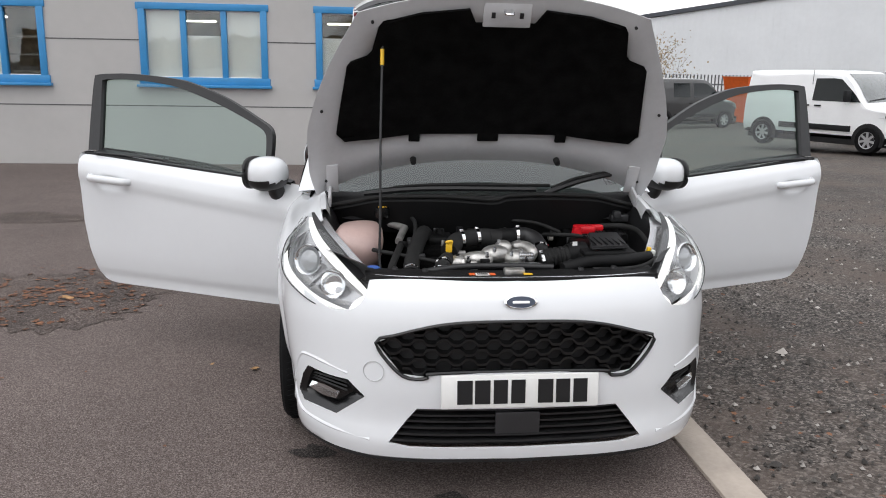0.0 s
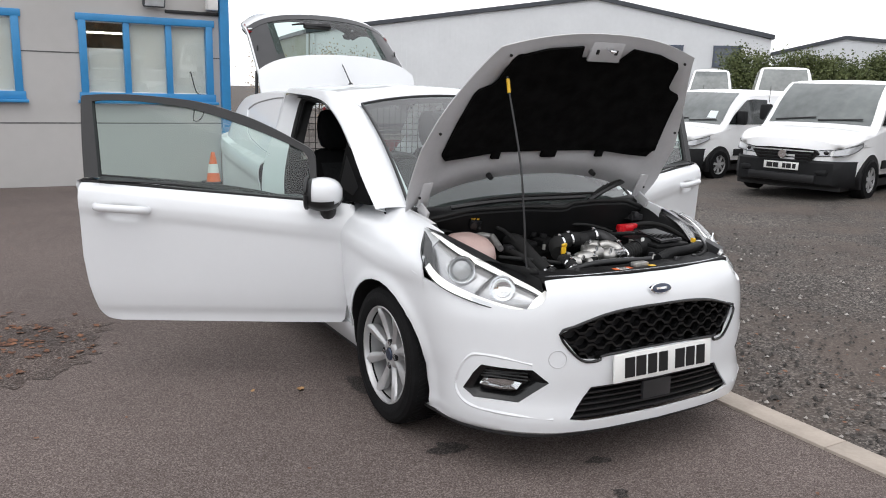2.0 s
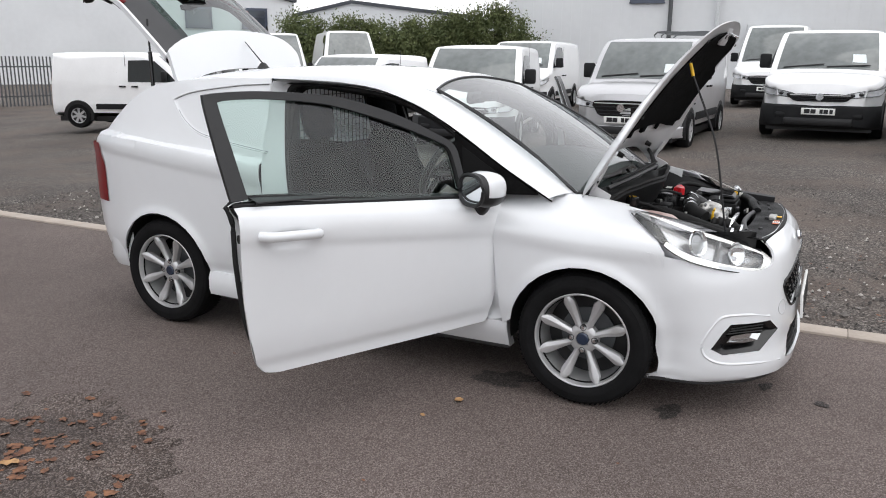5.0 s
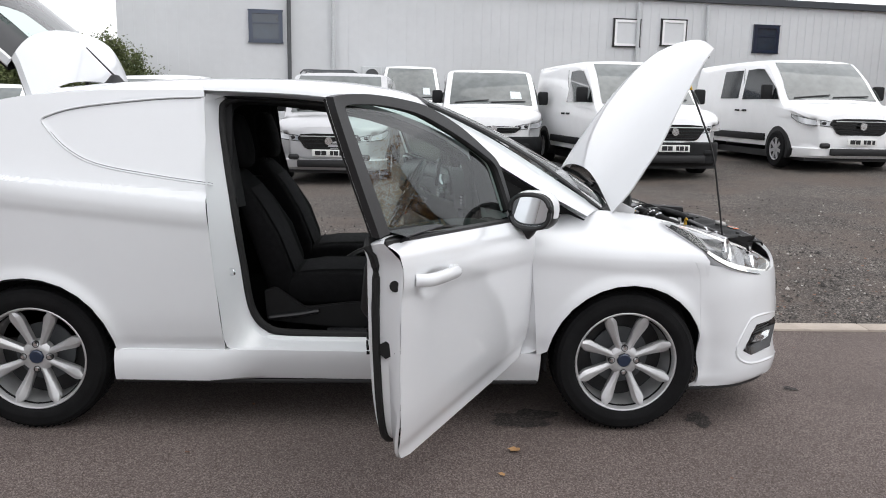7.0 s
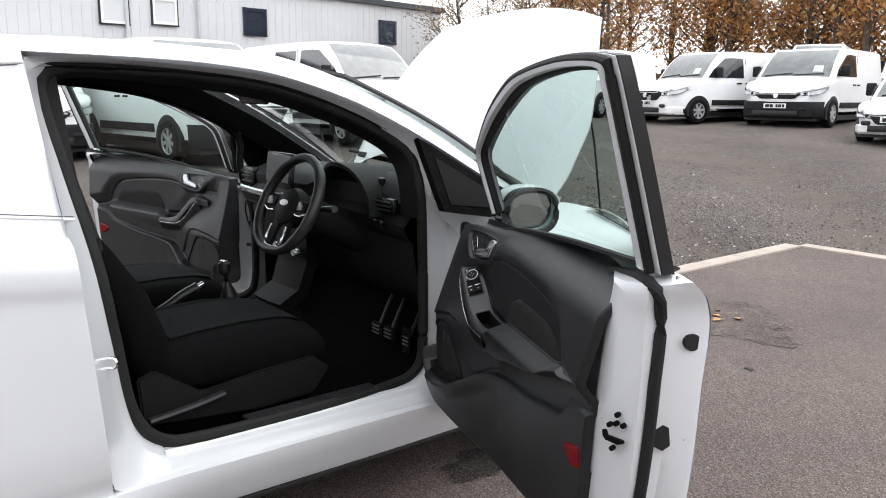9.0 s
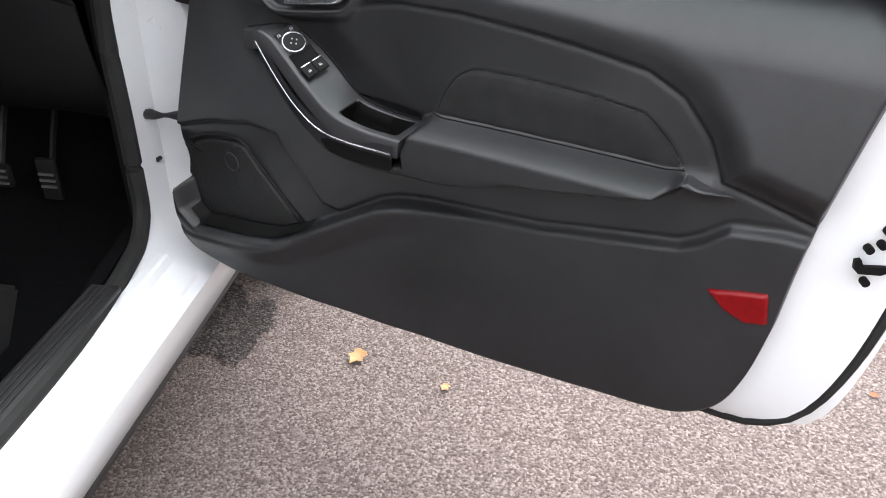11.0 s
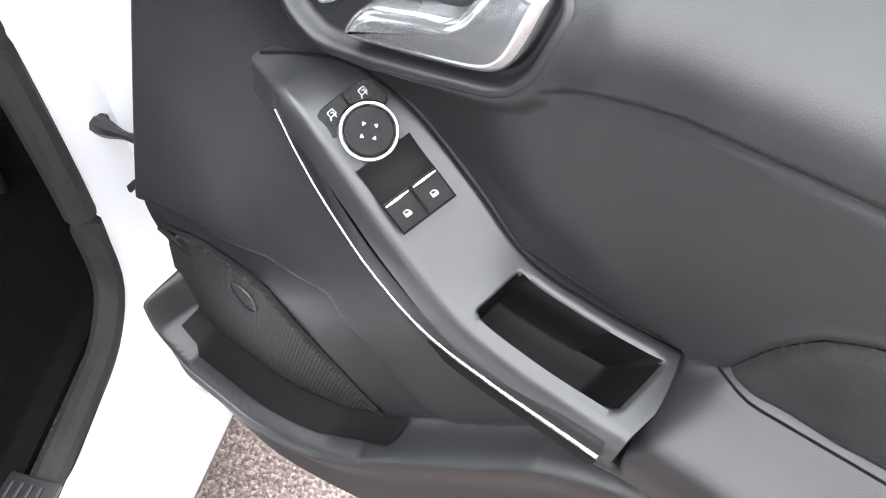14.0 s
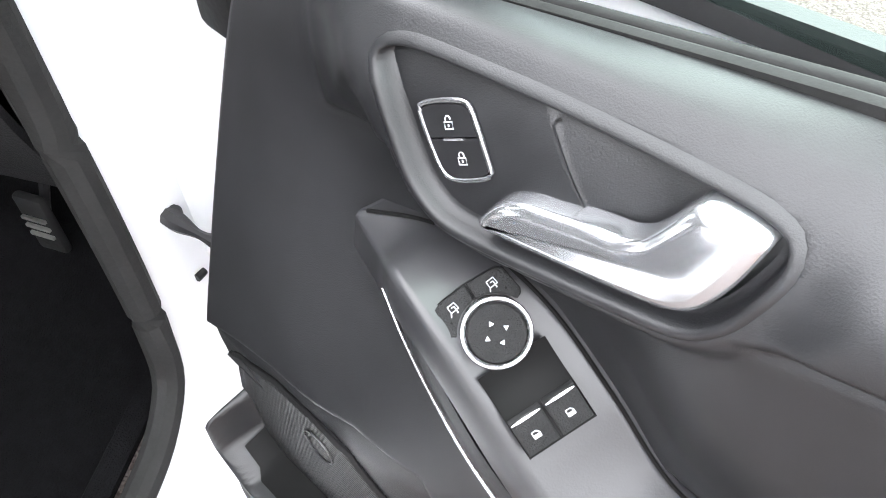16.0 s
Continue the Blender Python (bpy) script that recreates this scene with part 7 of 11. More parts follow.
def tailgate():
    hy, hz = 2.50, 1.462
    piv = Matrix.Translation((0, hy, hz)) @ pose(0, 0, 0, 86, 0, 0) @ Matrix.Translation((0, -hy, -hz))

    def prof(t):
        # centre line of the closed tailgate's outside, from the spoiler's root to the lower edge
        return Vector((0, sp(t, [0, 0.10, 0.22, 0.235, 0.26, 0.42, 0.60, 0.64, 0.80, 0.93, 1.0], [2.50, 2.62, 2.735, 2.73, 2.700, 2.86, 3.035, 3.07, 3.135, 3.15, 3.12]),
                       sp(t, [0, 0.10, 0.22, 0.235, 0.26, 0.42, 0.60, 0.64, 0.80, 0.93, 1.0], [1.462, 1.452, 1.428, 1.405, 1.385, 1.22, 1.03, 0.985, 0.80, 0.64, 0.60][0:11])))
    prof_pts = [(2.500, 1.462), (2.60, 1.452), (2.70, 1.432), (2.735, 1.418), (2.72, 1.398), (2.705, 1.378), (2.78, 1.305), (2.86, 1.220), (2.95, 1.125), (3.035, 1.030), (3.075, 0.975), (3.115, 0.88), (3.140, 0.78), (3.148, 0.68), (3.120, 0.615)]
    halfs = [0.570, 0.598, 0.602, 0.600, 0.592, 0.588, 0.583, 0.576, 0.568, 0.560, 0.560, 0.555, 0.535, 0.500, 0.460]

    def bow(u, k):
        return 0.07 * abs(u) ** 2.2 + 0.05 * abs(u) ** 6

    def rowat(k, off=0.0, n=24):
        y, z = prof_pts[k]
        return [Vector((u * halfs[k], y - bow(u, k) - off * 0.7, z - 0.022 * abs(u) ** 2.5 * (1 if k < 5 else 0.4) - off * 0.7)) for u in [-1 + 2 * i / n for i in range(n + 1)]]
    bm = B()
    grid(bm, [rowat(k) for k in range(0, 5)])
    thick(bm, 0.02)
    ob = part("tailgate", bm, M["paint"], car, "raised white tailgate with spoiler and rear window")
    ob.matrix_basis = piv
    bm = B()
    g = [rowat(k) for k in range(5, 11)]
    grid(bm, [r[3:22] for r in g])
    gl = part("rear_window", bm, M["greenglass"], ob)
    gl.visible_shadow = False
    bm = B()
    grid(bm, [r[0:5] for r in g])
    grid(bm, [r[20:25] for r in g])
    grid(bm, [[p + Vector((0, 0.001, 0.002)) for p in r] for r in (g[-2], g[-1])])
    grid(bm, [[p + Vector((0, 0.001, 0.002)) for p in r] for r in (rowat(4), g[0])])
    thick(bm, 0.004)
    part("window_border", bm, M["pod"], ob, "dark grey printed window border")
    bm = B()
    lowr = [rowat(k) for k in range(10, 15)]
    grid(bm, lowr)
    thick(bm, 0.02)
    part("lower_panel", bm, M["paint"], ob)
    # inner lining and side frames
    for s in (0, 24):
        bm = B()
        line = [rowat(k)[s] for k in range(0, 15)]
        sg = -1 if s == 0 else 1
        grid(bm, [[p, p + Vector((sg * 0.010, -0.01, 0)), p + Vector((sg * 0.006, -0.030, -0.022)), p + Vector((-sg * 0.008, -0.036, -0.028))] for p in line])
        part("tailgate_frame", bm, M["paint"], ob)
        bm = B()
        grid(bm, [[p + Vector((-sg * 0.007, -0.034, -0.027)), p + Vector((-sg * 0.030, -0.046, -0.038)), p + Vector((-sg * 0.075, -0.040, -0.034)), p + Vector((-sg * 0.100, -0.014, -0.014))] for p in line])
        part("tailgate_lining", bm, M["plastic"], ob, "dark grey lining of the tailgate")
        bm = B()
        a, b = rowat(9)[s], rowat(11)[s]
        grid(bm, [[a.lerp(b, t) + Vector((-sg * w, 0.006 + 0.55 * w * 0.3, 0.004)) for w in (-0.004, 0.03, 0.075, 0.12)] for t in (-0.1, 0.15, 0.5, 0.85)])
        thick(bm, 0.012)
        tl = part("tail_lamp", bm, M["redlens"], ob, "red inner tail lamp with white bar")
        bm = B()
        for t in (0.12, 0.45):
            grid(bm, [[a.lerp(b, t + d) + Vector((-sg * w, 0.014 + 0.16 * w, 0.012)) for w in (-0.003, 0.05, 0.115)] for d in (-0.05, 0.08)])
        thick(bm, 0.003)
        part("reverse_lamp", bm, M["cloudy"], tl)
    bm = B()
    grid(bm, [[p + Vector((0, -0.05, -0.03)) for p in rowat(k)] for k in range(10, 15)])
    part("tailgate_trim", bm, M["plastic"], ob)
    # wiper
    bm = B()
    p = Vector((-0.06, 2.972, 1.125))
    box(bm, p, (0.22, 0.045, 0.055), 0.018, None)
    cyl(bm, p + Vector((-0.08, 0.02, -0.01)), p + Vector((-0.20, 0.0, 0.0)), 0.010, 0.006, 8)
    part("rear_wiper", bm, M["black"], ob)
    # gas struts
    for s in (-1, 1):
        a, b = Vector((s * 0.58, 2.74, 1.33)), piv @ Vector((s * 0.55, 2.80, 1.20))
        bm = B()
        cyl(bm, a, a.lerp(b, 0.55), 0.012, None, 10)
        cyl(bm, a.lerp(b, 0.5), b, 0.006, None, 8)
        part("gas_strut", bm, M["black"], car)


def rear_body():
    for s in (-1, 1):
        bm = B()
        rr = []
        for i, z in enumerate([0.68, 0.74, 0.82, 0.90, 0.97, 1.03]):
            y0 = 2.90 + 0.02 * i
            rr.append([Vector((s * (W(y, z) + 0.006), y, z)) for y in (y0 + 0.02 * abs(i - 3), 3.0, 3.06, 3.11)] + [Vector((s * 0.62, 3.14, z))])
        grid(bm, rr)
        part("tail_lamp", bm, M["redlens"], car, "red wrap-around tail lamp")
    bm = B()
    rr = []
    for z in (0.28, 0.34, 0.45, 0.58, 0.68):
        rr.append([Vector((0.80 * math.sin(t) * (0.98 if z > 0.3 else 0.94), 2.78 + 0.42 * math.cos(t) ** 0.5 if math.cos(t) > 0 else 2.78, z)) for t in [radians(-90 + 180 * i / 30) for i in range(31)]])
    grid(bm, rr)
    part("rear_bumper", bm, M["paint"], car)
    bm = B()
    box(bm, (0, 2.35, 0.33), (1.3, 1.5, 0.06))
    part("load_floor", bm, M["carpet"], car)
    for s in (-1, 1):
        bm = B()
        box(bm, (s * 0.66, 2.35, 0.65), (0.05, 1.3, 0.6), 0.01)
        part("load_side_trim", bm, M["plastic"], car)


front_end()
for s in (-1, 1):
    headlamp(s)
    body_side(s)
    wheel(0.0, s)
    wheel(WBASE, s)
roof_and_glass()
bonnet()
tailgate()
rear_body()

# ---------------------------------------------------------------- cab interior
def cab_shell():
    bm = B()
    rows = []
    for x in (-0.715, -0.69, -0.64, -0.2, 0.2, 0.64, 0.69, 0.715):
        e = 1 if abs(x) > 0.68 else 0
        zf = 0.36 if e else 0.275
        rows.append([Vector((x if y > 0.9 else x * 0.86, y, z)) for y, z in ((0.20, 0.92), (0.26, 0.60), (0.42, max(zf, 0.34)), (0.60, zf), (1.25, zf), (1.40, zf + 0.03), (1.95, zf + 0.03), (1.97, 0.60))])
    grid(bm, rows)
    thick(bm, 0.01)
    part("cab_floor", bm, M["carpet"], car, "black carpeted cab floor")
    for s in (-1, 1):
        for nm, y0, y1, y2 in (("kick_panel", 0.15, 0.45, 0.585), ("rear_side_trim", 1.66, 1.80, 2.0)):
            bm = B()
            grid(bm, [[Vector((s * (0.705 if y0 > 1 else 0.612), y - (0.10 * max(0, 0.9 - z) if y0 > 1 and y == y0 else 0), z)) for y in (y0, y1, y2)] for z in (0.30, 0.5, 0.75, 0.98)])
            thick(bm, 0.012)
            part(nm, bm, M["plastic"], car)
        bm = B()
        grid(bm, [[Vector((s * (0.70 - 0.13 * t), y + 0.02 * t, 0.98 + 0.42 * t)) for y in (1.68, 1.85, 2.0)] for t in (0, 0.35, 0.7, 1)])
        thick(bm, 0.01)
        part("pillar_trim", bm, M["plastic"], car)
    # steel bulkhead with a mesh upper half
    bm = B()
    box(bm, (0, 1.985, 0.64), (1.36, 0.02, 0.70), 0.006)
    for x in (-0.45, 0.0, 0.45):
        box(bm, (x, 1.972, 0.64), (0.05, 0.012, 0.62), 0.004)
    bh = part("load_bulkhead", bm, M["plastic"], car, "dark bulkhead with wire mesh above")
    bm = B()
    for i in range(27):
        x = -0.585 + 1.17 * i / 26
        zt = 1.40 - 0.10 * (abs(x) / 0.6) ** 4
        box(bm, (x, 1.985, (0.99 + zt) / 2), (0.004, 0.004, zt - 0.99))
    for j in range(10):
        z = 1.02 + 0.041 * j
        box(bm, (0, 1.985, z), (1.18 - 0.02 * j, 0.004, 0.004))
    part("wire_mesh", bm, M["trim"], bh)


DASH = [(0.125, 0.952), (0.26, 1.005), (0.42, 1.040), (0.58, 1.045), (0.665, 1.030), (0.700, 0.995), (0.695, 0.955), (0.720, 0.935), (0.722, 0.900), (0.690, 0.875), (0.675, 0.80), (0.640, 0.70), (0.58, 0.63), (0.45, 0.56), (0.30, 0.55)]


def dashboard():
    prof = [(p.y, p.z) for p in cr([(0, a, b) for a, b in DASH], 34)]
    bm = B()
    rows = []
    for i in range(41):
        u = -1 + 2 * i / 40
        x = u * 0.612
        mid = max(0.0, 1 - (x / 0.24) ** 2) * 0.05
        drv = max(0.0, 1 - ((x + 0.32) / 0.22) ** 2)
        r = []
        for y, z in prof:
            dy = mid * sstep(y, 0.35, 0.66) - 0.05 * u ** 4 * sstep(y, 0.3, 0.7)
            dz = 0.030 * drv ** 0.5 * sstep(y, 0.40, 0.62) * (1 if z > 0.96 else 0.0) - 0.035 * u ** 6
            r.append(Vector((x, y + dy, z + dz)))
        rows.append(r)
    grid(bm, rows)
    thick(bm, 0.008)
    d = part("dashboard", bm, M["dash"], car, "dark grey grained dashboard with satin strip")
    # instrument hood
    bm = B()
    rows = []
    for k in range(9):
        t = k / 8
        y = 0.50 + 0.27 * t
        rows.append([Vector((-0.33 + 0.185 * math.cos(a) * (1.04 - 0.06 * t), y - 0.035 * abs(math.cos(a)), 0.925 + (0.175 * math.sin(a)) * (0.88 + 0.12 * t))) for a in [math.pi * j / 20 for j in range(21)]])
    grid(bm, rows)
    thick(bm, 0.014)
    hd = part("instrument_hood", bm, M["dash"], d)
    bm = B()
    box(bm, (-0.33, 0.66, 0.985), (0.31, 0.02, 0.13), 0.008, None)
    part("instrument_panel", bm, M["black"], hd)
    for x in (-0.41, -0.25):
        bm = B()
        lathe(bm, [(0.046, 0.0), (0.052, 0.004), (0.056, 0.0)], Matrix.Translation((x, 0.672, 0.99)) @ pose(0, 0, 0, -90, 0, 0), 28)
        part("dial_ring", bm, M["satin"], hd)
    # satin strip and glovebox seam
    bm = B()
    rows = []
    for i in range(25):
        x = 0.10 + 0.49 * i / 24
        y = 0.728 - 0.05 * (x / 0.665) ** 4 + max(0, 1 - (x / 0.24) ** 2) * 0.05
        rows.append([Vector((x, y, 0.935)), Vector((x, y + 0.007, 0.928)), Vector((x, y + 0.007, 0.912)), Vector((x, y, 0.905))])
    grid(bm, rows, True)
    part("dash_strip", bm, M["satin"], d)
    bm = B()
    tube(bm, [(0.15, 0.705, 0.86), (0.35, 0.70, 0.86), (0.60, 0.675, 0.855), (0.62, 0.645, 0.72), (0.40, 0.655, 0.70), (0.16, 0.665, 0.70)], 0.003, 5, 40, True)
    part("glovebox_seam", bm, M["ink"], d)
    # vents
    for x, y, z, w, h in ((-0.535, 0.70, 0.965, 0.115, 0.052), (0.53, 0.69, 0.975, 0.11, 0.085), (-0.065, 0.785, 0.93, 0.10, 0.05), (0.07, 0.785, 0.93, 0.10, 0.05)):
        bm = B()
        box(bm, (x, y - 0.012, z), (w, 0.03, h), 0.012)
        v = part("air_vent", bm, M["black"], d)
        for k in range(3):
            bm = B()
            box(bm, (x, y + 0.005, z - h * 0.26 + k * h * 0.26), (w * 0.84, 0.012, 0.004), 0.001)
            part("vent_blade", bm, M["pod"], v)
    # screen
    bm = B()
    box(bm, (0, 0, 0), (0.215, 0.016, 0.135), 0.008, Matrix.Translation((0.02, 0.795, 1.045)) @ pose(0, 0, 0, 8, 0, 0))
    scr = part("touch_screen", bm, M["black"], d, "gloss black touch screen")
    bm = B()
    box(bm, (0, 0.0092, 0.006), (0.18, 0.002, 0.10), 0.0, Matrix.Translation((0.02, 0.795, 1.045)) @ pose(0, 0, 0, 8, 0, 0))
    part("screen_glass", bm, M["screen"], scr)
    # centre stack with buttons and heater knobs
    bm = B()
    rows = []
    for y, z, w in ((0.72, 0.91, 0.125), (0.755, 0.89, 0.13), (0.77, 0.80, 0.125), (0.765, 0.70, 0.115), (0.80, 0.60, 0.11), (0.88, 0.555, 0.11)):
        rows.append([Vector((w * u, y + 0.01 * (1 - u * u), z)) for u in (-1, -0.9, -0.4, 0, 0.4, 0.9, 1)])
    grid(bm, rows)
    thick(bm, 0.05)
    cs = part("console_panel", bm, M["plastic"], d)
    for x in (-0.075, 0.0, 0.075):
        bm = B()
        lathe(bm, [(0.0, 0.022), (0.016, 0.022), (0.019, 0.018), (0.020, 0.0)], Matrix.Translation((x, 0.78, 0.74)) @ pose(0, 0, 0, -85, 0, 0), 20)
        part("heater_knob", bm, M["satin"], cs)
    for k in range(6):
        bm = B()
        box(bm, (-0.08 + 0.032 * k, 0.782, 0.855), (0.026, 0.012, 0.016), 0.003)
        part("dash_button", bm, M["pod"], cs)
    bm = B()
    box(bm, (-0.52, 0.705, 0.90), (0.05, 0.03, 0.035), 0.006)
    part("lamp_switch", bm, M["black"], d)


def steering_wheel():
    m = Matrix.Translation((-0.33, 0.948, 0.963)) @ pose(0, 0, 0, -64, 0, 0)   # local z faces the driver
    up = m.to_3x3() @ Vector((0, 1, 0))
    if up.z < 0:
        m = m @ pose(0, 0, 0, 0, 0, 180)
    bm = B()
    rows = []
    for k in range(48):
        a = 2 * math.pi * k / 48
        flatb = 1.0 - 0.06 * max(0, -math.sin(a)) ** 8
        fat = 1.0 + 0.22 * max(0, math.cos(2 * (abs(math.cos(a)) - 0.85))) * (abs(math.cos(a)) > 0.7)
        cx, cy = 0.172 * math.cos(a) * 1.0, 0.172 * math.sin(a) * flatb
        rows.append([m @ Vector((cx + 0.0155 * fat * math.cos(b) * math.cos(a), cy + 0.0155 * fat * math.cos(b) * math.sin(a), 0.016 * fat * math.sin(b))) for b in [2 * math.pi * j / 10 for j in range(10)]])
    rows.append(rows[0])
    grid(bm, rows, True)
    bmesh.ops.remove_doubles(bm, verts=bm.verts, dist=1e-6)
    w = part("steering_wheel", bm, M["leather"], car, "black leather steering wheel with silver spoke trim", 60)
    bm = B()
    prof = [(0.0, 0.030), (0.045, 0.028), (0.068, 0.016), (0.078, -0.006), (0.070, -0.03), (0.0, -0.03)]
    lathe(bm, prof, m @ Matrix.Translation((0, -0.005, -0.012)) @ Matrix.Diagonal((1.05, 0.92, 1, 1)), 32)
    part("airbag_boss", bm, M["plastic"], w)
    for sx in (-1, 1):
        bm = B()
        pl = [(0.06, 0.030), (0.162, 0.028), (0.166, -0.022), (0.145, -0.030), (0.10, -0.035), (0.055, -0.030)]
        poly(bm, [m @ Vector((sx * x, y, -0.016)) for x, y in pl], m.to_3x3() @ Vector((0, 0, 0.018)))
        part("spoke", bm, M["plastic"], w)
        bm = B()
        box(bm, (sx * 0.108, 0.003, 0.006), (0.055, 0.034, 0.012), 0.005, m)
        part("spoke_buttons", bm, M["black"], w)
        bm = B()
        tube(bm, [m @ Vector(p) for p in ((sx * 0.075, -0.028, 0.006), (sx * 0.110, -0.030, 0.006), (sx * 0.150, -0.018, 0.004))], 0.0035, 6, 14)
        part("spoke_trim", bm, M["satin"], w)
    bm = B()
    for sx in (-1, 1):
        poly(bm, [m @ Vector((sx * x, y, -0.016)) for x, y in ((0.016, -0.05), (0.052, -0.055), (0.058, -0.150), (0.030, -0.160))], m.to_3x3() @ Vector((0, 0, 0.014)))
    part("lower_spoke", bm, M["plastic"], w)
    bm = B()
    tube(bm, [m @ Vector(p) for p in ((-0.050, -0.075, 0.004), (-0.054, -0.13, 0.004), (-0.035, -0.148, 0.004), (0.035, -0.148, 0.004), (0.054, -0.13, 0.004), (0.050, -0.075, 0.004))], 0.0045, 6, 30)
    part("lower_trim", bm, M["satin"], w)
    bm = B()
    lathe(bm, [(0.0, 0.005), (0.024, 0.004), (0.026, 0.0)], m @ Matrix.Translation((0, 0.002, 0.017)) @ Matrix.Diagonal((1.0, 0.42, 1, 1)), 24)
    part("wheel_badge", bm, M["vansilver"], w)
    bm = B()
    cyl(bm, (-0.33, 0.93, 0.95), (-0.33, 0.66, 0.83), 0.055, 0.065, 20)
    part("column_shroud", bm, M["plastic"], w)
    for s, dz in ((-1, 0.0), (1, 0.0)):
        bm = B()
        tube(bm, [(-0.33 + s * 0.04, 0.86, 0.945), (-0.33 + s * 0.11, 0.87, 0.955), (-0.33 + s * 0.19, 0.88, 0.965)], lambda t: 0.008 + 0.004 * t, 8, 12)
        part("column_stalk", bm, M["trim"], w)


def seat(s):
    x0 = s * 0.36

    def sect(w, h, bol, n=28, sq=3.2):
        out = []
        for k in range(n):
            a = 2 * math.pi * k / n
            c, d = math.cos(a), math.sin(a)
            u = math.copysign(abs(c) ** (2 / sq), c)
            v = math.copysign(abs(d) ** (2 / sq), d)
            out.append((u * w, v * h + (bol * max(0, abs(u) - 0.55) / 0.45 if v > 0 else 0)))
        return out
    bm = B()
    rings = []
    for y, zc, w, h, bol in ((1.52, 0.535, 0.20, 0.060, 0.0), (1.46, 0.545, 0.235, 0.078, 0.012), (1.35, 0.550, 0.25, 0.085, 0.022), (1.20, 0.552, 0.255, 0.088, 0.022), (1.08, 0.548, 0.25, 0.086, 0.016), (1.00, 0.535, 0.24, 0.076, 0.008), (0.962, 0.520, 0.225, 0.056, 0.004), (0.948, 0.508, 0.20, 0.030, 0.0)):
        rings.append([Vector((x0 + u, y, zc + v)) for u, v in sect(w, h, bol)])
    loft(bm, rings)
    st = part("driver_seat" if s < 0 else "passenger_seat", bm, M["fabric"], car, "black cloth car seat", 60)
    bm = B()
    rings = []
    for y, z, w, h, bol in ((1.50, 0.50, 0.20, 0.055, 0.0), (1.515, 0.56, 0.235, 0.075, 0.02), (1.545, 0.68, 0.250, 0.080, 0.042), (1.595, 0.82, 0.245, 0.076, 0.045), (1.655, 0.94, 0.225, 0.068, 0.026), (1.70, 1.02, 0.185, 0.055, 0.008), (1.725, 1.065, 0.14, 0.035, 0.0), (1.73, 1.078, 0.10, 0.015, 0.0)):
        rings.append([Vector((x0 + u, y - v * 0.94, z - v * 0.33)) for u, v in sect(w, h, bol)])
    loft(bm, rings)
    part("seat_backrest", bm, M["fabric"], st, "", 60)
    # lighter woven centre panels
    bm = B()
    grid(bm, [[Vector((x0 + u * 0.145, y, z + 0.0035 - 0.002 * abs(u) ** 3)) for u in (-1, -0.9, -0.5, 0, 0.5, 0.9, 1)] for y, z in ((1.43, 0.626), (1.35, 0.635), (1.2, 0.640), (1.08, 0.634), (1.02, 0.620), (0.985, 0.592))])
    part("seat_insert", bm, M["weave"], st, "", 60)
    bm = B()
    grid(bm, [[Vector((x0 + u * 0.135, y, z)) for u in (-1, -0.9, -0.5, 0, 0.5, 0.9, 1)] for y, z in ((1.440, 0.60), (1.462, 0.652), (1.517, 0.794), (1.585, 0.918), (1.642, 1.00))])
    part("back_insert", bm, M["weave"], st, "", 60)
    bm = B()
    rings = []
    for z, w, h in ((1.085, 0.085, 0.030), (1.10, 0.110, 0.045), (1.15, 0.125, 0.055), (1.22, 0.128, 0.055), (1.28, 0.118, 0.048), (1.315, 0.095, 0.036), (1.325, 0.06, 0.018)):
        rings.append([Vector((x0 + u, 1.70 + (z - 1.09) * 0.18 - v, z)) for u, v in sect(w, h, 0.0, 24, 2.8)])
    loft(bm, rings)
    hr = part("headrest", bm, M["fabric"], st, "", 60)
    for dx in (-0.05, 0.05):
        bm = B()
        cyl(bm, (x0 + dx, 1.715, 1.03), (x0 + dx, 1.725, 1.12), 0.006)
        part("headrest_post", bm, M["trim"], hr)
    # plinth, side trim and levers
    bm = B()
    box(bm, (x0, 1.24, 0.38), (0.42, 0.50, 0.20), 0.03)
    part("seat_plinth", bm, M["carpet"], st)
    for e in (-1, 1):
        bm = B()
        pl = [(1.57, 0.565), (1.52, 0.582), (1.39, 0.492), (1.20, 0.515), (1.03, 0.525), (0.97, 0.48), (1.03, 0.405), (1.20, 0.395), (1.56, 0.43)]
        poly(bm, [(x0 + e * 0.245, y, z) for y, z in pl], (e * 0.022, 0, 0))
        bmesh.ops.bevel(bm, geom=list(bm.edges), offset=0.006, segments=2, affect="EDGES")
        part("seat_side_trim", bm, M["plastic"], st)
        bm = B()
        tube(bm, [(x0 + e * 0.275, 1.545, 0.445), (x0 + e * 0.280, 1.42, 0.462), (x0 + e * 0.278, 1.33, 0.478)], 0.013, 8, 14, flat=0.8)
        part("seat_lever", bm, M["trim"], st)
    bm = B()
    tube(bm, [(x0 - 0.12, 1.0, 0.40), (x0 - 0.11, 0.955, 0.385), (x0 + 0.11, 0.955, 0.385), (x0 + 0.12, 1.0, 0.40)], 0.009, 8, 20)
    part("slide_bar", bm, M["trim"], st)


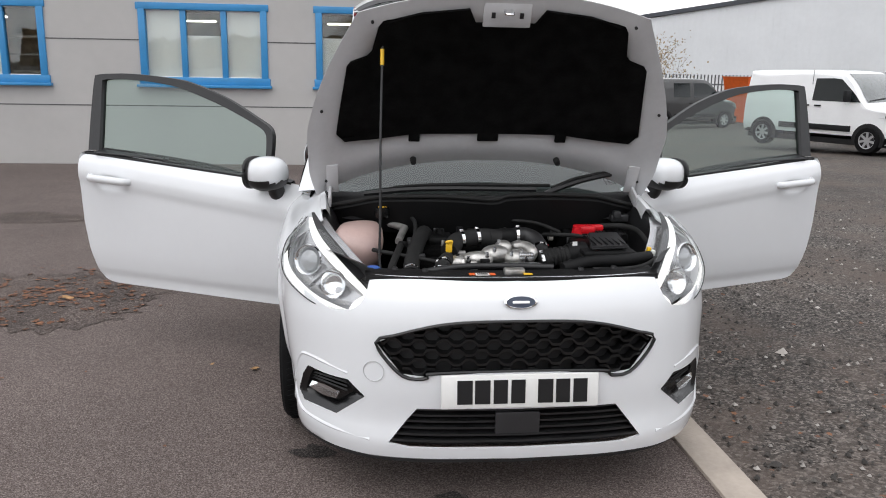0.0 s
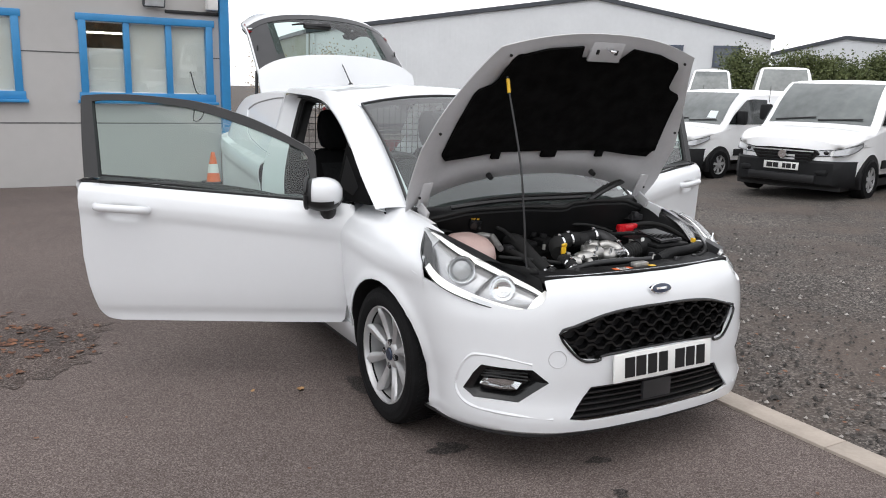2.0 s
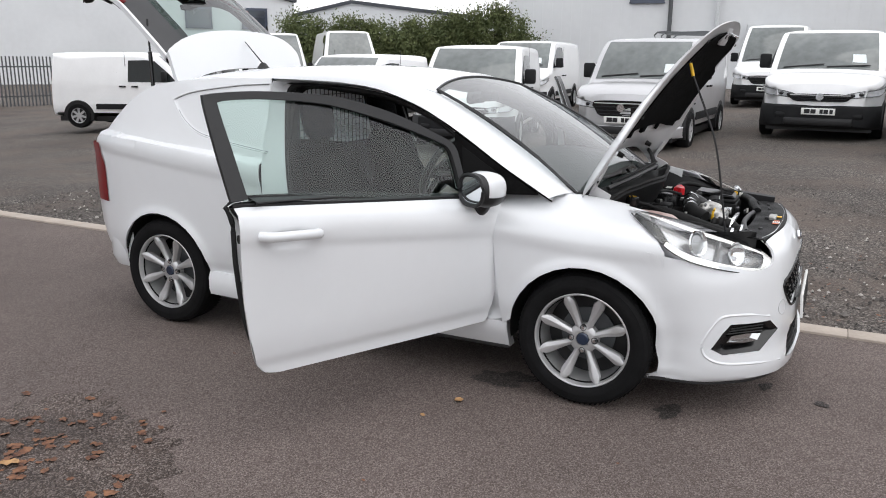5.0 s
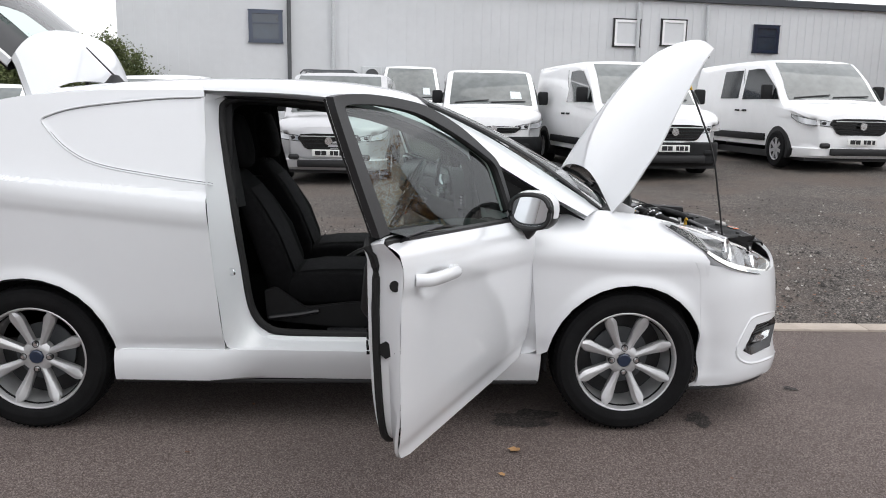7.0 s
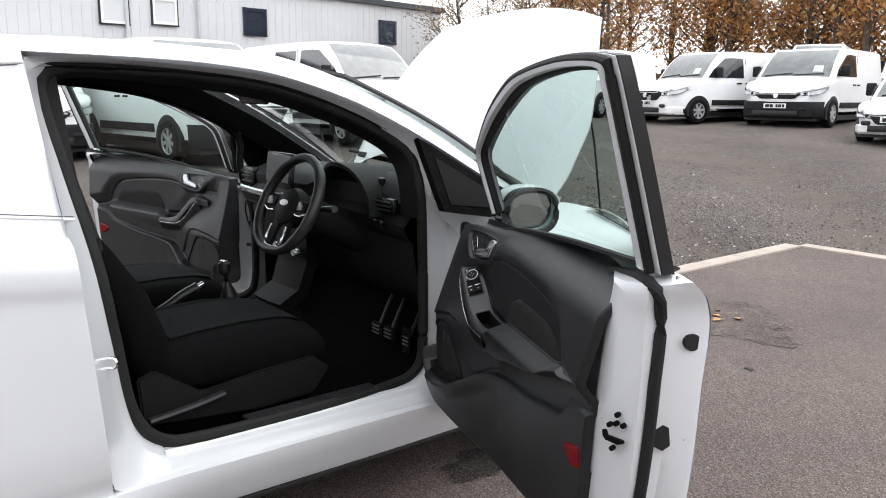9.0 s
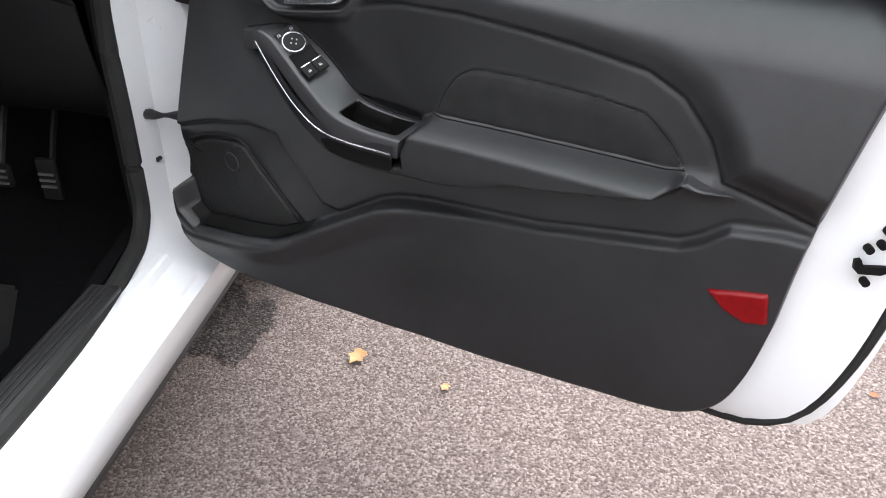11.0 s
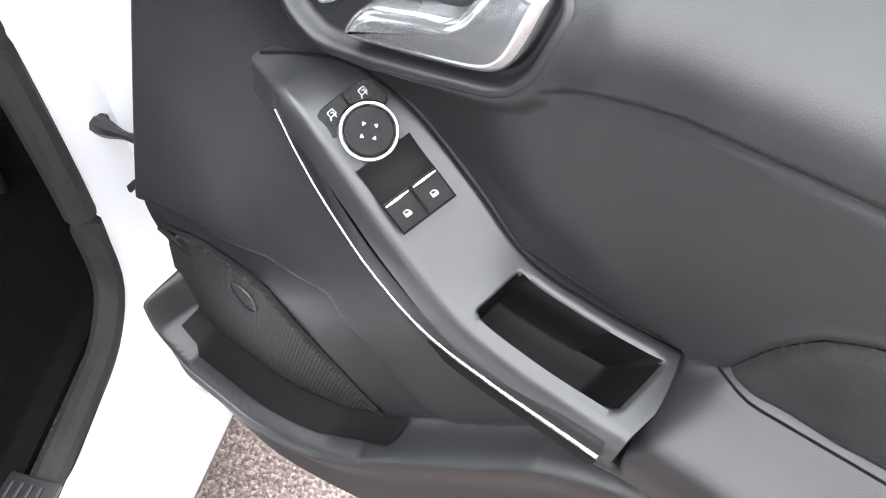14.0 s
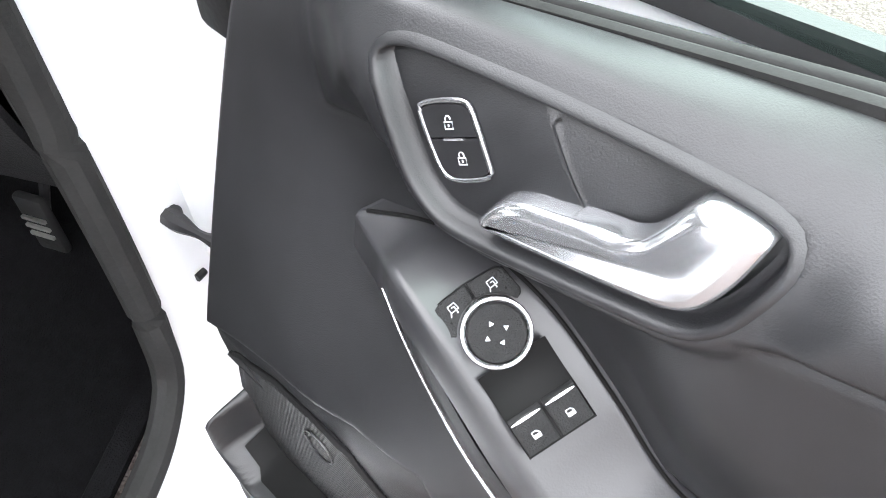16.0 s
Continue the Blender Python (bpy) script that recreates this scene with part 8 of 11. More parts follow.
def cab_fittings():
    bm = B()
    rows = []
    for y, z, w in ((0.78, 0.53, 0.10), (0.95, 0.535, 0.10), (1.05, 0.53, 0.095), (1.12, 0.50, 0.09), (1.35, 0.49, 0.085), (1.55, 0.52, 0.085), (1.62, 0.50, 0.08)):
        rows.append([Vector((w * u, y, z - 0.28 * (abs(u) > 0.99) - 0.012 * u * u)) for u in (-1, -0.95, -0.5, 0, 0.5, 0.95, 1)])
    grid(bm, rows)
    thick(bm, 0.006)
    con = part("centre_console", bm, M["plastic"], car)
    bm = B()
    lathe(bm, [(0.055, 0.0), (0.048, 0.02), (0.040, 0.035), (0.032, 0.055), (0.026, 0.075), (0.016, 0.10), (0.010, 0.115)], Matrix.Translation((0.01, 1.02, 0.53)) @ pose(0, 0, 0, -6, 0, 0), 24)
    gb = part("gear_gaiter", bm, M["leather"], con)
    bm = B()
    tube(bm, [(0.055 * math.cos(a), 1.02 + 0.065 * math.sin(a), 0.538) for a in [2 * math.pi * k / 16 for k in range(16)]], 0.005, 6, 40, True)
    part("gaiter_ring", bm, M["satin"], gb)
    bm = B()
    cyl(bm, (0.01, 1.03, 0.62), (0.005, 1.04, 0.685), 0.008, 0.008)
    gl = part("gear_lever", bm, M["chrome"], con)
    bm = B()
    lathe(bm, [(0.010, -0.030), (0.020, -0.022), (0.024, 0.0), (0.022, 0.016), (0.014, 0.024), (0.0, 0.026)], Matrix.Translation((0.005, 1.042, 0.70)), 20)
    part("gear_knob", bm, M["leather"], gl)
    bm = B()
    lathe(bm, [(0.0, 0.0035), (0.013, 0.002), (0.014, -0.001)], Matrix.Translation((0.005, 1.044, 0.725)), 20)
    part("knob_cap", bm, M["satin"], gl)
    bm = B()
    tube(bm, [(0.02, 1.38, 0.53), (0.015, 1.27, 0.578), (0.01, 1.20, 0.618), (0.01, 1.145, 0.640)], lambda t: 0.013 + 0.006 * t, 10, 20)
    hb = part("handbrake", bm, M["leather"], con, "black handbrake with bright button")
    bm = B()
    cyl(bm, (0.01, 1.15, 0.638), (0.01, 1.122, 0.650), 0.010, 0.009, 14)
    part("handbrake_button", bm, M["chrome"], hb)
    for x, w in ((-0.235, 0.06), (-0.355, 0.045), (-0.15, 0.06)):
        bm = B()
        box(bm, (x, 0.47, 0.40), (w, 0.014, 0.055 if w > 0.05 else 0.10), 0.005, None)
        pd = part("pedal", bm, M["rubber"], car)
        bm = B()
        tube(bm, [(x, 0.458, 0.41), (x, 0.40, 0.52), (x, 0.33, 0.62)], 0.007, 6, 10)
        part("pedal_arm", bm, M["trim"], pd)
        bm = B()
        for k in (-1, 0, 1):
            box(bm, (x, 0.479, 0.40 + k * 0.015), (w * 0.8, 0.004, 0.005))
        part("pedal_ribs", bm, M["steel"], pd)


cab_shell()
dashboard()
steering_wheel()
seat(-1)
seat(1)
cab_fittings()

# ---------------------------------------------------------------- engine bay
def hose(name, pts, r, material, parent, label="", ribs=0, n=40, seg=12):
    bm = B()
    if ribs:
        tube(bm, pts, lambda t: r * (1 + 0.10 * math.sin(2 * math.pi * ribs * t)), seg, ribs * 8)
    else:
        tube(bm, pts, r, seg, n)
    return part(name, bm, material, parent, label, 50)


def clamp(c, d, r, parent):
    c, d = Vector(c), Vector(d).normalized()
    bm = B()
    cyl(bm, c - d * 0.006, c + d * 0.006, r + 0.002, r + 0.002, 20)
    side = d.cross(Vector((0, 0, 1)))
    side = side.normalized() if side.length > 0.1 else Vector((1, 0, 0))
    box(bm, c + side.cross(d) * r, (0.014, 0.014, 0.012), 0.002)
    part("hose_clamp", bm, M["chrome"], parent)


def engine_bay():
    # tub: inner wings, front wall and firewall
    for s in (-1, 1):
        bm = B()
        rows = []
        for i in range(14):
            y = -0.66 + 0.80 * i / 13
            zt = wing_top(max(-0.55, y)) - 0.022
            wo = 0.665 if y > -0.4 else 0.665 - 0.55 * (-0.4 - y)
            rows.append([Vector((s * wo, y, zt)), Vector((s * (wo - 0.025), y, zt - 0.006)), Vector((s * (wo - 0.045), y, zt - 0.04)), Vector((s * (wo - 0.075), y, zt - 0.14)), Vector((s * (wo - 0.10), y, 0.42)), Vector((s * 0.40, y, 0.30))])
        grid(bm, rows)
        part("inner_wing", bm, M["trim"], car)
    bm = B()
    grid(bm, [[Vector((x, y, z)) for x in (-0.66, -0.3, 0, 0.3, 0.66)] for y, z in ((-0.62, 0.30), (-0.1, 0.28), (0.04, 0.36), (0.07, 0.60), (0.06, 0.80), (0.02, 0.90))])
    grid(bm, [[Vector((x, y, z)) for x in (-0.5, 0, 0.5)] for y, z in ((-0.60, 0.30), (-0.64, 0.70))])
    fw = part("bay_firewall", bm, M["felt"], car)
    # slam panel with its rubbers and stickers
    bm = B()
    rows = []
    for i in range(31):
        u = -1 + 2 * i / 30
        x = u * 0.50
        f = -0.755 + 0.055 * u * u
        rows.append([Vector((x, f, 0.7710)), Vector((x, f + 0.006, 0.7880)), Vector((x, f + 0.05, 0.7920)), Vector((x, f + 0.10, 0.7880 + 0.008 * math.cos(u * 18))), Vector((x, f + 0.15, 0.7810)), Vector((x, f + 0.165, 0.7510)), Vector((x, f + 0.16, 0.68))])
    grid(bm, rows)
    thick(bm, 0.006)
    sl = part("slam_panel", bm, M["plastic"], car, "black slam panel with warning stickers")
    for x, y, w, d, m in ((-0.147, -0.712, 0.020, 0.026, "orange"), (-0.112, -0.713, 0.046, 0.030, "sign"), (-0.078, -0.713, 0.018, 0.026, "orange"), (0.042, -0.716, 0.030, 0.022, "yellow")):
        bm = B()
        box(bm, (x, y, 0.7955), (w, d, 0.0016))
        part("warning_sticker", bm, M[m], sl)
    for k in range(3):
        bm = B()
        box(bm, (-0.112, -0.721 + 0.008 * k, 0.7968), (0.036, 0.003, 0.001))
        part("sticker_bar", bm, M["ink"], sl)
    for x, y in ((-0.30, -0.66), (-0.02, -0.665), (0.24, -0.655), (0.36, -0.64), (-0.40, -0.63)):
        bm = B()
        lathe(bm, [(0.0, 0.010), (0.009, 0.009), (0.011, 0.0)], Matrix.Translation((x, y, 0.7920)), 12)
        part("panel_clip", bm, M["trim"], sl)
    bm = B()
    box(bm, (0.0, -0.69, 0.7980), (0.07, 0.035, 0.022), 0.005)
    part("bonnet_latch", bm, M["steel"], sl)
    # coolant tank
    bm = B()
    rings = []
    for z, w, d in ((0.70, 0.060, 0.10), (0.715, 0.085, 0.135), (0.79, 0.097, 0.165), (0.832, 0.092, 0.150), (0.858, 0.072, 0.115), (0.868, 0.040, 0.07)):
        rings.append([Vector((-0.525 + w * math.copysign(abs(math.cos(a)) ** 0.7, math.cos(a)) + 0.02 * math.sin(a), -0.20 + d * math.copysign(abs(math.sin(a)) ** 0.7, math.sin(a)), z)) for a in [2 * math.pi * k / 28 for k in range(28)]])
    loft(bm, rings)
    tk = part("coolant_tank", bm, M["cloudypink"], car, "cloudy plastic coolant tank holding red fluid", 60)
    bm = B()
    rings = []
    for z, w, d in ((0.695, 0.058, 0.103), (0.715, 0.0815, 0.1365), (0.775, 0.0925, 0.1555)):
        rings.append([Vector((-0.525 + w * math.copysign(abs(math.cos(a)) ** 0.7, math.cos(a)) + 0.02 * math.sin(a), -0.20 + d * math.copysign(abs(math.sin(a)) ** 0.7, math.sin(a)), z)) for a in [2 * math.pi * k / 28 for k in range(28)]])
    grid(bm, rings, True)
    part("coolant_level", bm, M["coolant"], tk, "red coolant showing through", 60)
    bm = B()
    lathe(bm, [(0.0, 0.030), (0.026, 0.030), (0.030, 0.026), (0.031, 0.0), (0.024, -0.012)], Matrix.Translation((-0.43, -0.10, 0.885)), 20)
    part("tank_cap", bm, M["black"], tk)
    bm = B()
    for k in range(5):
        a = 2 * math.pi * k / 5
        box(bm, (-0.43 + 0.014 * math.cos(a), -0.10 + 0.014 * math.sin(a), 0.9165), (0.008, 0.006, 0.001))
    part("cap_marks", bm, M["yellow"], tk)
    hose("tank_hose", [(-0.47, -0.36, 0.80), (-0.43, -0.40, 0.80), (-0.33, -0.44, 0.79), (-0.22, -0.47, 0.775)], 0.008, M["rubber"], tk)
    # washer filler
    bm = B()
    lathe(bm, [(0.022, -0.10), (0.024, -0.03), (0.026, 0.0)], Matrix.Translation((-0.475, -0.555, 0.765)), 18)
    wf = part("washer_neck", bm, M["cloudy"], car)
    bm = B()
    lathe(bm, [(0.0, 0.016), (0.022, 0.016), (0.029, 0.010), (0.030, 0.0), (0.026, -0.004)], Matrix.Translation((-0.475, -0.555, 0.768)), 20)
    part("washer_cap", bm, M["blue"], wf)
    # engine block
    bm = B()
    box(bm, (-0.05, -0.20, 0.60), (0.58, 0.34, 0.30), 0.03)
    box(bm, (-0.05, -0.16, 0.755), (0.46, 0.22, 0.05), 0.015)
    en = part("engine", bm, M["felt"], car, "black engine with bare cast metal turbo housing")
    bm = B()
    for i in range(3):
        box(bm, (-0.20 + 0.13 * i, -0.14, 0.795), (0.10, 0.11, 0.035), 0.012)
        cyl(bm, (-0.20 + 0.13 * i, -0.12, 0.80), (-0.20 + 0.13 * i, -0.12, 0.83), 0.018, 0.016, 14)
    part("coil_cover", bm, M["plastic"], en)
    for i in range(3):
        bm = B()
        box(bm, (-0.20 + 0.13 * i, -0.085, 0.815), (0.045, 0.025, 0.028), 0.005)
        part("coil_plug", bm, M["pod"], en)
    # silver housings
    bm = B()
    for c, sz in (((-0.16, -0.46, 0.775), (0.035, 0.04, 0.028)), ((-0.09, -0.45, 0.785), (0.06, 0.035, 0.028)), ((-0.02, -0.42, 0.795), (0.055, 0.045, 0.035)), ((0.05, -0.44, 0.785), (0.045, 0.04, 0.032)), ((0.02, -0.36, 0.805), (0.035, 0.035, 0.030)), ((0.09, -0.40, 0.775), (0.032, 0.035, 0.028))):
        ball(bm, c, sz, 3)
    for a, b, r in (((-0.12, -0.50, 0.765), (-0.10, -0.505, 0.765), 0.03), ((0.05, -0.35, 0.79), (0.09, -0.30, 0.80), 0.026), ((-0.19, -0.47, 0.77), (-0.14, -0.48, 0.775), 0.022)):
        cyl(bm, a, b, r, r, 18)
    tb = part("turbo_housing", bm, M["steel"], en, "bare cast aluminium housing", 40)
    for x, y, z in ((-0.13, -0.49, 0.80), (-0.06, -0.475, 0.81), (0.03, -0.475, 0.815), (0.075, -0.435, 0.81), (-0.03, -0.455, 0.825), (0.0, -0.37, 0.835)):
        bm = B()
        cyl(bm, (x, y, z - 0.012), (x, y - 0.004, z + 0.004), 0.0075, 0.0065, 6)
        part("bolt", bm, M["satin"], tb)
    bm = B()
    box(bm, (0.0, -0.515, 0.778), (0.26, 0.02, 0.012), 0.004)
    box(bm, (0.085, -0.47, 0.80), (0.055, 0.035, 0.022), 0.004)
    part("heat_shield", bm, M["satin"], en)
    # charge pipe with clamps and elbow
    hose("charge_pipe", [(-0.19, -0.40, 0.80), (-0.15, -0.33, 0.825), (-0.06, -0.305, 0.835), (0.02, -0.31, 0.83)], 0.034, M["rubber"], en)
    for c in ((-0.135, -0.322, 0.828), (-0.075, -0.307, 0.834)):
        clamp(c, (1, 0.2, 0.05), 0.036, en)
    hose("charge_duct", [(-0.03, -0.31, 0.835), (0.04, -0.30, 0.838), (0.075, -0.285, 0.835)], 0.030, M["plastic"], en)
    hose("intake_elbow", [(0.07, -0.285, 0.835), (0.12, -0.28, 0.835), (0.155, -0.31, 0.82), (0.165, -0.36, 0.79), (0.16, -0.40, 0.765)], 0.032, M["trim"], en)
    clamp((0.085, -0.285, 0.836), (1, 0, 0), 0.036, en)
    clamp((0.165, -0.35, 0.795), (0, -1, -0.6), 0.034, en)
    hose("cast_elbow", [(0.10, -0.43, 0.77), (0.12, -0.42, 0.80), (0.10, -0.38, 0.815), (0.07, -0.36, 0.81)], 0.020, M["steel"], en)
    hose("corrugated_intake", [(0.14, -0.42, 0.765), (0.20, -0.40, 0.775), (0.27, -0.385, 0.78)], 0.036, M["rubber"], en, "", 7)
    clamp((0.15, -0.418, 0.765), (1, 0.2, 0), 0.037, en)
    # large radiator hoses
    hose("radiator_hose", [(-0.25, -0.10, 0.80), (-0.27, -0.18, 0.825), (-0.30, -0.30, 0.81), (-0.33, -0.45, 0.775), (-0.34, -0.56, 0.755)], 0.030, M["rubber"], en)
    clamp((-0.34, -0.54, 0.757), (0, -1, -0.2), 0.031, en)
    hose("throttle_hose", [(-0.20, -0.44, 0.78), (-0.215, -0.50, 0.785), (-0.24, -0.56, 0.765), (-0.26, -0.60, 0.74)], 0.026, M["rubber"], en, "", 6)
    clamp((-0.225, -0.52, 0.780), (0.2, -1, -0.3), 0.028, en)
    clamp((-0.245, -0.565, 0.762), (0.2, -1, -0.4), 0.028, en)
    # dipstick
    bm = B()
    tube(bm, [(-0.195, -0.43, 0.80), (-0.195, -0.435, 0.835), (-0.205, -0.44, 0.845), (-0.185, -0.44, 0.848), (-0.19, -0.435, 0.83)], 0.005, 6, 30)
    box(bm, (-0.195, -0.436, 0.822), (0.024, 0.008, 0.030), 0.003)
    part("dipstick", bm, M["yellow"], en, "yellow dipstick loop")
    # alternator corner and alloy brackets on the driver's side
    bm = B()
    cyl(bm, (-0.42, -0.02, 0.84), (-0.34, -0.10, 0.83), 0.014, 0.014, 14)
    cyl(bm, (-0.34, -0.10, 0.83), (-0.37, -0.22, 0.80), 0.016, 0.014, 14)
    box(bm, (-0.47, 0.02, 0.86), (0.05, 0.03, 0.025), 0.005)
    part("coolant_rail", bm, M["alloydull"], en)
    bm = B()
    box(bm, (-0.27, -0.01, 0.845), (0.07, 0.05, 0.035), 0.008)
    for k in range(4):
        box(bm, (-0.296 + 0.018 * k, -0.037, 0.845), (0.006, 0.006, 0.035))
    part("engine_mount", bm, M["alloydull"], en)
    bm = B()
    bm.free()
    for c, d in (((-0.13, -0.03, 0.845), (0.05, 0.04, 0.03)), ((-0.31, -0.21, 0.79), (0.05, 0.06, 0.04)), ((0.08, 0.0, 0.85), (0.03, 0.03, 0.02))):
        bm = B()
        box(bm, c, d, 0.005)
        part("sensor", bm, M["pod"], en)
    # air box and its lid
    bm = B()
    box(bm, (0.40, -0.36, 0.74), (0.22, 0.26, 0.12), 0.02)
    box(bm, (0.40, -0.36, 0.805), (0.20, 0.24, 0.02), 0.008)
    cyl(bm, (0.26, -0.385, 0.78), (0.33, -0.375, 0.785), 0.042, 0.048, 20)
    ab = part("air_box", bm, M["plastic"], car, "black air filter box")
    bm = B()
    poly(bm, [(0.325, -0.475, 0.818), (0.475, -0.465, 0.822), (0.49, -0.27, 0.835), (0.37, -0.265, 0.832)], (0, 0, 0.012))
    bmesh.ops.bevel(bm, geom=list(bm.edges), offset=0.006, segments=2, affect="EDGES")
    part("air_box_lid", bm, M["pod"], ab)
    for k in range(6):
        bm = B()
        box(bm, (0.35 + 0.022 * k, -0.37, 0.838), (0.004, 0.17, 0.004))
        part("lid_rib", bm, M["plastic"], ab)
    bm = B()
    box(bm, (0.285, -0.40, 0.825), (0.018, 0.004, 0.022))
    part("air_box_sticker", bm, M["sign"], ab)
    # battery with red terminal cover
    bm = B()
    box(bm, (0.44, -0.08, 0.73), (0.26, 0.20, 0.18), 0.012)
    bt = part("battery", bm, M["black"], car, "black battery under a red terminal cover")
    bm = B()
    box(bm, (0.385, -0.17, 0.838), (0.085, 0.05, 0.035), 0.012)
    cyl(bm, (0.35, -0.185, 0.82), (0.35, -0.19, 0.855), 0.022, 0.018, 16)
    box(bm, (0.44, -0.16, 0.842), (0.05, 0.03, 0.026), 0.008)
    part("terminal_cover", bm, M["red"], bt, "red plastic terminal cover")
    bm = B()
    box(bm, (0.47, -0.10, 0.832), (0.05, 0.03, 0.003))
    part("battery_label", bm, M["sign"], bt)
    bm = B()
    box(bm, (0.57, -0.03, 0.86), (0.075, 0.05, 0.03), 0.004)
    box(bm, (0.555, -0.05, 0.875), (0.03, 0.03, 0.03), 0.003)
    part("fuse_box", bm, M["pod"], bt)
    # cable and pipes
    for pts, r, mm in (([(0.44, -0.15, 0.845), (0.54, -0.17, 0.85), (0.585, -0.24, 0.84), (0.59, -0.40, 0.80)], 0.011, "rubber"),
                       ([(-0.36, -0.26, 0.80), (-0.38, -0.40, 0.80), (-0.41, -0.55, 0.77), (-0.40, -0.62, 0.74)], 0.013, "rubber"),
                       ([(-0.38, -0.02, 0.87), (-0.33, -0.05, 0.875), (-0.30, -0.14, 0.86), (-0.31, -0.28, 0.82)], 0.008, "rubber"),
                       ([(0.56, -0.52, 0.80), (0.50, -0.57, 0.785), (0.42, -0.60, 0.78), (0.30, -0.60, 0.778)], 0.009, "rubber"),
                       ([(0.19, -0.60, 0.785), (0.30, -0.57, 0.80), (0.42, -0.55, 0.80), (0.54, -0.50, 0.80)], 0.022, "plastic"),
                       ([(-0.1, -0.02, 0.86), (0.05, -0.04, 0.875), (0.2, -0.03, 0.87), (0.34, -0.05, 0.86)], 0.010, "rubber"),
                       ([(0.02, -0.06, 0.86), (0.10, -0.12, 0.865), (0.20, -0.14, 0.855), (0.28, -0.20, 0.83)], 0.007, "rubber"),
                       ([(-0.24, -0.06, 0.85), (-0.16, -0.07, 0.86), (-0.04, -0.06, 0.86), (0.04, -0.09, 0.85)], 0.006, "rubber"),
                       ([(-0.30, -0.60, 0.775), (-0.16, -0.575, 0.787), (0.02, -0.575, 0.787), (0.16, -0.585, 0.785)], 0.012, "trim"),
                       ([(0.20, -0.24, 0.83), (0.24, -0.29, 0.84), (0.30, -0.30, 0.84), (0.34, -0.28, 0.83)], 0.008, "rubber")):
        hose("engine_hose", pts, r, M[mm], en)
    rnd = random.Random(5)
    for k in range(26):
        x, y = rnd.uniform(-0.38, 0.32), rnd.uniform(-0.56, -0.02)
        z = 0.772 + 0.06 * (y + 0.56) / 0.5
        bm = B()
        if k % 3 == 0:
            cyl(bm, (x, y, z), (x + rnd.uniform(-0.01, 0.01), y, z + 0.022), 0.008, 0.007, 8)
        else:
            box(bm, (x, y, z), (rnd.uniform(0.015, 0.035), rnd.uniform(0.012, 0.03), rnd.uniform(0.012, 0.03)), 0.003)
        part("engine_fitting", bm, M[rnd.choice(["trim", "plastic", "steel", "alloydull", "pod", "trim"])], en)
    for x, y, z in ((0.555, -0.45, 0.815), (0.56, -0.48, 0.81)):
        bm = B()
        box(bm, (x, y, z), (0.014, 0.022, 0.02), 0.003)
        part("connector", bm, M["yellow" if y > -0.46 else "sign"], car)
    # brake fluid cap and strut tops
    for s in (-1, 1):
        bm = B()
        lathe(bm, [(0.0, 0.02), (0.03, 0.018), (0.045, 0.0), (0.06, -0.006)], Matrix.Translation((s * 0.535, 0.02, 0.86)), 20)
        part("strut_top", bm, M["trim"], car)


engine_bay()

# ---------------------------------------------------------------- doors
HX, HY = 0.80, 0.46


def swing(s, deg):
    """Closed to open, about the door's hinge. s: -1 driver's side, 1 passenger's."""
    h = Matrix.Translation((s * HX, HY, 0))
    k = Matrix.Translation((0.015, 0.05, 0)) if s > 0 else Matrix()
    return k @ h @ pose(0, 0, 0, 0, 0, -s * deg) @ h.inverted()


D_BOT = [(0.462, 0.470), (0.478, 0.352), (0.495, 0.334), (0.80, 0.334), (1.20, 0.336), (1.55, 0.338), (1.612, 0.350), (1.650, 0.392)]
FR_OUT = [(1.700, 1.022), (1.722, 1.20), (1.737, 1.375), (1.725, 1.400), (1.60, 1.409), (1.48, 1.408), (1.30, 1.396), (1.142, 1.374), (0.918, 1.306), (0.714, 1.212), (0.637, 1.165), (0.620, 1.10), (0.612, 0.962)]
FR_IN = [(1.628, 1.026), (1.655, 1.20), (1.680, 1.360), (1.672, 1.374), (1.59, 1.379), (1.48, 1.377), (1.31, 1.362), (1.17, 1.336), (0.930, 1.262), (0.735, 1.186), (0.672, 1.150), (0.655, 1.09), (0.645, 0.978)]


def gx(z):
    """Half-width of the door window's plane at height z."""
    return 0.803 - 0.33 * (z - 0.95)


def sd_poly(Y, Z, pl):
    """Signed distance to a polygon, positive inside (numpy arrays)."""
    d = np.full(Y.shape, 1e9)
    ins = np.zeros(Y.shape, bool)
    n = len(pl)
    for i in range(n):
        (y0, z0), (y1, z1) = pl[i], pl[(i + 1) % n]
        ey, ez = y1 - y0, z1 - z0
        t = np.clip(((Y - y0) * ey + (Z - z0) * ez) / (ey * ey + ez * ez + 1e-12), 0, 1)
        d = np.minimum(d, np.hypot(Y - y0 - t * ey, Z - z0 - t * ez))
        c = ((z0 > Z) != (z1 > Z)) & (Y < (y1 - y0) * (Z - z0) / (z1 - z0 + 1e-12) + y0)
        ins ^= c
    return np.where(ins, d, -d)


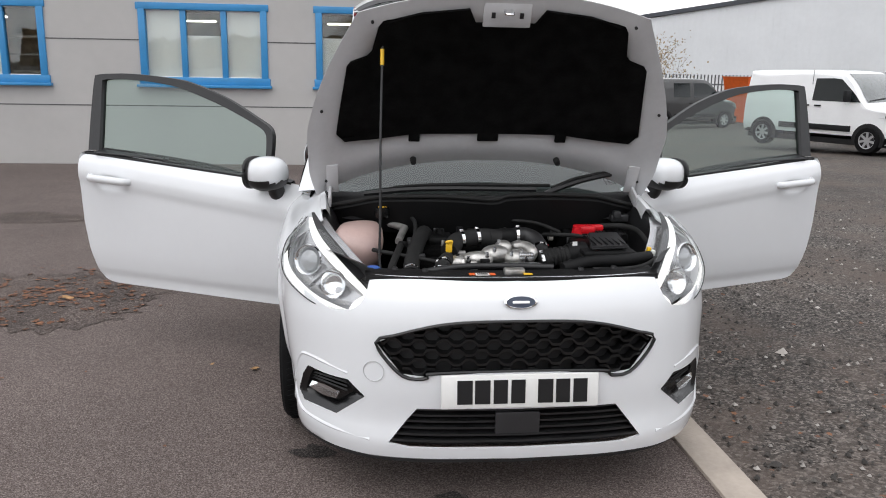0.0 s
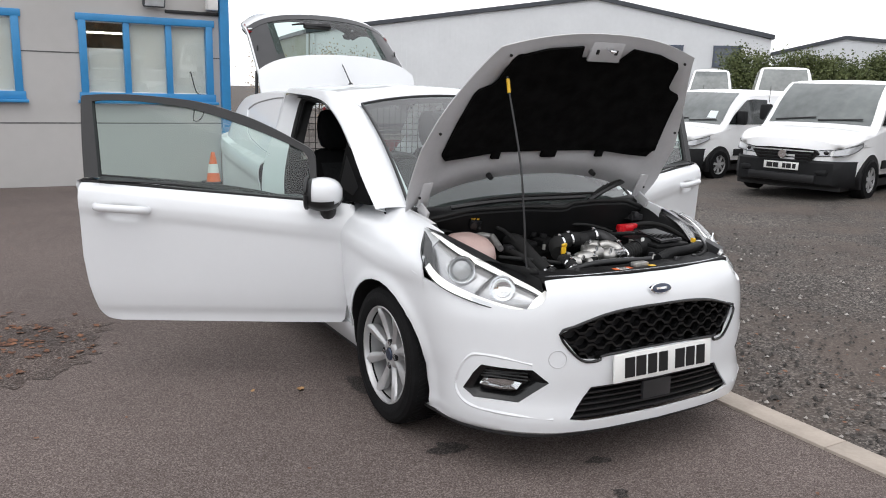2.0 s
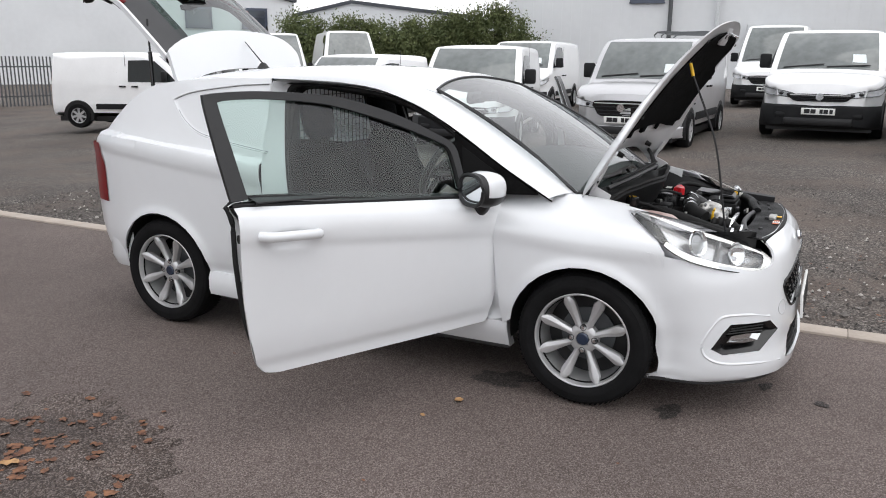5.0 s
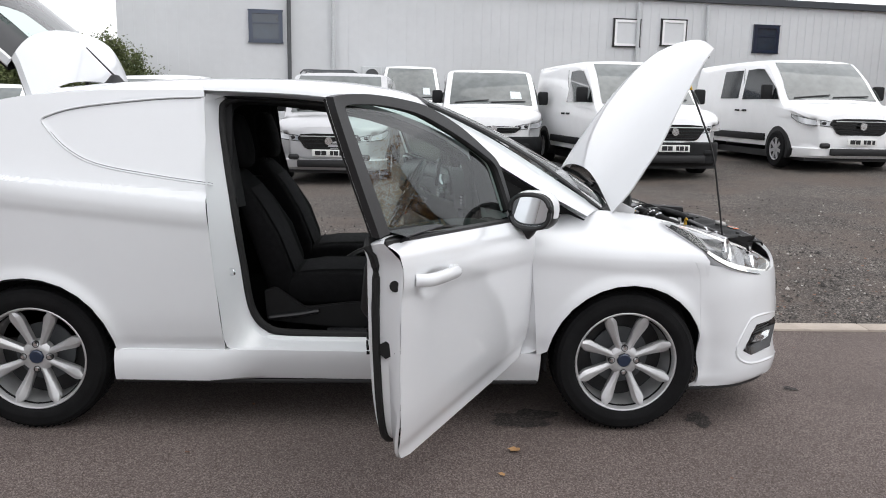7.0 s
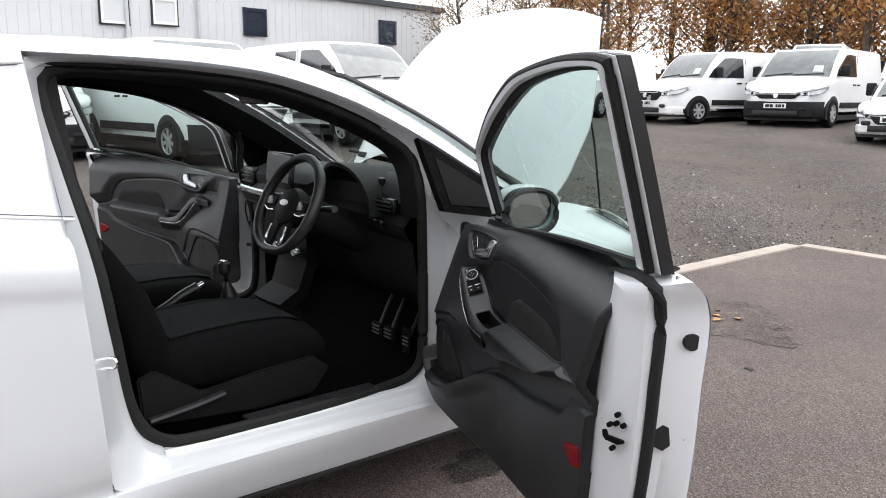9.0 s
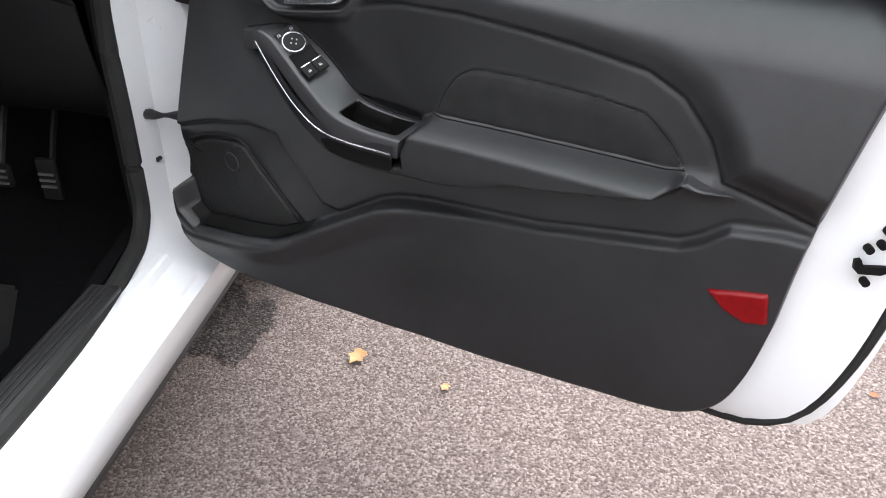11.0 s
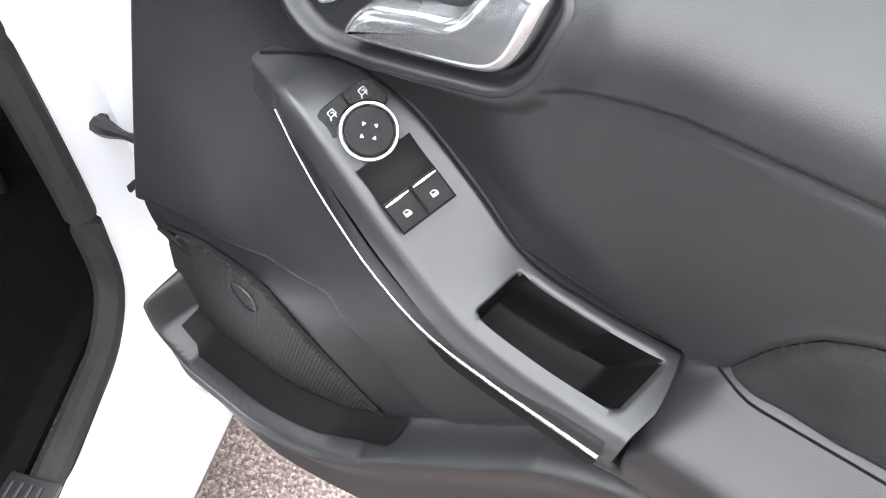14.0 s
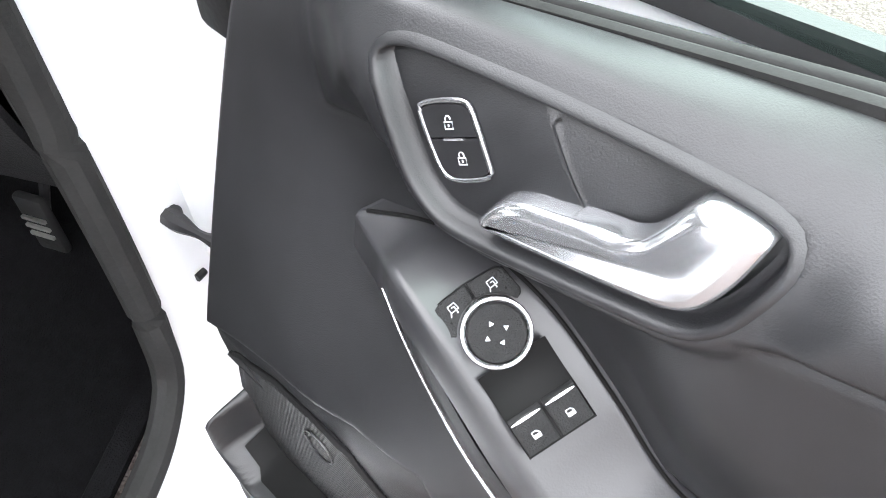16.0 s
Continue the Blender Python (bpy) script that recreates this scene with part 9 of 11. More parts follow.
C_SPK = [(0.542, 0.597), (0.566, 0.624), (0.619, 0.643), (0.668, 0.65), (0.696, 0.643), (0.751, 0.566), (0.798, 0.495), (0.768, 0.478), (0.731, 0.466), (0.637, 0.452), (0.54, 0.442), (0.518, 0.487)]
C_POCKET = [(0.40, 0.56), (0.515, 0.548), (0.545, 0.535), (0.553, 0.493), (0.582, 0.47), (0.672, 0.483), (0.756, 0.489), (0.79, 0.503), (0.827, 0.524), (0.892, 0.557), (0.929, 0.576), (0.959, 0.583), (1.206, 0.612), (1.415, 0.655), (1.441, 0.67), (1.474, 0.699), (1.535, 0.711), (1.80, 0.72)]
C_ARM = [(0.978, 0.705), (1.022, 0.748), (1.036, 0.78), (1.055, 0.807), (1.074, 0.82), (1.089, 0.826), (1.182, 0.829), (1.283, 0.825), (1.341, 0.818), (1.377, 0.791), (1.406, 0.754), (1.409, 0.744), (1.389, 0.723), (1.313, 0.706), (1.176, 0.681), (1.125, 0.661), (1.061, 0.647), (0.958, 0.640)]
C_SEAM = [(1.019, 0.744), (1.121, 0.749), (1.264, 0.754), (1.405, 0.758)]
C_TRIM = [(0.831, 0.872), (0.875, 0.884), (0.957, 0.897), (1.071, 0.899), (1.177, 0.892), (1.243, 0.886), (1.337, 0.874), (1.389, 0.849), (1.428, 0.804), (1.451, 0.754)]
C_REFL = [(1.464, 0.607), (1.503, 0.619), (1.540, 0.628), (1.548, 0.583), (1.519, 0.575), (1.490, 0.585)]
C_UPPER = [(0.40, 0.628), (0.536, 0.638), (0.626, 0.665), (0.704, 0.679), (0.755, 0.67), (0.792, 0.616), (0.826, 0.556), (0.872, 0.534)]
C_BEZ = [(0.679, 0.9256), (0.6798, 0.9293), (0.6841, 0.9321), (0.6971, 0.9346), (0.7346, 0.9358), (0.7694, 0.9364), (0.8059, 0.9361), (0.8396, 0.9353), (0.8585, 0.9345), (0.8698, 0.9327), (0.8757, 0.9307), (0.8787, 0.927), (0.88, 0.9206), (0.8768, 0.9077), (0.8713, 0.8929), (0.8659, 0.8847), (0.8604, 0.8793), (0.8503, 0.8749), (0.8268, 0.8713), (0.8015, 0.868), (0.7612, 0.8635), (0.7337, 0.8631), (0.7161, 0.8725), (0.7052, 0.8855), (0.6963, 0.899), (0.6862, 0.9154)]
C_HAN = [(0.7534, 0.8738), (0.7558, 0.8805), (0.7621, 0.8889), (0.7724, 0.8947), (0.7874, 0.898), (0.8072, 0.9021), (0.8195, 0.9039), (0.826, 0.9072), (0.8306, 0.9121), (0.838, 0.9251), (0.8415, 0.9303), (0.8459, 0.9334), (0.8567, 0.9334), (0.8679, 0.9322), (0.8721, 0.9304), (0.8726, 0.9263), (0.8687, 0.9092), (0.8635, 0.8956), (0.8581, 0.8882), (0.8515, 0.8837), (0.8413, 0.8808), (0.8191, 0.8776), (0.7891, 0.8741), (0.7616, 0.8711), (0.7554, 0.8716)]
C_LOCK = [(0.7039, 0.9076), (0.7048, 0.9116), (0.7094, 0.9149), (0.7186, 0.9192), (0.7263, 0.9216), (0.7311, 0.9202), (0.7391, 0.9114), (0.7492, 0.8961), (0.7504, 0.893), (0.7469, 0.889), (0.7364, 0.8826), (0.7286, 0.8797), (0.7226, 0.8817), (0.7139, 0.8921)]
# inner belt line along the glass: y, z
BELT_IN = [(0.54, 0.898), (0.60, 0.910), (0.684, 0.928), (0.794, 0.950), (0.877, 0.966), (0.95, 0.978), (1.05, 0.990), (1.30, 1.012), (1.628, 1.031)]
# switch ledge: its edge against the lining and its inner edge
POD_O = [(0.667, 0.667, 0.822), (0.682, 0.700, 0.828), (0.689, 0.736, 0.834), (0.691, 0.764, 0.830), (0.695, 0.795, 0.812), (0.695, 0.836, 0.782), (0.697, 0.881, 0.742), (0.703, 0.93, 0.728), (0.710, 0.985, 0.723), (0.712, 1.004, 0.724)]
POD_I = [(0.664, 0.666, 0.818), (0.653, 0.698, 0.822), (0.642, 0.722, 0.832), (0.637, 0.752, 0.824), (0.636, 0.782, 0.798), (0.635, 0.818, 0.766), (0.636, 0.868, 0.728), (0.638, 0.92, 0.714), (0.640, 0.975, 0.712), (0.641, 0.996, 0.713)]
STRIP = [(0.647, 0.713, 0.812), (0.640, 0.738, 0.790), (0.637, 0.765, 0.760), (0.636, 0.80, 0.725), (0.636, 0.845, 0.698), (0.637, 0.90, 0.690), (0.638, 0.985, 0.691)]


def card_nb(Y, Z):
    """Inner face of the door lining (driver's side, as a half-width), by its moulded steps."""
    base = 0.702 - 0.095 * sstep((1.02 - Y) / 0.36, 0, 1) * (sstep((0.86 - Z) / 0.22, 0, 1) + (np.clip((0.915 - Z) / 0.28, 0, 1) - sstep((0.86 - Z) / 0.22, 0, 1)) * sstep((0.67 - Y) / 0.12, 0, 1)) + 0.10 * np.clip(Z - 0.90, 0, 1)
    low = C_POCKET + [(1.80, 0.20), (0.40, 0.20)]
    dl = sd_poly(Y, Z, low)
    h = (0.012 + 0.036 * sstep((1.15 - Y) / 0.35, 0, 1)) * sstep(dl, -0.002, 0.009)
    h -= 0.003 * np.exp(-((dl + 0.005) / 0.004) ** 2) * sstep((1.60 - Y) / 0.2, 0, 1) * sstep(Y, 0.80, 0.95)
    h -= 0.012 * sstep(dl, 0.012, 0.06) * sstep((1.15 - Y) / 0.35, 0, 1)
    up = C_UPPER + [(0.92, 0.52), (0.98, 0.60), (1.9, 0.70), (1.9, 1.2), (0.40, 1.2)]
    h += 0.009 * sstep(sd_poly(Y, Z, up), -0.001, 0.008) * (1 - sstep(dl, -0.01, 0.0)) * sstep((0.95 - Y) / 0.1, 0, 1)
    tr = C_TRIM + [(1.70, 0.70), (1.9, 1.2), (0.5, 1.2), (0.62, 0.86)]
    dt = sd_poly(Y, Z, tr)
    front = sstep(Y, 0.575, 0.69)
    h += front * (0.007 * sstep(dt, -0.003, 0.008) + 0.010 * sstep(dt, 0.0, 0.09) - 0.004 * np.exp(-(dt / 0.004) ** 2))
    arm = sd_poly(Y, Z, C_ARM)
    zs = np.interp(Y, [p[0] for p in C_SEAM], [p[1] for p in C_SEAM])
    edge = np.where(Z < zs, sstep(arm, -0.006, 0.012), sstep(arm, -0.012, 0.022))
    h += edge * (0.006 + 0.054 * sstep(zs + 0.004 - Z, -0.002, 0.030) ** 0.8)
    h -= 0.012 * edge * sstep(zs - Z, 0.045, 0.12)
    h -= 0.004 * np.exp(-(arm / 0.0022) ** 2)
    h -= 0.005 * sstep(sd_poly(Y, Z, C_SPK), -0.004, 0.004)
    h += 0.012 * np.exp(-(((Y - 1.43) / 0.03) ** 2 + ((Z - 0.745) / 0.012) ** 2))
    x = base - h
    cup = sstep(Y, 0.862, 0.876) * sstep(0.998 - Y, 0, 0.010) * sstep(Z, 0.665, 0.675) * sstep(0.752 - 0.10 * (Y - 0.87) - Z, 0, 0.010)
    x = x + np.maximum(0.716 - x, 0) * cup
    # hollow along the outer edge of the switch panel
    d = Z - np.interp(Y, [q[1] for q in POD_O], [q[2] for q in POD_O])
    g = sstep(d, -0.03, -0.01) * (1 - sstep(d, 0.02, 0.09)) * sstep(Y, 0.745, 0.79) * (1 - sstep(Y, 0.975, 1.01))
    x = x + np.maximum(0.699 - x, 0) * g
    x = x + (panel_x(Y, Z) - x) * sstep(dt, 0.004, 0.06) * front
    d = sd_poly(Y, Z, C_BEZ)
    return x + (panel_x(Y, Z) - x) * np.where(Z < 0.885, sstep(d, -0.022, -0.007), sstep(d, -0.034, -0.010))


def panel_x(Y, Z):
    """The smooth upper panel, curving out towards the glass."""
    return 0.676 + np.interp(Y, [0.68, 0.73, 0.90, 1.15], [-0.006, 0.0, 0.0204, 0.008]) + 0.20 * (Z - 0.90) + 10.0 * np.maximum(Z - 0.905, 0) ** 2


def bowl_x(Y, Z):
    """Floor of the release handle's bowl, sunk a little under the panel."""
    return panel_x(Y, Z) + 0.010 - 3.0 * np.maximum(Z - 0.905, 0) ** 2


def floor_x(Y, Z):
    """The bowl floor with its deeper finger recess behind the seam."""
    d = (Y - 0.7704) - (0.928 - Z) * 0.915
    return bowl_x(Y, Z) + 0.007 * sstep(d, -0.0005, 0.0005) * sstep(d, -0.02, 0.05)


def card_x(Y, Z):
    """The lining with its opening for the handle bowl sunk away."""
    x = card_nb(Y, Z)
    return x + (bowl_x(Y, Z) + 0.02 - x) * sstep(sd_poly(Y, Z, C_BEZ), -0.003, 0.003)


CARD_LEFT = [(0.534, 0.448), (0.534, 0.50), (0.538, 0.60), (0.532, 0.634), (0.529, 0.75), (0.531, 0.875), (0.540, 0.925)]
CARD_LOW = [(0.534, 0.448), (0.543, 0.428), (0.565, 0.410), (0.60, 0.402), (0.64, 0.397), (0.738, 0.386), (0.853, 0.357), (0.968, 0.327), (1.107, 0.326), (1.241, 0.342), (1.347, 0.357), (1.416, 0.367), (1.466, 0.382), (1.512, 0.420), (1.538, 0.485), (1.554, 0.575)]
CARD_RIGHT = [(1.554, 0.575), (1.567, 0.700), (1.596, 0.858), (1.616, 0.950), (1.624, 1.012)]
CARD_TOP = [(0.540, 0.925), (0.60, 0.938), (0.70, 0.948), (0.80, 0.951), (0.88, 0.954), (0.95, 0.962), (1.3, 0.994), (1.56, 1.010), (1.624, 1.012)]


def lining(name, s, fn_x, mask, material, parent, label, ny=340, nz=210):
    """The moulded sheet between four edge lines, its depth given by fn_x."""
    def line(pl, n):
        return np.array([(p.y, p.z) for p in cr([(0, *q) for q in pl], n)])
    lo, hi, le, ri = line(CARD_LOW, ny), line(CARD_TOP, ny), line(CARD_LEFT, nz), line(CARD_RIGHT, nz)
    u, v = np.linspace(0, 1, ny)[:, None, None], np.linspace(0, 1, nz)[None, :, None]
    g = (1 - v) * lo[:, None] + v * hi[:, None] + (1 - u) * le[None] + u * ri[None]
    g = g - ((1 - u) * (1 - v) * lo[0] + u * (1 - v) * lo[-1] + (1 - u) * v * hi[0] + u * v * hi[-1])
    Y, Z = g[..., 0], g[..., 1]
    X = fn_x(Y, Z)
    # roll the rim back towards the door frame
    e = np.minimum(v[..., 0] * 0.55, np.minimum(u[..., 0], 1 - u[..., 0]) * 1.1)
    X = X + 0.022 * (1 - sstep(e, 0, 0.008)) ** 2
    X[0, :] = np.maximum(X[0, :], 0.735)
    X[:, 0] = np.maximum(X[:, 0], 0.735)
    # the top rounds over into a shelf that runs out to the glass
    xt, yt, zt = X[:, -1], Y[:, -1], Z[:, -1]
    zb = np.interp(yt, [q[0] for q in BELT_IN], [q[1] for q in BELT_IN])
    xs, zz = [], []
    for k in range(1, 15):
        a = k / 14
        xs.append((1 - a) ** 2 * xt + 2 * a * (1 - a) * (xt + 0.014) + a * a * 0.752)
        zz.append((1 - a) ** 2 * zt + 2 * a * (1 - a) * (zt + 0.009) + a * a * zb)
    X = np.concatenate([X, np.stack(xs, 1)], 1)
    Z = np.concatenate([Z, np.stack(zz, 1)], 1)
    Y = np.concatenate([Y, np.repeat(yt[:, None], 14, 1)], 1)
    nz += 14
    verts = np.stack([s * X, Y, Z], -1).reshape(-1, 3)
    me = bpy.data.meshes.new(name)
    faces = [(i * nz + j, (i + 1) * nz + j, (i + 1) * nz + j + 1, i * nz + j + 1) for i in range(ny - 1) for j in range(nz - 1)]
    me.from_pydata([tuple(q) for q in verts], [], faces)
    me.materials.append(material)
    me.shade_smooth()
    ob = new(name, me)
    ob.parent = parent
    if label:
        ob["label"] = label
    return ob


def patch_on_card(name, pl, s, lift, material, parent, label="", rnd=0.006, n=70, dome=0.0, surf=None, clip=None):
    """A moulded piece that sits on the lining inside an outline, with rounded edges."""
    a = np.array(pl)
    y0, y1, z0, z1 = a[:, 0].min() - 0.004, a[:, 0].max() + 0.004, a[:, 1].min() - 0.004, a[:, 1].max() + 0.004
    nn = max(10, int(n * (z1 - z0) / (y1 - y0)) + 6)
    if nn > 160:
        nn = 160
    Y, Z = np.meshgrid(np.linspace(y0, y1, n), np.linspace(z0, z1, nn), indexing="ij")
    d = sd_poly(Y, Z, pl)
    if clip:
        d = np.minimum(d, -sd_poly(Y, Z, clip) - 0.006)
    h = lift * sstep(d, 0, rnd) + dome * sstep(d, 0, 0.03) - 0.010 * sstep(-d, 0, 0.003)
    X = (surf or card_x)(Y, Z) - h
    keep = d > -max((y1 - y0) / n, (z1 - z0) / nn) * 0.8
    me = bpy.data.meshes.new(name)
    idx = -np.ones(Y.shape, int)
    verts, faces = [], []
    for i in range(n - 1):
        for j in range(nn - 1):
            if keep[i, j] and keep[i + 1, j] and keep[i, j + 1] and keep[i + 1, j + 1]:
                f = []
                for a_, b_ in ((i, j), (i + 1, j), (i + 1, j + 1), (i, j + 1)):
                    if idx[a_, b_] < 0:
                        idx[a_, b_] = len(verts)
                        verts.append((s * X[a_, b_], Y[a_, b_], Z[a_, b_]))
                    f.append(int(idx[a_, b_]))
                faces.append(f)
    me.from_pydata(verts, [], faces)
    me.materials.append(material)
    me.shade_smooth()
    ob = new(name, me)
    ob.parent = parent
    if label:
        ob["label"] = label
    return ob


def cpt(s, y, z, lift=0.0):
    x = float(card_x(np.array([[y]]), np.array([[z]]))[0, 0])
    return Vector((s * (x - lift), y, z))


def door(s, deg, full):
    # outer skin
    top = [(0.428, 0.905), (0.430, 0.912), (0.445, belt(0.445)), (0.80, belt(0.80)), (1.20, belt(1.20)), (1.55, belt(1.55)), (1.640, belt(1.64)), (1.704, belt(1.704) - 0.004)]
    cols = [(b, t) for b, t in zip(D_BOT, top)]
    cols.append(((1.682, 0.52), (1.705, belt(1.705) - 0.03)))
    cols.append(((1.700, 0.66), (1.7052, 0.94)))

    def Wd(y, z):
        k = W(y, z)
        hd = math.hypot((y - 1.50) / 0.105, (z - 0.872) / 0.040)
        return k - 0.016 * max(0.0, 1 - hd * hd)
    bm = B()
    grid(bm, panel(cols, 64, s, Wd, 9))
    ob = part("driver_door" if full else "passenger_door", bm, M["paint"], car, "open white door with black window frame")
    ob.matrix_basis = swing(s, deg)
    # shut face: outer rim, step, inner rim
    rim = [(0.478, 0.352), (0.50, 0.336), (1.0, 0.336), (1.50, 0.338), (1.600, 0.346), (1.648, 0.390), (1.680, 0.51), (1.698, 0.66), (1.703, 0.80), (1.703, 0.95), (1.702, 1.02), (1.40, 1.0), (1.0, 0.965), (0.62, 0.94), (0.445, 0.918), (0.432, 0.90), (0.455, 0.65), (0.470, 0.45)]
    mid = [(0.50, 0.358), (0.52, 0.345), (1.0, 0.352), (1.47, 0.368), (1.565, 0.385), (1.615, 0.43), (1.650, 0.53), (1.672, 0.67), (1.683, 0.80), (1.688, 0.95), (1.684, 1.008), (1.40, 0.97), (1.0, 0.925), (0.64, 0.885), (0.50, 0.870), (0.475, 0.88), (0.48, 0.65), (0.49, 0.45)]
    inn = [(0.60, 0.40), (0.62, 0.385), (0.75, 0.335), (1.40, 0.404), (1.48, 0.43), (1.515, 0.47), (1.538, 0.55), (1.555, 0.70), (1.580, 0.84), (1.600, 0.94), (1.615, 0.998), (1.40, 0.975), (1.0, 0.930), (0.62, 0.885), (0.58, 0.87), (0.585, 0.80), (0.585, 0.63), (0.585, 0.45)]
    n = 120
    r0 = cr([(s * (W(y, z) - 0.001), y, z) for y, z in rim], n, True)
    r1 = cr([(s * (W(y, z) - 0.012), y - 0.001, z) for y, z in rim], n, True)
    r2 = cr([(s * (W(y, z) - 0.050), y, z) for y, z in mid], n, True)
    def deep(x, z, y=1.0):
        k = float(sstep(z, 0.86, 0.91) * sstep(1.55 - y, 0, 0.1))
        k = max(k, float(sstep(0.62 - y, 0, 0.05)))
        return x + (0.792 - x) * k
    r3 = cr([(s * deep(0.745, z, y), y, z) for y, z in mid], n, True)
    r4 = cr([(s * deep(0.722, z, y), (y + v) / 2, (z + w) / 2) for (y, z), (v, w) in zip(mid, inn)], n, True)
    r5 = cr([(s * deep(0.714, z, y), y, z) for y, z in inn], n, True)
    bm = B()
    grid(bm, [r0, r1, r2, r3, r4, r5], True)
    part("shut_face", bm, M["paint"], ob, "white door edge with latch holes")
    bm = B()
    k0, k1 = int(n * 0.10), int(n * 0.62)
    tube(bm, [p.lerp(q, 0.5) + Vector((-s * 0.006, 0.004, 0)) for p, q in zip(r2, r3)][k0:k1], 0.012, 8, 60)
    part("door_seal", bm, M["rubber"], ob)
    # belt trim and glass
    bm = B()
    rr = []
    for i in range(30):
        y = 0.50 + (1.705 - 0.50) * i / 29
        z = belt(y)
        x = W(y, z)
        rr.append([Vector((s * (x + 0.002), y, z - 0.004)), Vector((s * (x + 0.002), y, z + 0.008)), Vector((s * (x - 0.016), y, z + 0.012)), Vector((s * (x - 0.02), y, z - 0.004))])
    grid(bm, rr, True)
    part("belt_trim", bm, M["trim"], ob)
    o, i_ = cr([(0, y, z) for y, z in FR_OUT], 60), cr([(0, y, z) for y, z in FR_IN], 60)

    def g(p, off):
        return Vector((s * (gx(p.z) + off), p.y, p.z))
    bm = B()
    grid(bm, [[g(p.lerp(q, 0.04), -0.0135), g(p, -0.012), g(p, 0.006), g(p, 0.012), g(p.lerp(q, 0.92), 0.010), g(q, -0.004)] for p, q in zip(o, i_)])
    part("window_frame", bm, M["trim"], ob, "black outer window frame")
    bm = B()
    grid(bm, [[g(p.lerp(q, 0.03), -0.0125), g(p.lerp(q, 0.06), -0.0150), g(p.lerp(q, 0.40), -0.0165), g(p.lerp(q, 0.44), -0.030), g(p.lerp(q, 0.50), -0.034), g(p.lerp(q, 0.76), -0.034), g(p.lerp(q, 0.82), -0.028), g(p.lerp(q, 0.83), -0.012)] for p, q in zip(o, i_)])
    part("inner_window_frame", bm, M["paint"], ob, "white inner window frame")
    bm = B()
    grid(bm, [[g(p.lerp(q, 0.83), -0.012), g(p.lerp(q, 0.84), -0.024), g(q, -0.020), g(q, -0.004)] for p, q in zip(o, i_)])
    part("glass_run", bm, M["rubber"], ob)
    bm = B()
    tube(bm, [g(p.lerp(q, 0.36), -0.024) for p, q in zip(o, i_)], 0.0095, 8, 0)
    part("frame_seal", bm, M["rubber"], ob)
    bm = B()
    cols = [(0.645 + (1.63 - 0.645) * k / 24) for k in range(25)]

    def ztop(y):
        best = 1.0
        for (y0, z0), (y1, z1) in zip(FR_IN, FR_IN[1:]):
            if min(y0, y1) <= y <= max(y0, y1) and abs(y1 - y0) > 1e-6:
                best = max(best, z0 + (z1 - z0) * (y - y0) / (y1 - y0))
        return best + 0.012
    rows = []
    for k in range(25):
        yb = 0.640 + (1.640 - 0.640) * k / 24
        yt = 0.662 + (1.688 - 0.662) * k / 24
        zt = ztop(min(1.679, max(0.648, yt)))
        rows.append([Vector((s * (gx(z) - 0.012), yb + (yt - yb) * t, z)) for t, z in [(j / 8, 0.94 + 0.05 * (yb - 0.64) + (zt - 0.94 - 0.05 * (yb - 0.64)) * j / 8) for j in range(9)]])
    grid(bm, rows)
    pane = part("door_glass", bm, M["greenglass"], ob, "green-tinted door window glass")
    pane.visible_shadow = False
    # exterior handle
    bm = B()
    hx = W(1.50, 0.885)
    pts = [(s * (hx - 0.004), 1.388, 0.884), (s * (hx + 0.030), 1.405, 0.888), (s * (hx + 0.040), 1.47, 0.893), (s * (hx + 0.040), 1.54, 0.896), (s * (hx + 0.032), 1.60, 0.898), (s * (hx - 0.002), 1.628, 0.898)]
    tube(bm, pts, 0.0165, 10, 30, flat=1.15)
    part("door_handle", bm, M["paint"], ob)
    # door mirror
    bm = B()
    c = Vector((s * 0.884, 0.578, 0.981))
    rr = []
    for a in range(9):
        t = -0.078 + 0.165 * a / 8
        f = [0.80, 0.93, 1.0, 1.02, 1.0, 0.95, 0.86, 0.68, 0.35][a]
        rr.append([c + Vector((s * (0.094 * f * math.copysign(abs(math.cos(k)) ** 0.75, math.cos(k))), -t - 0.015 * f, 0.076 * f * math.copysign(abs(math.sin(k)) ** 0.8, math.sin(k)))) for k in [2 * math.pi * q / 24 for q in range(24)]])
    vs = grid(bm, rr, True)
    bm.faces.new(vs[-1])
    mi = part("door_mirror", bm, M["paint"], ob, "white capped door mirror")
    bm = B()
    rr2 = [[c + (p - c) * 1.03 for p in r] for r in rr]
    vs = grid(bm, rr2, True)
    kill = [f for f in bm.faces if f.calc_center_median().z > c.z - 0.028 and f.calc_center_median().y < c.y + 0.045]
    bmesh.ops.delete(bm, geom=kill, context="FACES")
    part("mirror_lower_shell", bm, M["trim"], ob)
    bm = B()
    ring = [c + Vector((s * 0.080 * math.copysign(abs(math.cos(k)) ** 0.75, math.cos(k)), 0.071, 0.066 * math.copysign(abs(math.sin(k)) ** 0.8, math.sin(k)))) for k in [2 * math.pi * q / 24 for q in range(24)]]
    poly(bm, [p + Vector((0, 0.10 * (p.z - c.z) - 0.10 * s * (p.x - c.x) - 0.010, 0)) for p in ring])
    part("mirror_glass", bm, M["mirror"], ob)
    bm = B()
    ring2 = [c + Vector(((p.x - c.x) * 1.0, 0.072, (p.z - c.z) * 1.0)) for p in ring]
    tube(bm, ring2, 0.010, 6, 0, True)
    part("mirror_rim", bm, M["trim"], ob)
    bm = B()
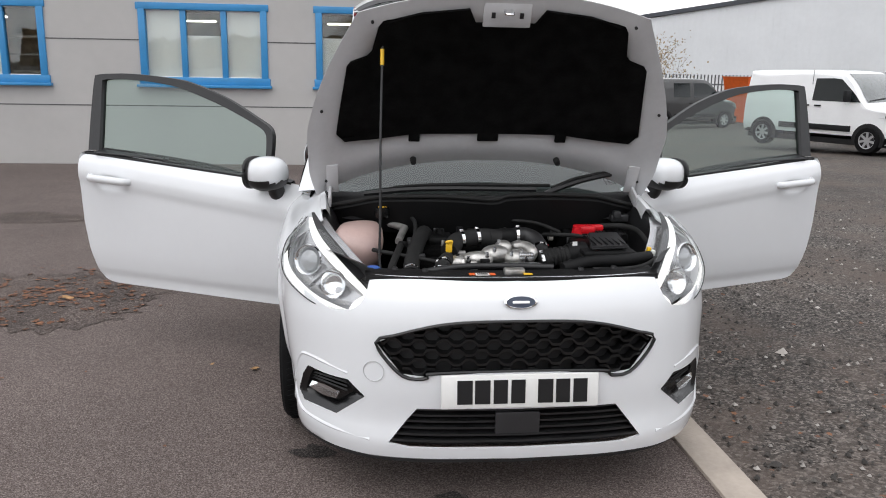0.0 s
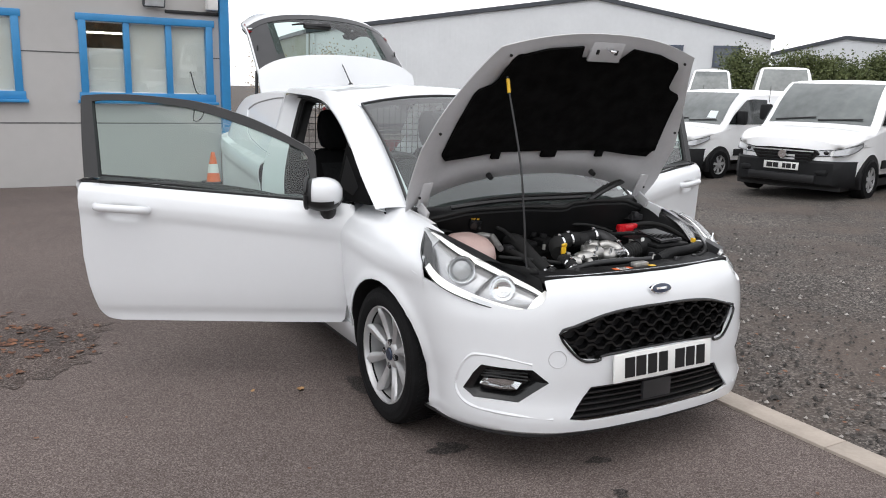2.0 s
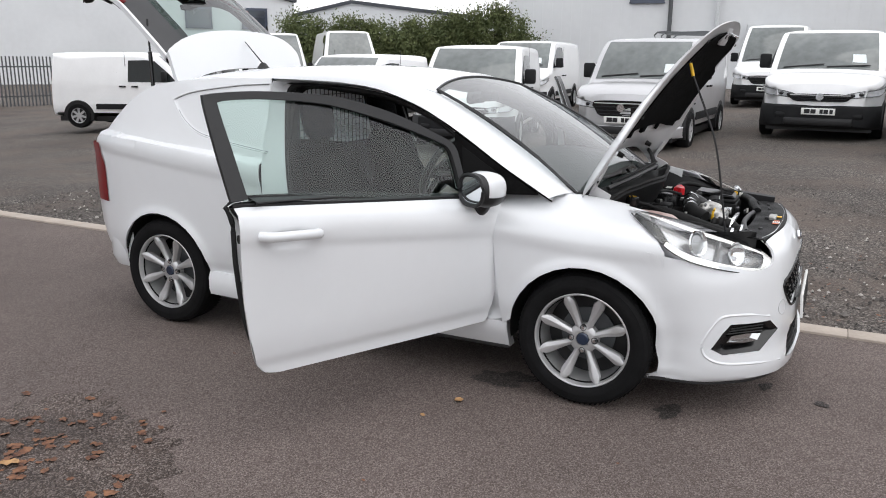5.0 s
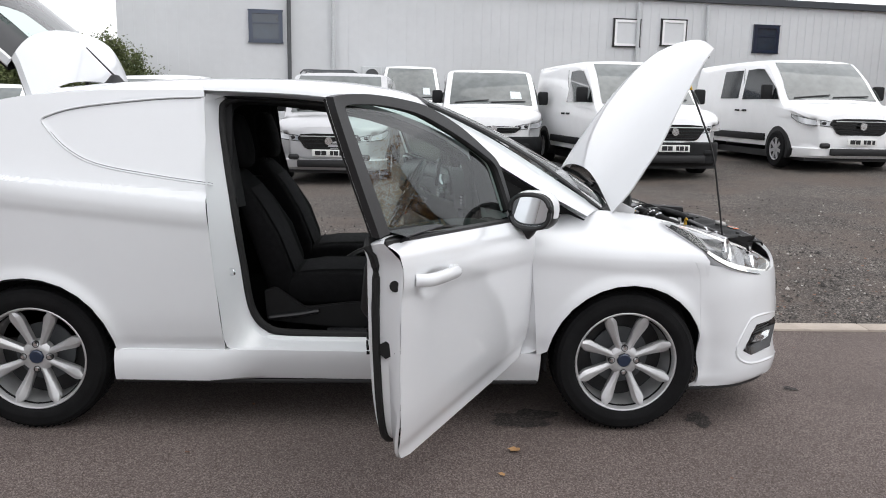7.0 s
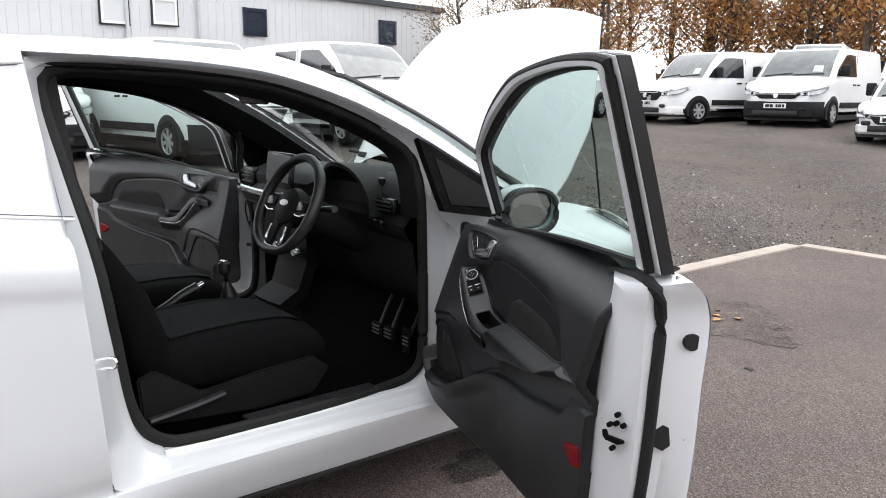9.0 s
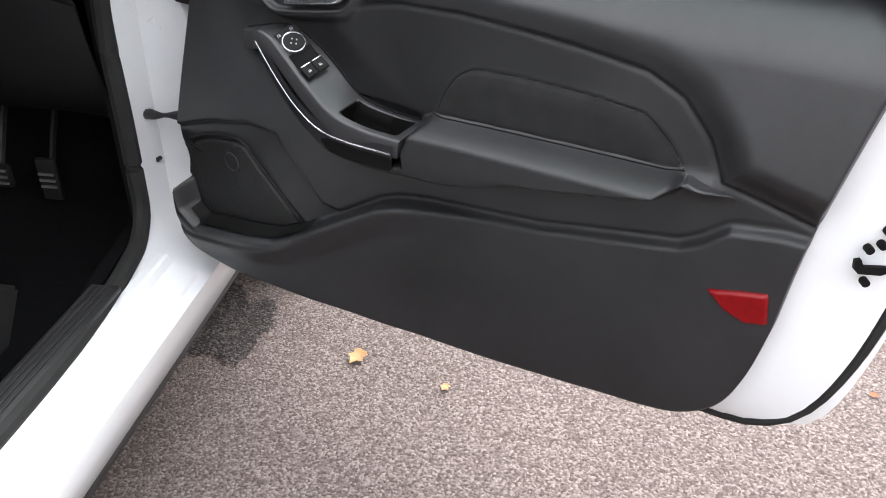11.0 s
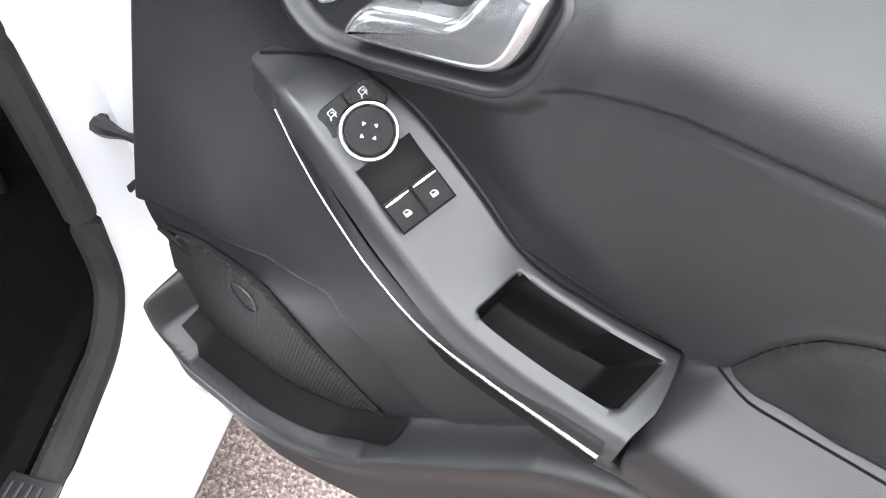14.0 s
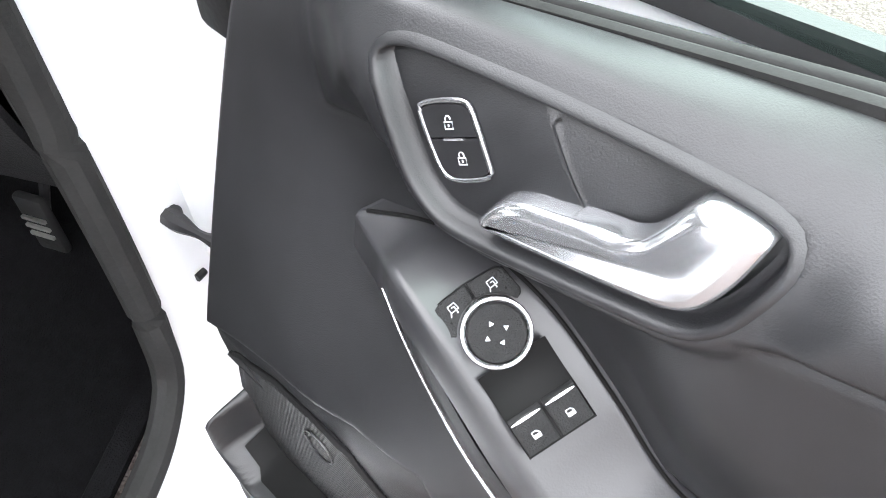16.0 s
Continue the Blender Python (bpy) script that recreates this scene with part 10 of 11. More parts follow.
    tube(bm, [c + Vector((-s * 0.015, -0.03, -0.045)), c + Vector((-s * 0.03, -0.026, -0.07)), c + Vector((-s * 0.045, -0.022, -0.09)), c + Vector((-s * 0.06, -0.02, -0.10))], lambda t: 0.034 + 0.006 * t, 12, 16)
    part("mirror_arm", bm, M["trim"], ob)
    bm = B()
    tube(bm, [c + Vector((-s * 0.075, -0.045, -0.022)), c + Vector((0, -0.080, -0.024)), c + Vector((s * 0.075, -0.05, -0.022))], 0.006, 6, 20)
    part("mirror_indicator", bm, M["lampbowl"], ob)
    # door lining
    lining("door_lining", s, card_x, None, M["card"], ob, "moulded dark grey door lining")
    bm = B()
    poly(bm, [(s * 0.738, y, z) for y, z in ((0.57, 0.46), (0.64, 0.40), (1.40, 0.41), (1.53, 0.50), (1.59, 0.72), (1.63, 0.88), (0.60, 0.88), (0.56, 0.65))])
    part("inner_door_panel", bm, M["paint"], ob)
    # sill rail on top of lining
    bm = B()
    bl = cr([(0, y, z) for y, z in BELT_IN], 60)
    grid(bm, [[Vector((s * (0.748 + a), p.y, p.z + b)) for a, b in ((0.0, -0.004), (0.0005, 0.0035), (0.004, 0.0050), (0.0075, 0.0035), (0.0085, 0.0005), (0.0105, 0.0005), (0.0115, 0.0030), (0.0150, 0.0040), (0.019, 0.002), (0.024, -0.008), (0.034, -0.016))] for p in bl])
    part("glass_wiper_strip", bm, M["rubber"], ob, "black rubber strip along the glass", 60)
    pad = [(1.0205, 0.7475)] + C_ARM[2:11] + [(1.400, 0.7605), (1.264, 0.757), (1.121, 0.752)]
    patch_on_card("arm_pad", pad, s, 0.0030, M["cardsoft"], ob, "charcoal fabric armrest pad", 0.004, 150)
    bm = B()
    tube(bm, [cpt(s, y, float(np.interp(y, [p[0] for p in C_SEAM], [p[1] for p in C_SEAM])) + 0.001, 0.0008) for y in np.linspace(1.016, 1.405, 50)], 0.0010, 6, 0)
    tube(bm, [cpt(s, y, z, 0.0006) for y, z in [(p.y, p.z) for p in cr([(0, *q) for q in C_ARM[1:11]], 60)]], 0.0006, 6, 0)
    part("arm_seam", bm, M["void"], ob)
    po, pi = cr(POD_O, 280), cr(POD_I, 280)
    bm = B()
    rr, dips = [], []
    up = Vector((0.0, 0.25, 0.35)).normalized()
    share = (0.0, 0.06, 0.11, 0.15, 0.18, 0.21, 0.25, 0.40, 0.55, 0.68, 0.72, 0.75, 0.78, 0.82, 0.88, 0.95)

    def dip(f, y):
        return float(sstep(f, 0.14, 0.22) * sstep(0.80 - f, 0.0, 0.08) * sstep(y, 0.876, 0.893) * sstep(0.986 - y, 0.0, 0.012))
    for p, q in zip(po, pi):
        ring = [p + Vector((0.02, 0, -0.004))]
        ym = (p.y + q.y) / 2
        dips.append([0.0] + [dip(f, ym) for f in share] + [0.0, 0.0, 0.0])
        for f in share:
            c = p.lerp(q, f) + up * (0.003 * float(sstep(ym, 0.84, 0.90)) - 0.0015 * float(sstep(ym, 0.71, 0.74) * (1 - sstep(ym, 0.84, 0.88)))) * math.sin(math.pi * min(1, f / 0.95))
            ring.append(c - up * 0.046 * dip(f, ym))
        ring += [q + Vector((-0.0005, 0, -0.003)), q + Vector((-0.001, -0.004, -0.028)), q + Vector((0.05, -0.004, -0.038))]
        rr.append([Vector((s * v.x, v.y, v.z)) for v in ring])
    vs = grid(bm, rr)
    for e in (vs[0], vs[-1][::-1]):
        bm.faces.new(e)
    pod = part("switch_panel", bm, M["pod"], ob, "satin grey switch panel", 50)
    # faces of the storage cup go near-black: its deep shade over a black lining
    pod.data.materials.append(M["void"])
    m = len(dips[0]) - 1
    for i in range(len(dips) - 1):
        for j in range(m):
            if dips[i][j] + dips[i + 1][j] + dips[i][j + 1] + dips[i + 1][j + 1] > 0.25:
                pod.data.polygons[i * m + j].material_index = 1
    bm = B()
    tube(bm, [(s * (v.x - 0.0006), v.y, v.z + 0.0006) for v in po[4:-2]], 0.0013, 5, 0)
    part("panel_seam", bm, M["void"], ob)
    # black ribbon laid on the lining, painting the shade in the pocket's mouth
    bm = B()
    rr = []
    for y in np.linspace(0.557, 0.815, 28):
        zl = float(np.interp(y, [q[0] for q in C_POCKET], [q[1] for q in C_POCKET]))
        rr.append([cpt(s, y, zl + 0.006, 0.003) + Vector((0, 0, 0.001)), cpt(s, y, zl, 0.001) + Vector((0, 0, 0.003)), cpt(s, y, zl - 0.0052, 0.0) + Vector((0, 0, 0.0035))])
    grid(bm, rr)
    part("pocket_gap_shade", bm, M["void"], ob, "", 60)
    bm = B()
    tube(bm, [(s * (x - 0.0045), y, z + 0.0012) for x, y, z in STRIP], lambda t: 0.0008 + 0.0010 * t, 8, 60)
    part("silver_strip", bm, M["handle"], ob)
    bm = B()
    rr = []
    for (x, y, z) in cr(STRIP, 40):
        rr.append([Vector((s * (x + 0.001), y, z + 0.012)), Vector((s * (x - 0.0005), y, z)), Vector((s * (x + 0.004), y - 0.003, z - 0.026)), Vector((s * (x + 0.012), y - 0.005, z - 0.040)), Vector((s * (x + 0.07), y - 0.006, z - 0.052))])
    grid(bm, rr)
    part("ledge_side", bm, M["card"], ob)
    # black sheet on the ledge side: painted dark of the pull slot, not cut in
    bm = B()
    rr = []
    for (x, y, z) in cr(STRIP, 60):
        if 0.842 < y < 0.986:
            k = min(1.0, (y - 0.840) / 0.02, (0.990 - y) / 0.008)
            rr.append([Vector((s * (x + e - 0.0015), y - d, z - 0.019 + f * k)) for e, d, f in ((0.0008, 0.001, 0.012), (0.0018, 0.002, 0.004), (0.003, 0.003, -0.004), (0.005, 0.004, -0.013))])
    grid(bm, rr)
    part("ledge_slot_shade", bm, M["void"], ob, "", 60)
    # speaker
    patch_on_card("speaker_grille", [(0.64 + (y - 0.64) * 0.94, 0.55 + (z - 0.55) * 0.92) for y, z in C_SPK], s, 0.005, M["speaker"], ob, "black perforated speaker grille", 0.004, 170, 0.0, None, C_POCKET + [(1.80, 0.20), (0.40, 0.20)])
    bm = B()
    ring = cr([(0, y, z) for y, z in C_SPK], 80, True)
    low = C_POCKET + [(1.80, 0.20), (0.40, 0.20)]
    ring = [p for p in ring if p.y > 0.546 and sd_poly(np.array([[p.y]]), np.array([[p.z]]), low)[0, 0] < -0.004]
    tube(bm, [cpt(s, p.y, p.z, 0.002) for p in ring], 0.003, 5, 0, True)
    part("speaker_rim", bm, M["plastic"], ob)
    # round mark on the grille
    bm = B()
    tube(bm, [cpt(s, 0.660 + 0.016 * math.cos(a), 0.602 + 0.016 * math.sin(a), 0.006) for a in [2 * math.pi * k / 28 for k in range(28)]], 0.0009, 5, 0, True)
    part("grille_mark", bm, M["pod"], ob)
    # red reflector
    patch_on_card("door_reflector", C_REFL, s, 0.006, M["redlens"], ob, "red door reflector", 0.003, 30)
    # release handle and bezel
    ring = [(p.y, p.z) for p in cr([(0, y, z) for y, z in C_BEZ], 120, True)]

    def grow(d):
        out = []
        for k, (y, z) in enumerate(ring):
            (ya, za), (yb, zb) = ring[k - 2], ring[(k + 2) % 120]
            ty, tz = yb - ya, zb - za
            l = math.hypot(ty, tz) or 1
            out.append((y - tz / l * d, z + ty / l * d))
        return out
    sgn = 1 if sum((b[0] - a[0]) * (b[1] + a[1]) for a, b in zip(ring, ring[1:] + ring[:1])) > 0 else -1
    bm = B()
    rr = []
    for d, e in ((0.0085, 0.0040), (0.0070, 0.0006), (0.0050, -0.0008), (0.0035, -0.0014), (0.0020, -0.0014), (0.0010, -0.0008), (0.0003, 0.0006), (-0.0004, 0.0040), (-0.0012, 0.0080), (-0.0030, 0.0098), (-0.0055, 0.0102)):
        rr.append([Vector((s * (float(panel_x(y, z)) + e), y, z)) for y, z in grow(d * sgn)])
    grid(bm, rr, True)
    part("handle_bowl", bm, M["card"], ob, "", 80)
    patch_on_card("bowl_floor", grow(-0.002 * sgn), s, 0.0, M["card"], ob, "", 0.001, 150, 0.0, floor_x)
    # lever: a smooth bar raised off the bowl
    lev = [(p.y, p.z) for p in cr([(0, y, z) for y, z in C_HAN], 110, True)]

    def inset(d):
        out = []
        for k, (y, z) in enumerate(lev):
            (ya, za), (yb, zb) = lev[k - 3], lev[(k + 3) % 110]
            ty, tz = yb - ya, zb - za
            l = math.hypot(ty, tz) or 1
            out.append((y + tz / l * d, z - ty / l * d))
        return out
    area = sum(a[0] * b[1] - b[0] * a[1] for a, b in zip(lev, lev[1:] + lev[:1]))
    sg2 = -1 if area > 0 else 1
    bm = B()
    rr = []
    for d, h in ((0.0, -0.002), (0.0, 0.0085), (0.0005, 0.0105), (0.0014, 0.0118), (0.0040, 0.0136), (0.0072, 0.0146)):
        rr.append([Vector((s * (float(bowl_x(y, z)) - h), y, z)) for y, z in inset(d * sg2)])
    vs = grid(bm, rr, True)
    bm.faces.new(vs[-1])
    part("release_handle", bm, M["handle"], ob, "satin silver door release handle", 60)
    # seam of the handle bowl
    bm = B()
    tube(bm, [(s * (float(bowl_x(y, z)) - 0.0002), y, z) for y, z in ((0.7728, 0.9307), (0.7704, 0.928), (0.775, 0.9225), (0.7874, 0.9092), (0.8006, 0.895))], 0.0007, 5, 20)
    part("bowl_seam", bm, M["ink"], ob)
    # lock button
    def on_bowl(name, pl, l0, l1, material, bev=0.0):
        bm = B()
        f = bm.faces.new([bm.verts.new((s * (bowl_x(y, z) - l0), y, z)) for y, z in pl])
        r = bmesh.ops.extrude_face_region(bm, geom=[f])
        bmesh.ops.translate(bm, vec=Vector((-s * (l1 - l0), 0, 0)), verts=[v for v in r["geom"] if isinstance(v, bmesh.types.BMVert)])
        if bev:
            bmesh.ops.bevel(bm, geom=list(bm.edges), offset=bev, segments=2, affect="EDGES")
        return part(name, bm, material, ob)
    lc = (0.7273, 0.9015)
    lk = [(p.y, p.z) for p in cr([(0, y, z) for y, z in C_LOCK], 48, True)]
    ru, rv = (0.895, 0.446), (-0.446, 0.895)

    def sized(k):
        return [(lc[0] + (y - lc[0]) * k, lc[1] + (z - lc[1]) * k) for y, z in lk]
    bm = B()
    tube(bm, [(s * (float(bowl_x(y, z)) - 0.0020), y, z) for y, z in sized(0.97)], 0.0013, 8, 0, True)
    part("lock_bezel", bm, M["handle"], ob, "bright ring round the lock buttons")
    on_bowl("lock_base", sized(0.96), -0.001, 0.0008, M["void"])
    for k in (0, 1):
        pl = []
        for y, z in sized(0.89):
            d = (y - 0.7279) * rv[0] + (z - 0.9034) * rv[1]
            lim = 0.0004
            t = max(0.0, lim - d) if k == 0 else min(0.0, -lim - d)
            y, z = y + rv[0] * t, z + rv[1] * t
            if not pl or math.hypot(pl[-1][0] - y, pl[-1][1] - z) > 0.0006:
                pl.append((y, z))
        on_bowl("lock_button", pl, 0.0, 0.0026, M["card"])
        cy, cz = (0.722, 0.9088) if k == 0 else (0.733, 0.8944)

        def q(a, b):
            return (cy + ru[0] * a + rv[0] * b, cz + ru[1] * a + rv[1] * b)
        bm = B()
        for pts in ([(-0.0023, -0.0030), (0.0023, -0.0030), (0.0023, 0.0005), (-0.0023, 0.0005), (-0.0023, -0.0030)], [(0.0, -0.0018), (0.0, -0.0006)], [(-0.0014, 0.0005), (-0.0014, 0.0024), (-0.0006, 0.0033), (0.0006, 0.0033), (0.0014, 0.0024), (0.0014, 0.0005 if k else 0.0016)]):
            tube(bm, [(s * (float(bowl_x(*q(a, b))) - 0.0027), *q(a, b)) for a, b in pts], 0.00038, 5, 0)
        part("lock_icon", bm, M["cloudy"], ob)
    bm = B()
    tube(bm, [(s * (float(bowl_x(y, z)) - 0.0028), y, z) for y, z in ((0.7216, 0.8995), (0.7271, 0.9022), (0.7327, 0.905))], 0.0007, 6, 12)
    part("lock_light", bm, M["handle"], ob)
    if not full:
        return ob
    # frame of the switch panel: e1 along it to the rear, e2 across it to the outside
    e1 = Vector((-s * 0.05, 0.823, -0.566)).normalized()
    e2 = Vector((s * 0.897, 0.279, 0.343))
    e2 = (e2 - e1 * e2.dot(e1)).normalized()
    nrm = e1.cross(e2)
    if nrm.z < 0:
        nrm = -nrm
    c0 = Vector((s * 0.6656, 0.7745, 0.8121)) + nrm * 0.0066

    def P(a, b, h=0.0):
        return c0 + e1 * a + e2 * b + nrm * h

    def slab(name, pts, h0, h1, material, parent=None, label="", bev=0.0):
        bm = B()
        f = bm.faces.new([bm.verts.new(P(a, b, h0)) for a, b in pts])
        r = bmesh.ops.extrude_face_region(bm, geom=[f])
        bmesh.ops.translate(bm, vec=nrm * (h1 - h0), verts=[v for v in r["geom"] if isinstance(v, bmesh.types.BMVert)])
        if bev:
            bmesh.ops.bevel(bm, geom=list(bm.edges), offset=bev, segments=2, affect="EDGES")
        return part(name, bm, material, parent or ob, label)
    basis = Matrix((tuple(e1) + (0,), tuple(e2) + (0,), tuple(nrm) + (0,), (0, 0, 0, 1))).transposed()
    for col in range(3):
        basis[col][3] = c0[col]
    bm = B()
    lathe(bm, [(0.0190, -0.006), (0.0190, 0.0030), (0.0183, 0.0042), (0.0170, 0.0044), (0.0160, 0.0036), (0.0156, 0.0)], basis, 48)
    part("mirror_dial_ring", bm, M["handle"], ob)
    bm = B()
    lathe(bm, [(0.0156, 0.0), (0.0153, 0.0040), (0.0146, 0.0050), (0.0125, 0.0050), (0.0, 0.0042)], basis, 48)
    part("mirror_dial", bm, M["cardsoft"], ob, "round mirror adjuster dial")
    for k in range(4):
        a = radians(90 * k)
        d, p = Vector((math.cos(a), math.sin(a))), Vector((-math.sin(a), math.cos(a)))
        tri = [d * 0.0071, d * 0.0048 + p * 0.0014, d * 0.0048 - p * 0.0014]
        slab("dial_arrow", [(v.x, v.y) for v in tri], 0.0040, 0.0050, M["cloudy"])

    def line_icon(strokes, h, r=0.00034):
        bm = B()
        for pts in strokes:
            tube(bm, [P(a, b, h) for a, b in pts], r, 5, 0)
        part("button_icon", bm, M["cloudy"], ob)
    outer = [(-0.0288, 0.0008), (-0.0282, 0.0130), (-0.0275, 0.0178), (-0.0262, 0.0204), (-0.0125, 0.0222), (-0.0098, 0.0208), (-0.0090, 0.0188)]
    for sg in (-1, 1):
        arc = [(0.0200 * math.cos(radians(a)), 0.0200 * math.sin(radians(a))) for a in (116, 128, 140, 152, 164, 177)]
        pts = [(a, sg * b) for a, b in outer + arc]
        slab("fold_button", pts, -0.004, 0.0012, M["cardsoft"], None, "", 0.0005)
        slab("switch_outline", [(-0.0145 + (a + 0.0145) * 1.05, sg * (0.011 + (b * sg - 0.011) * 1.07)) for a, b in pts], -0.005, -0.0006, M["void"])
        ia, ib = -0.0220, sg * 0.0118
        line_icon([[(ia - 0.0022, ib - 0.0022), (ia - 0.0026, ib + 0.0020), (ia + 0.0010, ib + 0.0026), (ia + 0.0014, ib - 0.0020), (ia - 0.0022, ib - 0.0022)], [(ia - 0.0008, ib - 0.0006), (ia - 0.0010, ib + 0.0010), (ia + 0.0030, ib + 0.0012)], [(ia + 0.0014, ib - 0.0020), (ia + 0.0032, ib - 0.0030)]], 0.0014, 0.0003)
        bm = B()
        cyl(bm, P(-0.0165, sg * 0.0164, 0.0006), P(-0.0165, sg * 0.0164, 0.0015), 0.0007, None, 10)
        part("button_lamp", bm, M["void"], ob)
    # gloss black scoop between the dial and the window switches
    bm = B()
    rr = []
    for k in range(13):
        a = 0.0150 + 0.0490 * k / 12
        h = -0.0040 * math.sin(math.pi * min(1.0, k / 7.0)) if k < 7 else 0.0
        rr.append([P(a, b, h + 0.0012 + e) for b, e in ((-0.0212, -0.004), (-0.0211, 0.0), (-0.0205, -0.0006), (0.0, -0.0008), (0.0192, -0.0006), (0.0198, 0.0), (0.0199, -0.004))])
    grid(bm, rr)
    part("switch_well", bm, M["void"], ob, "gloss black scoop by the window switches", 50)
    for sg, b0, b1 in ((-1, -0.0207, -0.0018), (1, -0.0002, 0.0190)):
        bm = B()
        prof = ((0.0412, 0.0000), (0.0420, 0.0036), (0.0440, 0.0048), (0.0475, 0.0040), (0.0540, 0.0024), (0.0610, 0.0024), (0.0626, 0.0016), (0.0630, -0.003))
        rr = [[P(a, b, h - e) for b, e in ((b0, 0.004), (b0 + 0.0002, 0.0006), (b0 + 0.0010, 0.0), (b1 - 0.0010, 0.0), (b1 - 0.0002, 0.0006), (b1, 0.004))] for a, h in prof]
        grid(bm, rr)
        part("window_switch", bm, M["cardsoft"], ob, "", 50)
        bm = B()
        m = (b0 + b1) / 2
        rr = []
        for k in range(13):
            u = -1 + k / 6
            b = m + u * 0.0086
            w = 0.0012 * max(0.12, 1 - u * u) ** 0.5
            rr.append([P(0.0436 - w, b, 0.0040), P(0.0436 - w * 0.6, b, 0.0054), P(0.0436 + w * 0.6, b, 0.0055), P(0.0436 + w, b, 0.0046)])
        grid(bm, rr)
        part("switch_tip", bm, M["satin"], ob, "", 60)
        line_icon([[(0.0560, m - 0.0018), (0.0560, m + 0.0022), (0.0540, m + 0.0022), (0.0524, m + 0.0008), (0.0524, m - 0.0018), (0.0560, m - 0.0018)], [(0.0546, m - 0.0014), (0.0546, m + 0.0020)], [(0.0553, m - 0.0014), (0.0553, m + 0.0020)]], 0.0027, 0.00036)
    patch_on_card("armrest_tip", [(1.404, 0.745), (1.410, 0.757), (1.465, 0.744), (1.475, 0.737), (1.41, 0.735)], s, 0.012, M["pod"], ob, "grey armrest end cap", 0.008, 40)
    bm = B()
    box(bm, (s * 0.722, 0.462, 0.870), (0.030, 0.050, 0.105), 0.010)
    part("corner_seal", bm, M["rubber"], ob)
    # latch and plugs in the door edge
    def edge_pt(y, z, d):
        return Vector((s * (0.84 - d), y, z))
    for y, z, d, r in ((1.696, 0.892, 0.030, 0.016), (1.690, 0.70, 0.016, 0.006), (1.660, 1.005, 0.05, 0.008)):
        bm = B()
        p = Vector((s * (W(y, z) - d), y, z))
        cyl(bm, p + Vector((0, -0.012, 0)), p + Vector((0, 0.004, 0)), r, None, 18)
        part("edge_plug", bm, M["rubber"], ob)
    bm = B()
    p = Vector((s * 0.800, 1.668, 0.70))
    cyl(bm, p + Vector((0, -0.02, 0)), p + Vector((0, 0.012, 0)), 0.026, None, 6)
    part("edge_cover", bm, M["rubber"], ob)
    ft, fn = Vector((s * 0.54, 0.84, 0)), Vector((-s * 0.84, 0.54, 0))
    fm = Matrix((tuple(ft) + (0,), (0, 0, 1, 0), tuple(fn) + (0,), (0, 0, 0, 1))).transposed()
    fm.translation = Vector((s * 0.722, 1.636, 0.690)) + fn * 0.001
    bm = B()
    poly(bm, [fm @ Vector(q) for q in ((-0.024, 0.010, 0), (-0.017, 0.012, 0), (-0.012, 0.002, 0), (0.022, 0.001, 0), (0.024, -0.004, 0), (0.012, -0.010, 0), (-0.016, -0.008, 0), (-0.022, -0.002, 0))], fn * 0.006)
    part("door_latch", bm, M["void"], ob)
    for u, v in ((0.006, 0.048), (0.004, 0.030), (0.020, 0.030), (-0.010, 0.024), (-0.002, -0.022)):
        bm = B()
        cyl(bm, fm @ Vector((u, v, -0.004)), fm @ Vector((u, v, 0.006)), 0.0052, None, 10)
        part("latch_screw", bm, M["void"], ob)
    return ob


M["speaker"] = mat("perforated_speaker_mesh", (0.010, 0.010, 0.011), 0.5, var=0.1, scale=20)


def perforate(m):
    """Rows of small round holes through the speaker mesh."""
    nt = m.node_tree
    bs = nt.nodes["Principled BSDF"]
    tc = nt.nodes.new("ShaderNodeTexCoord")
    v = nt.nodes.new("ShaderNodeTexVoronoi")
    v.inputs["Scale"].default_value = 300
    v.inputs["Randomness"].default_value = 0.0
    mp = nt.nodes.new("ShaderNodeMapping")
    mp.inputs["Rotation"].default_value = (radians(24), 0, 0)
    mp.inputs["Scale"].default_value = (0.0, 1.0, 0.8)
    nt.links.new(tc.outputs["Object"], mp.inputs["Vector"])
    nt.links.new(mp.outputs[0], v.inputs["Vector"])
    rp = nt.nodes.new("ShaderNodeValToRGB")
    rp.color_ramp.elements[0].position, rp.color_ramp.elements[0].color = 0.30, (0.0012, 0.0012, 0.0013, 1)
    rp.color_ramp.elements[1].position, rp.color_ramp.elements[1].color = 0.44, (0.009, 0.009, 0.0095, 1)
    nt.links.new(v.outputs["Distance"], rp.inputs[0])
    nt.links.new(rp.outputs[0], bs.inputs["Base Color"])
    bp = nt.nodes.new("ShaderNodeBump")
    bp.inputs["Strength"].default_value, bp.inputs["Distance"].default_value = 0.8, 0.0015
    nt.links.new(v.outputs["Distance"], bp.inputs["Height"])
    nt.links.new(bp.outputs[0], bs.inputs["Normal"])


perforate(M["speaker"])
door(-1, 64, True)
door(1, 70, False)
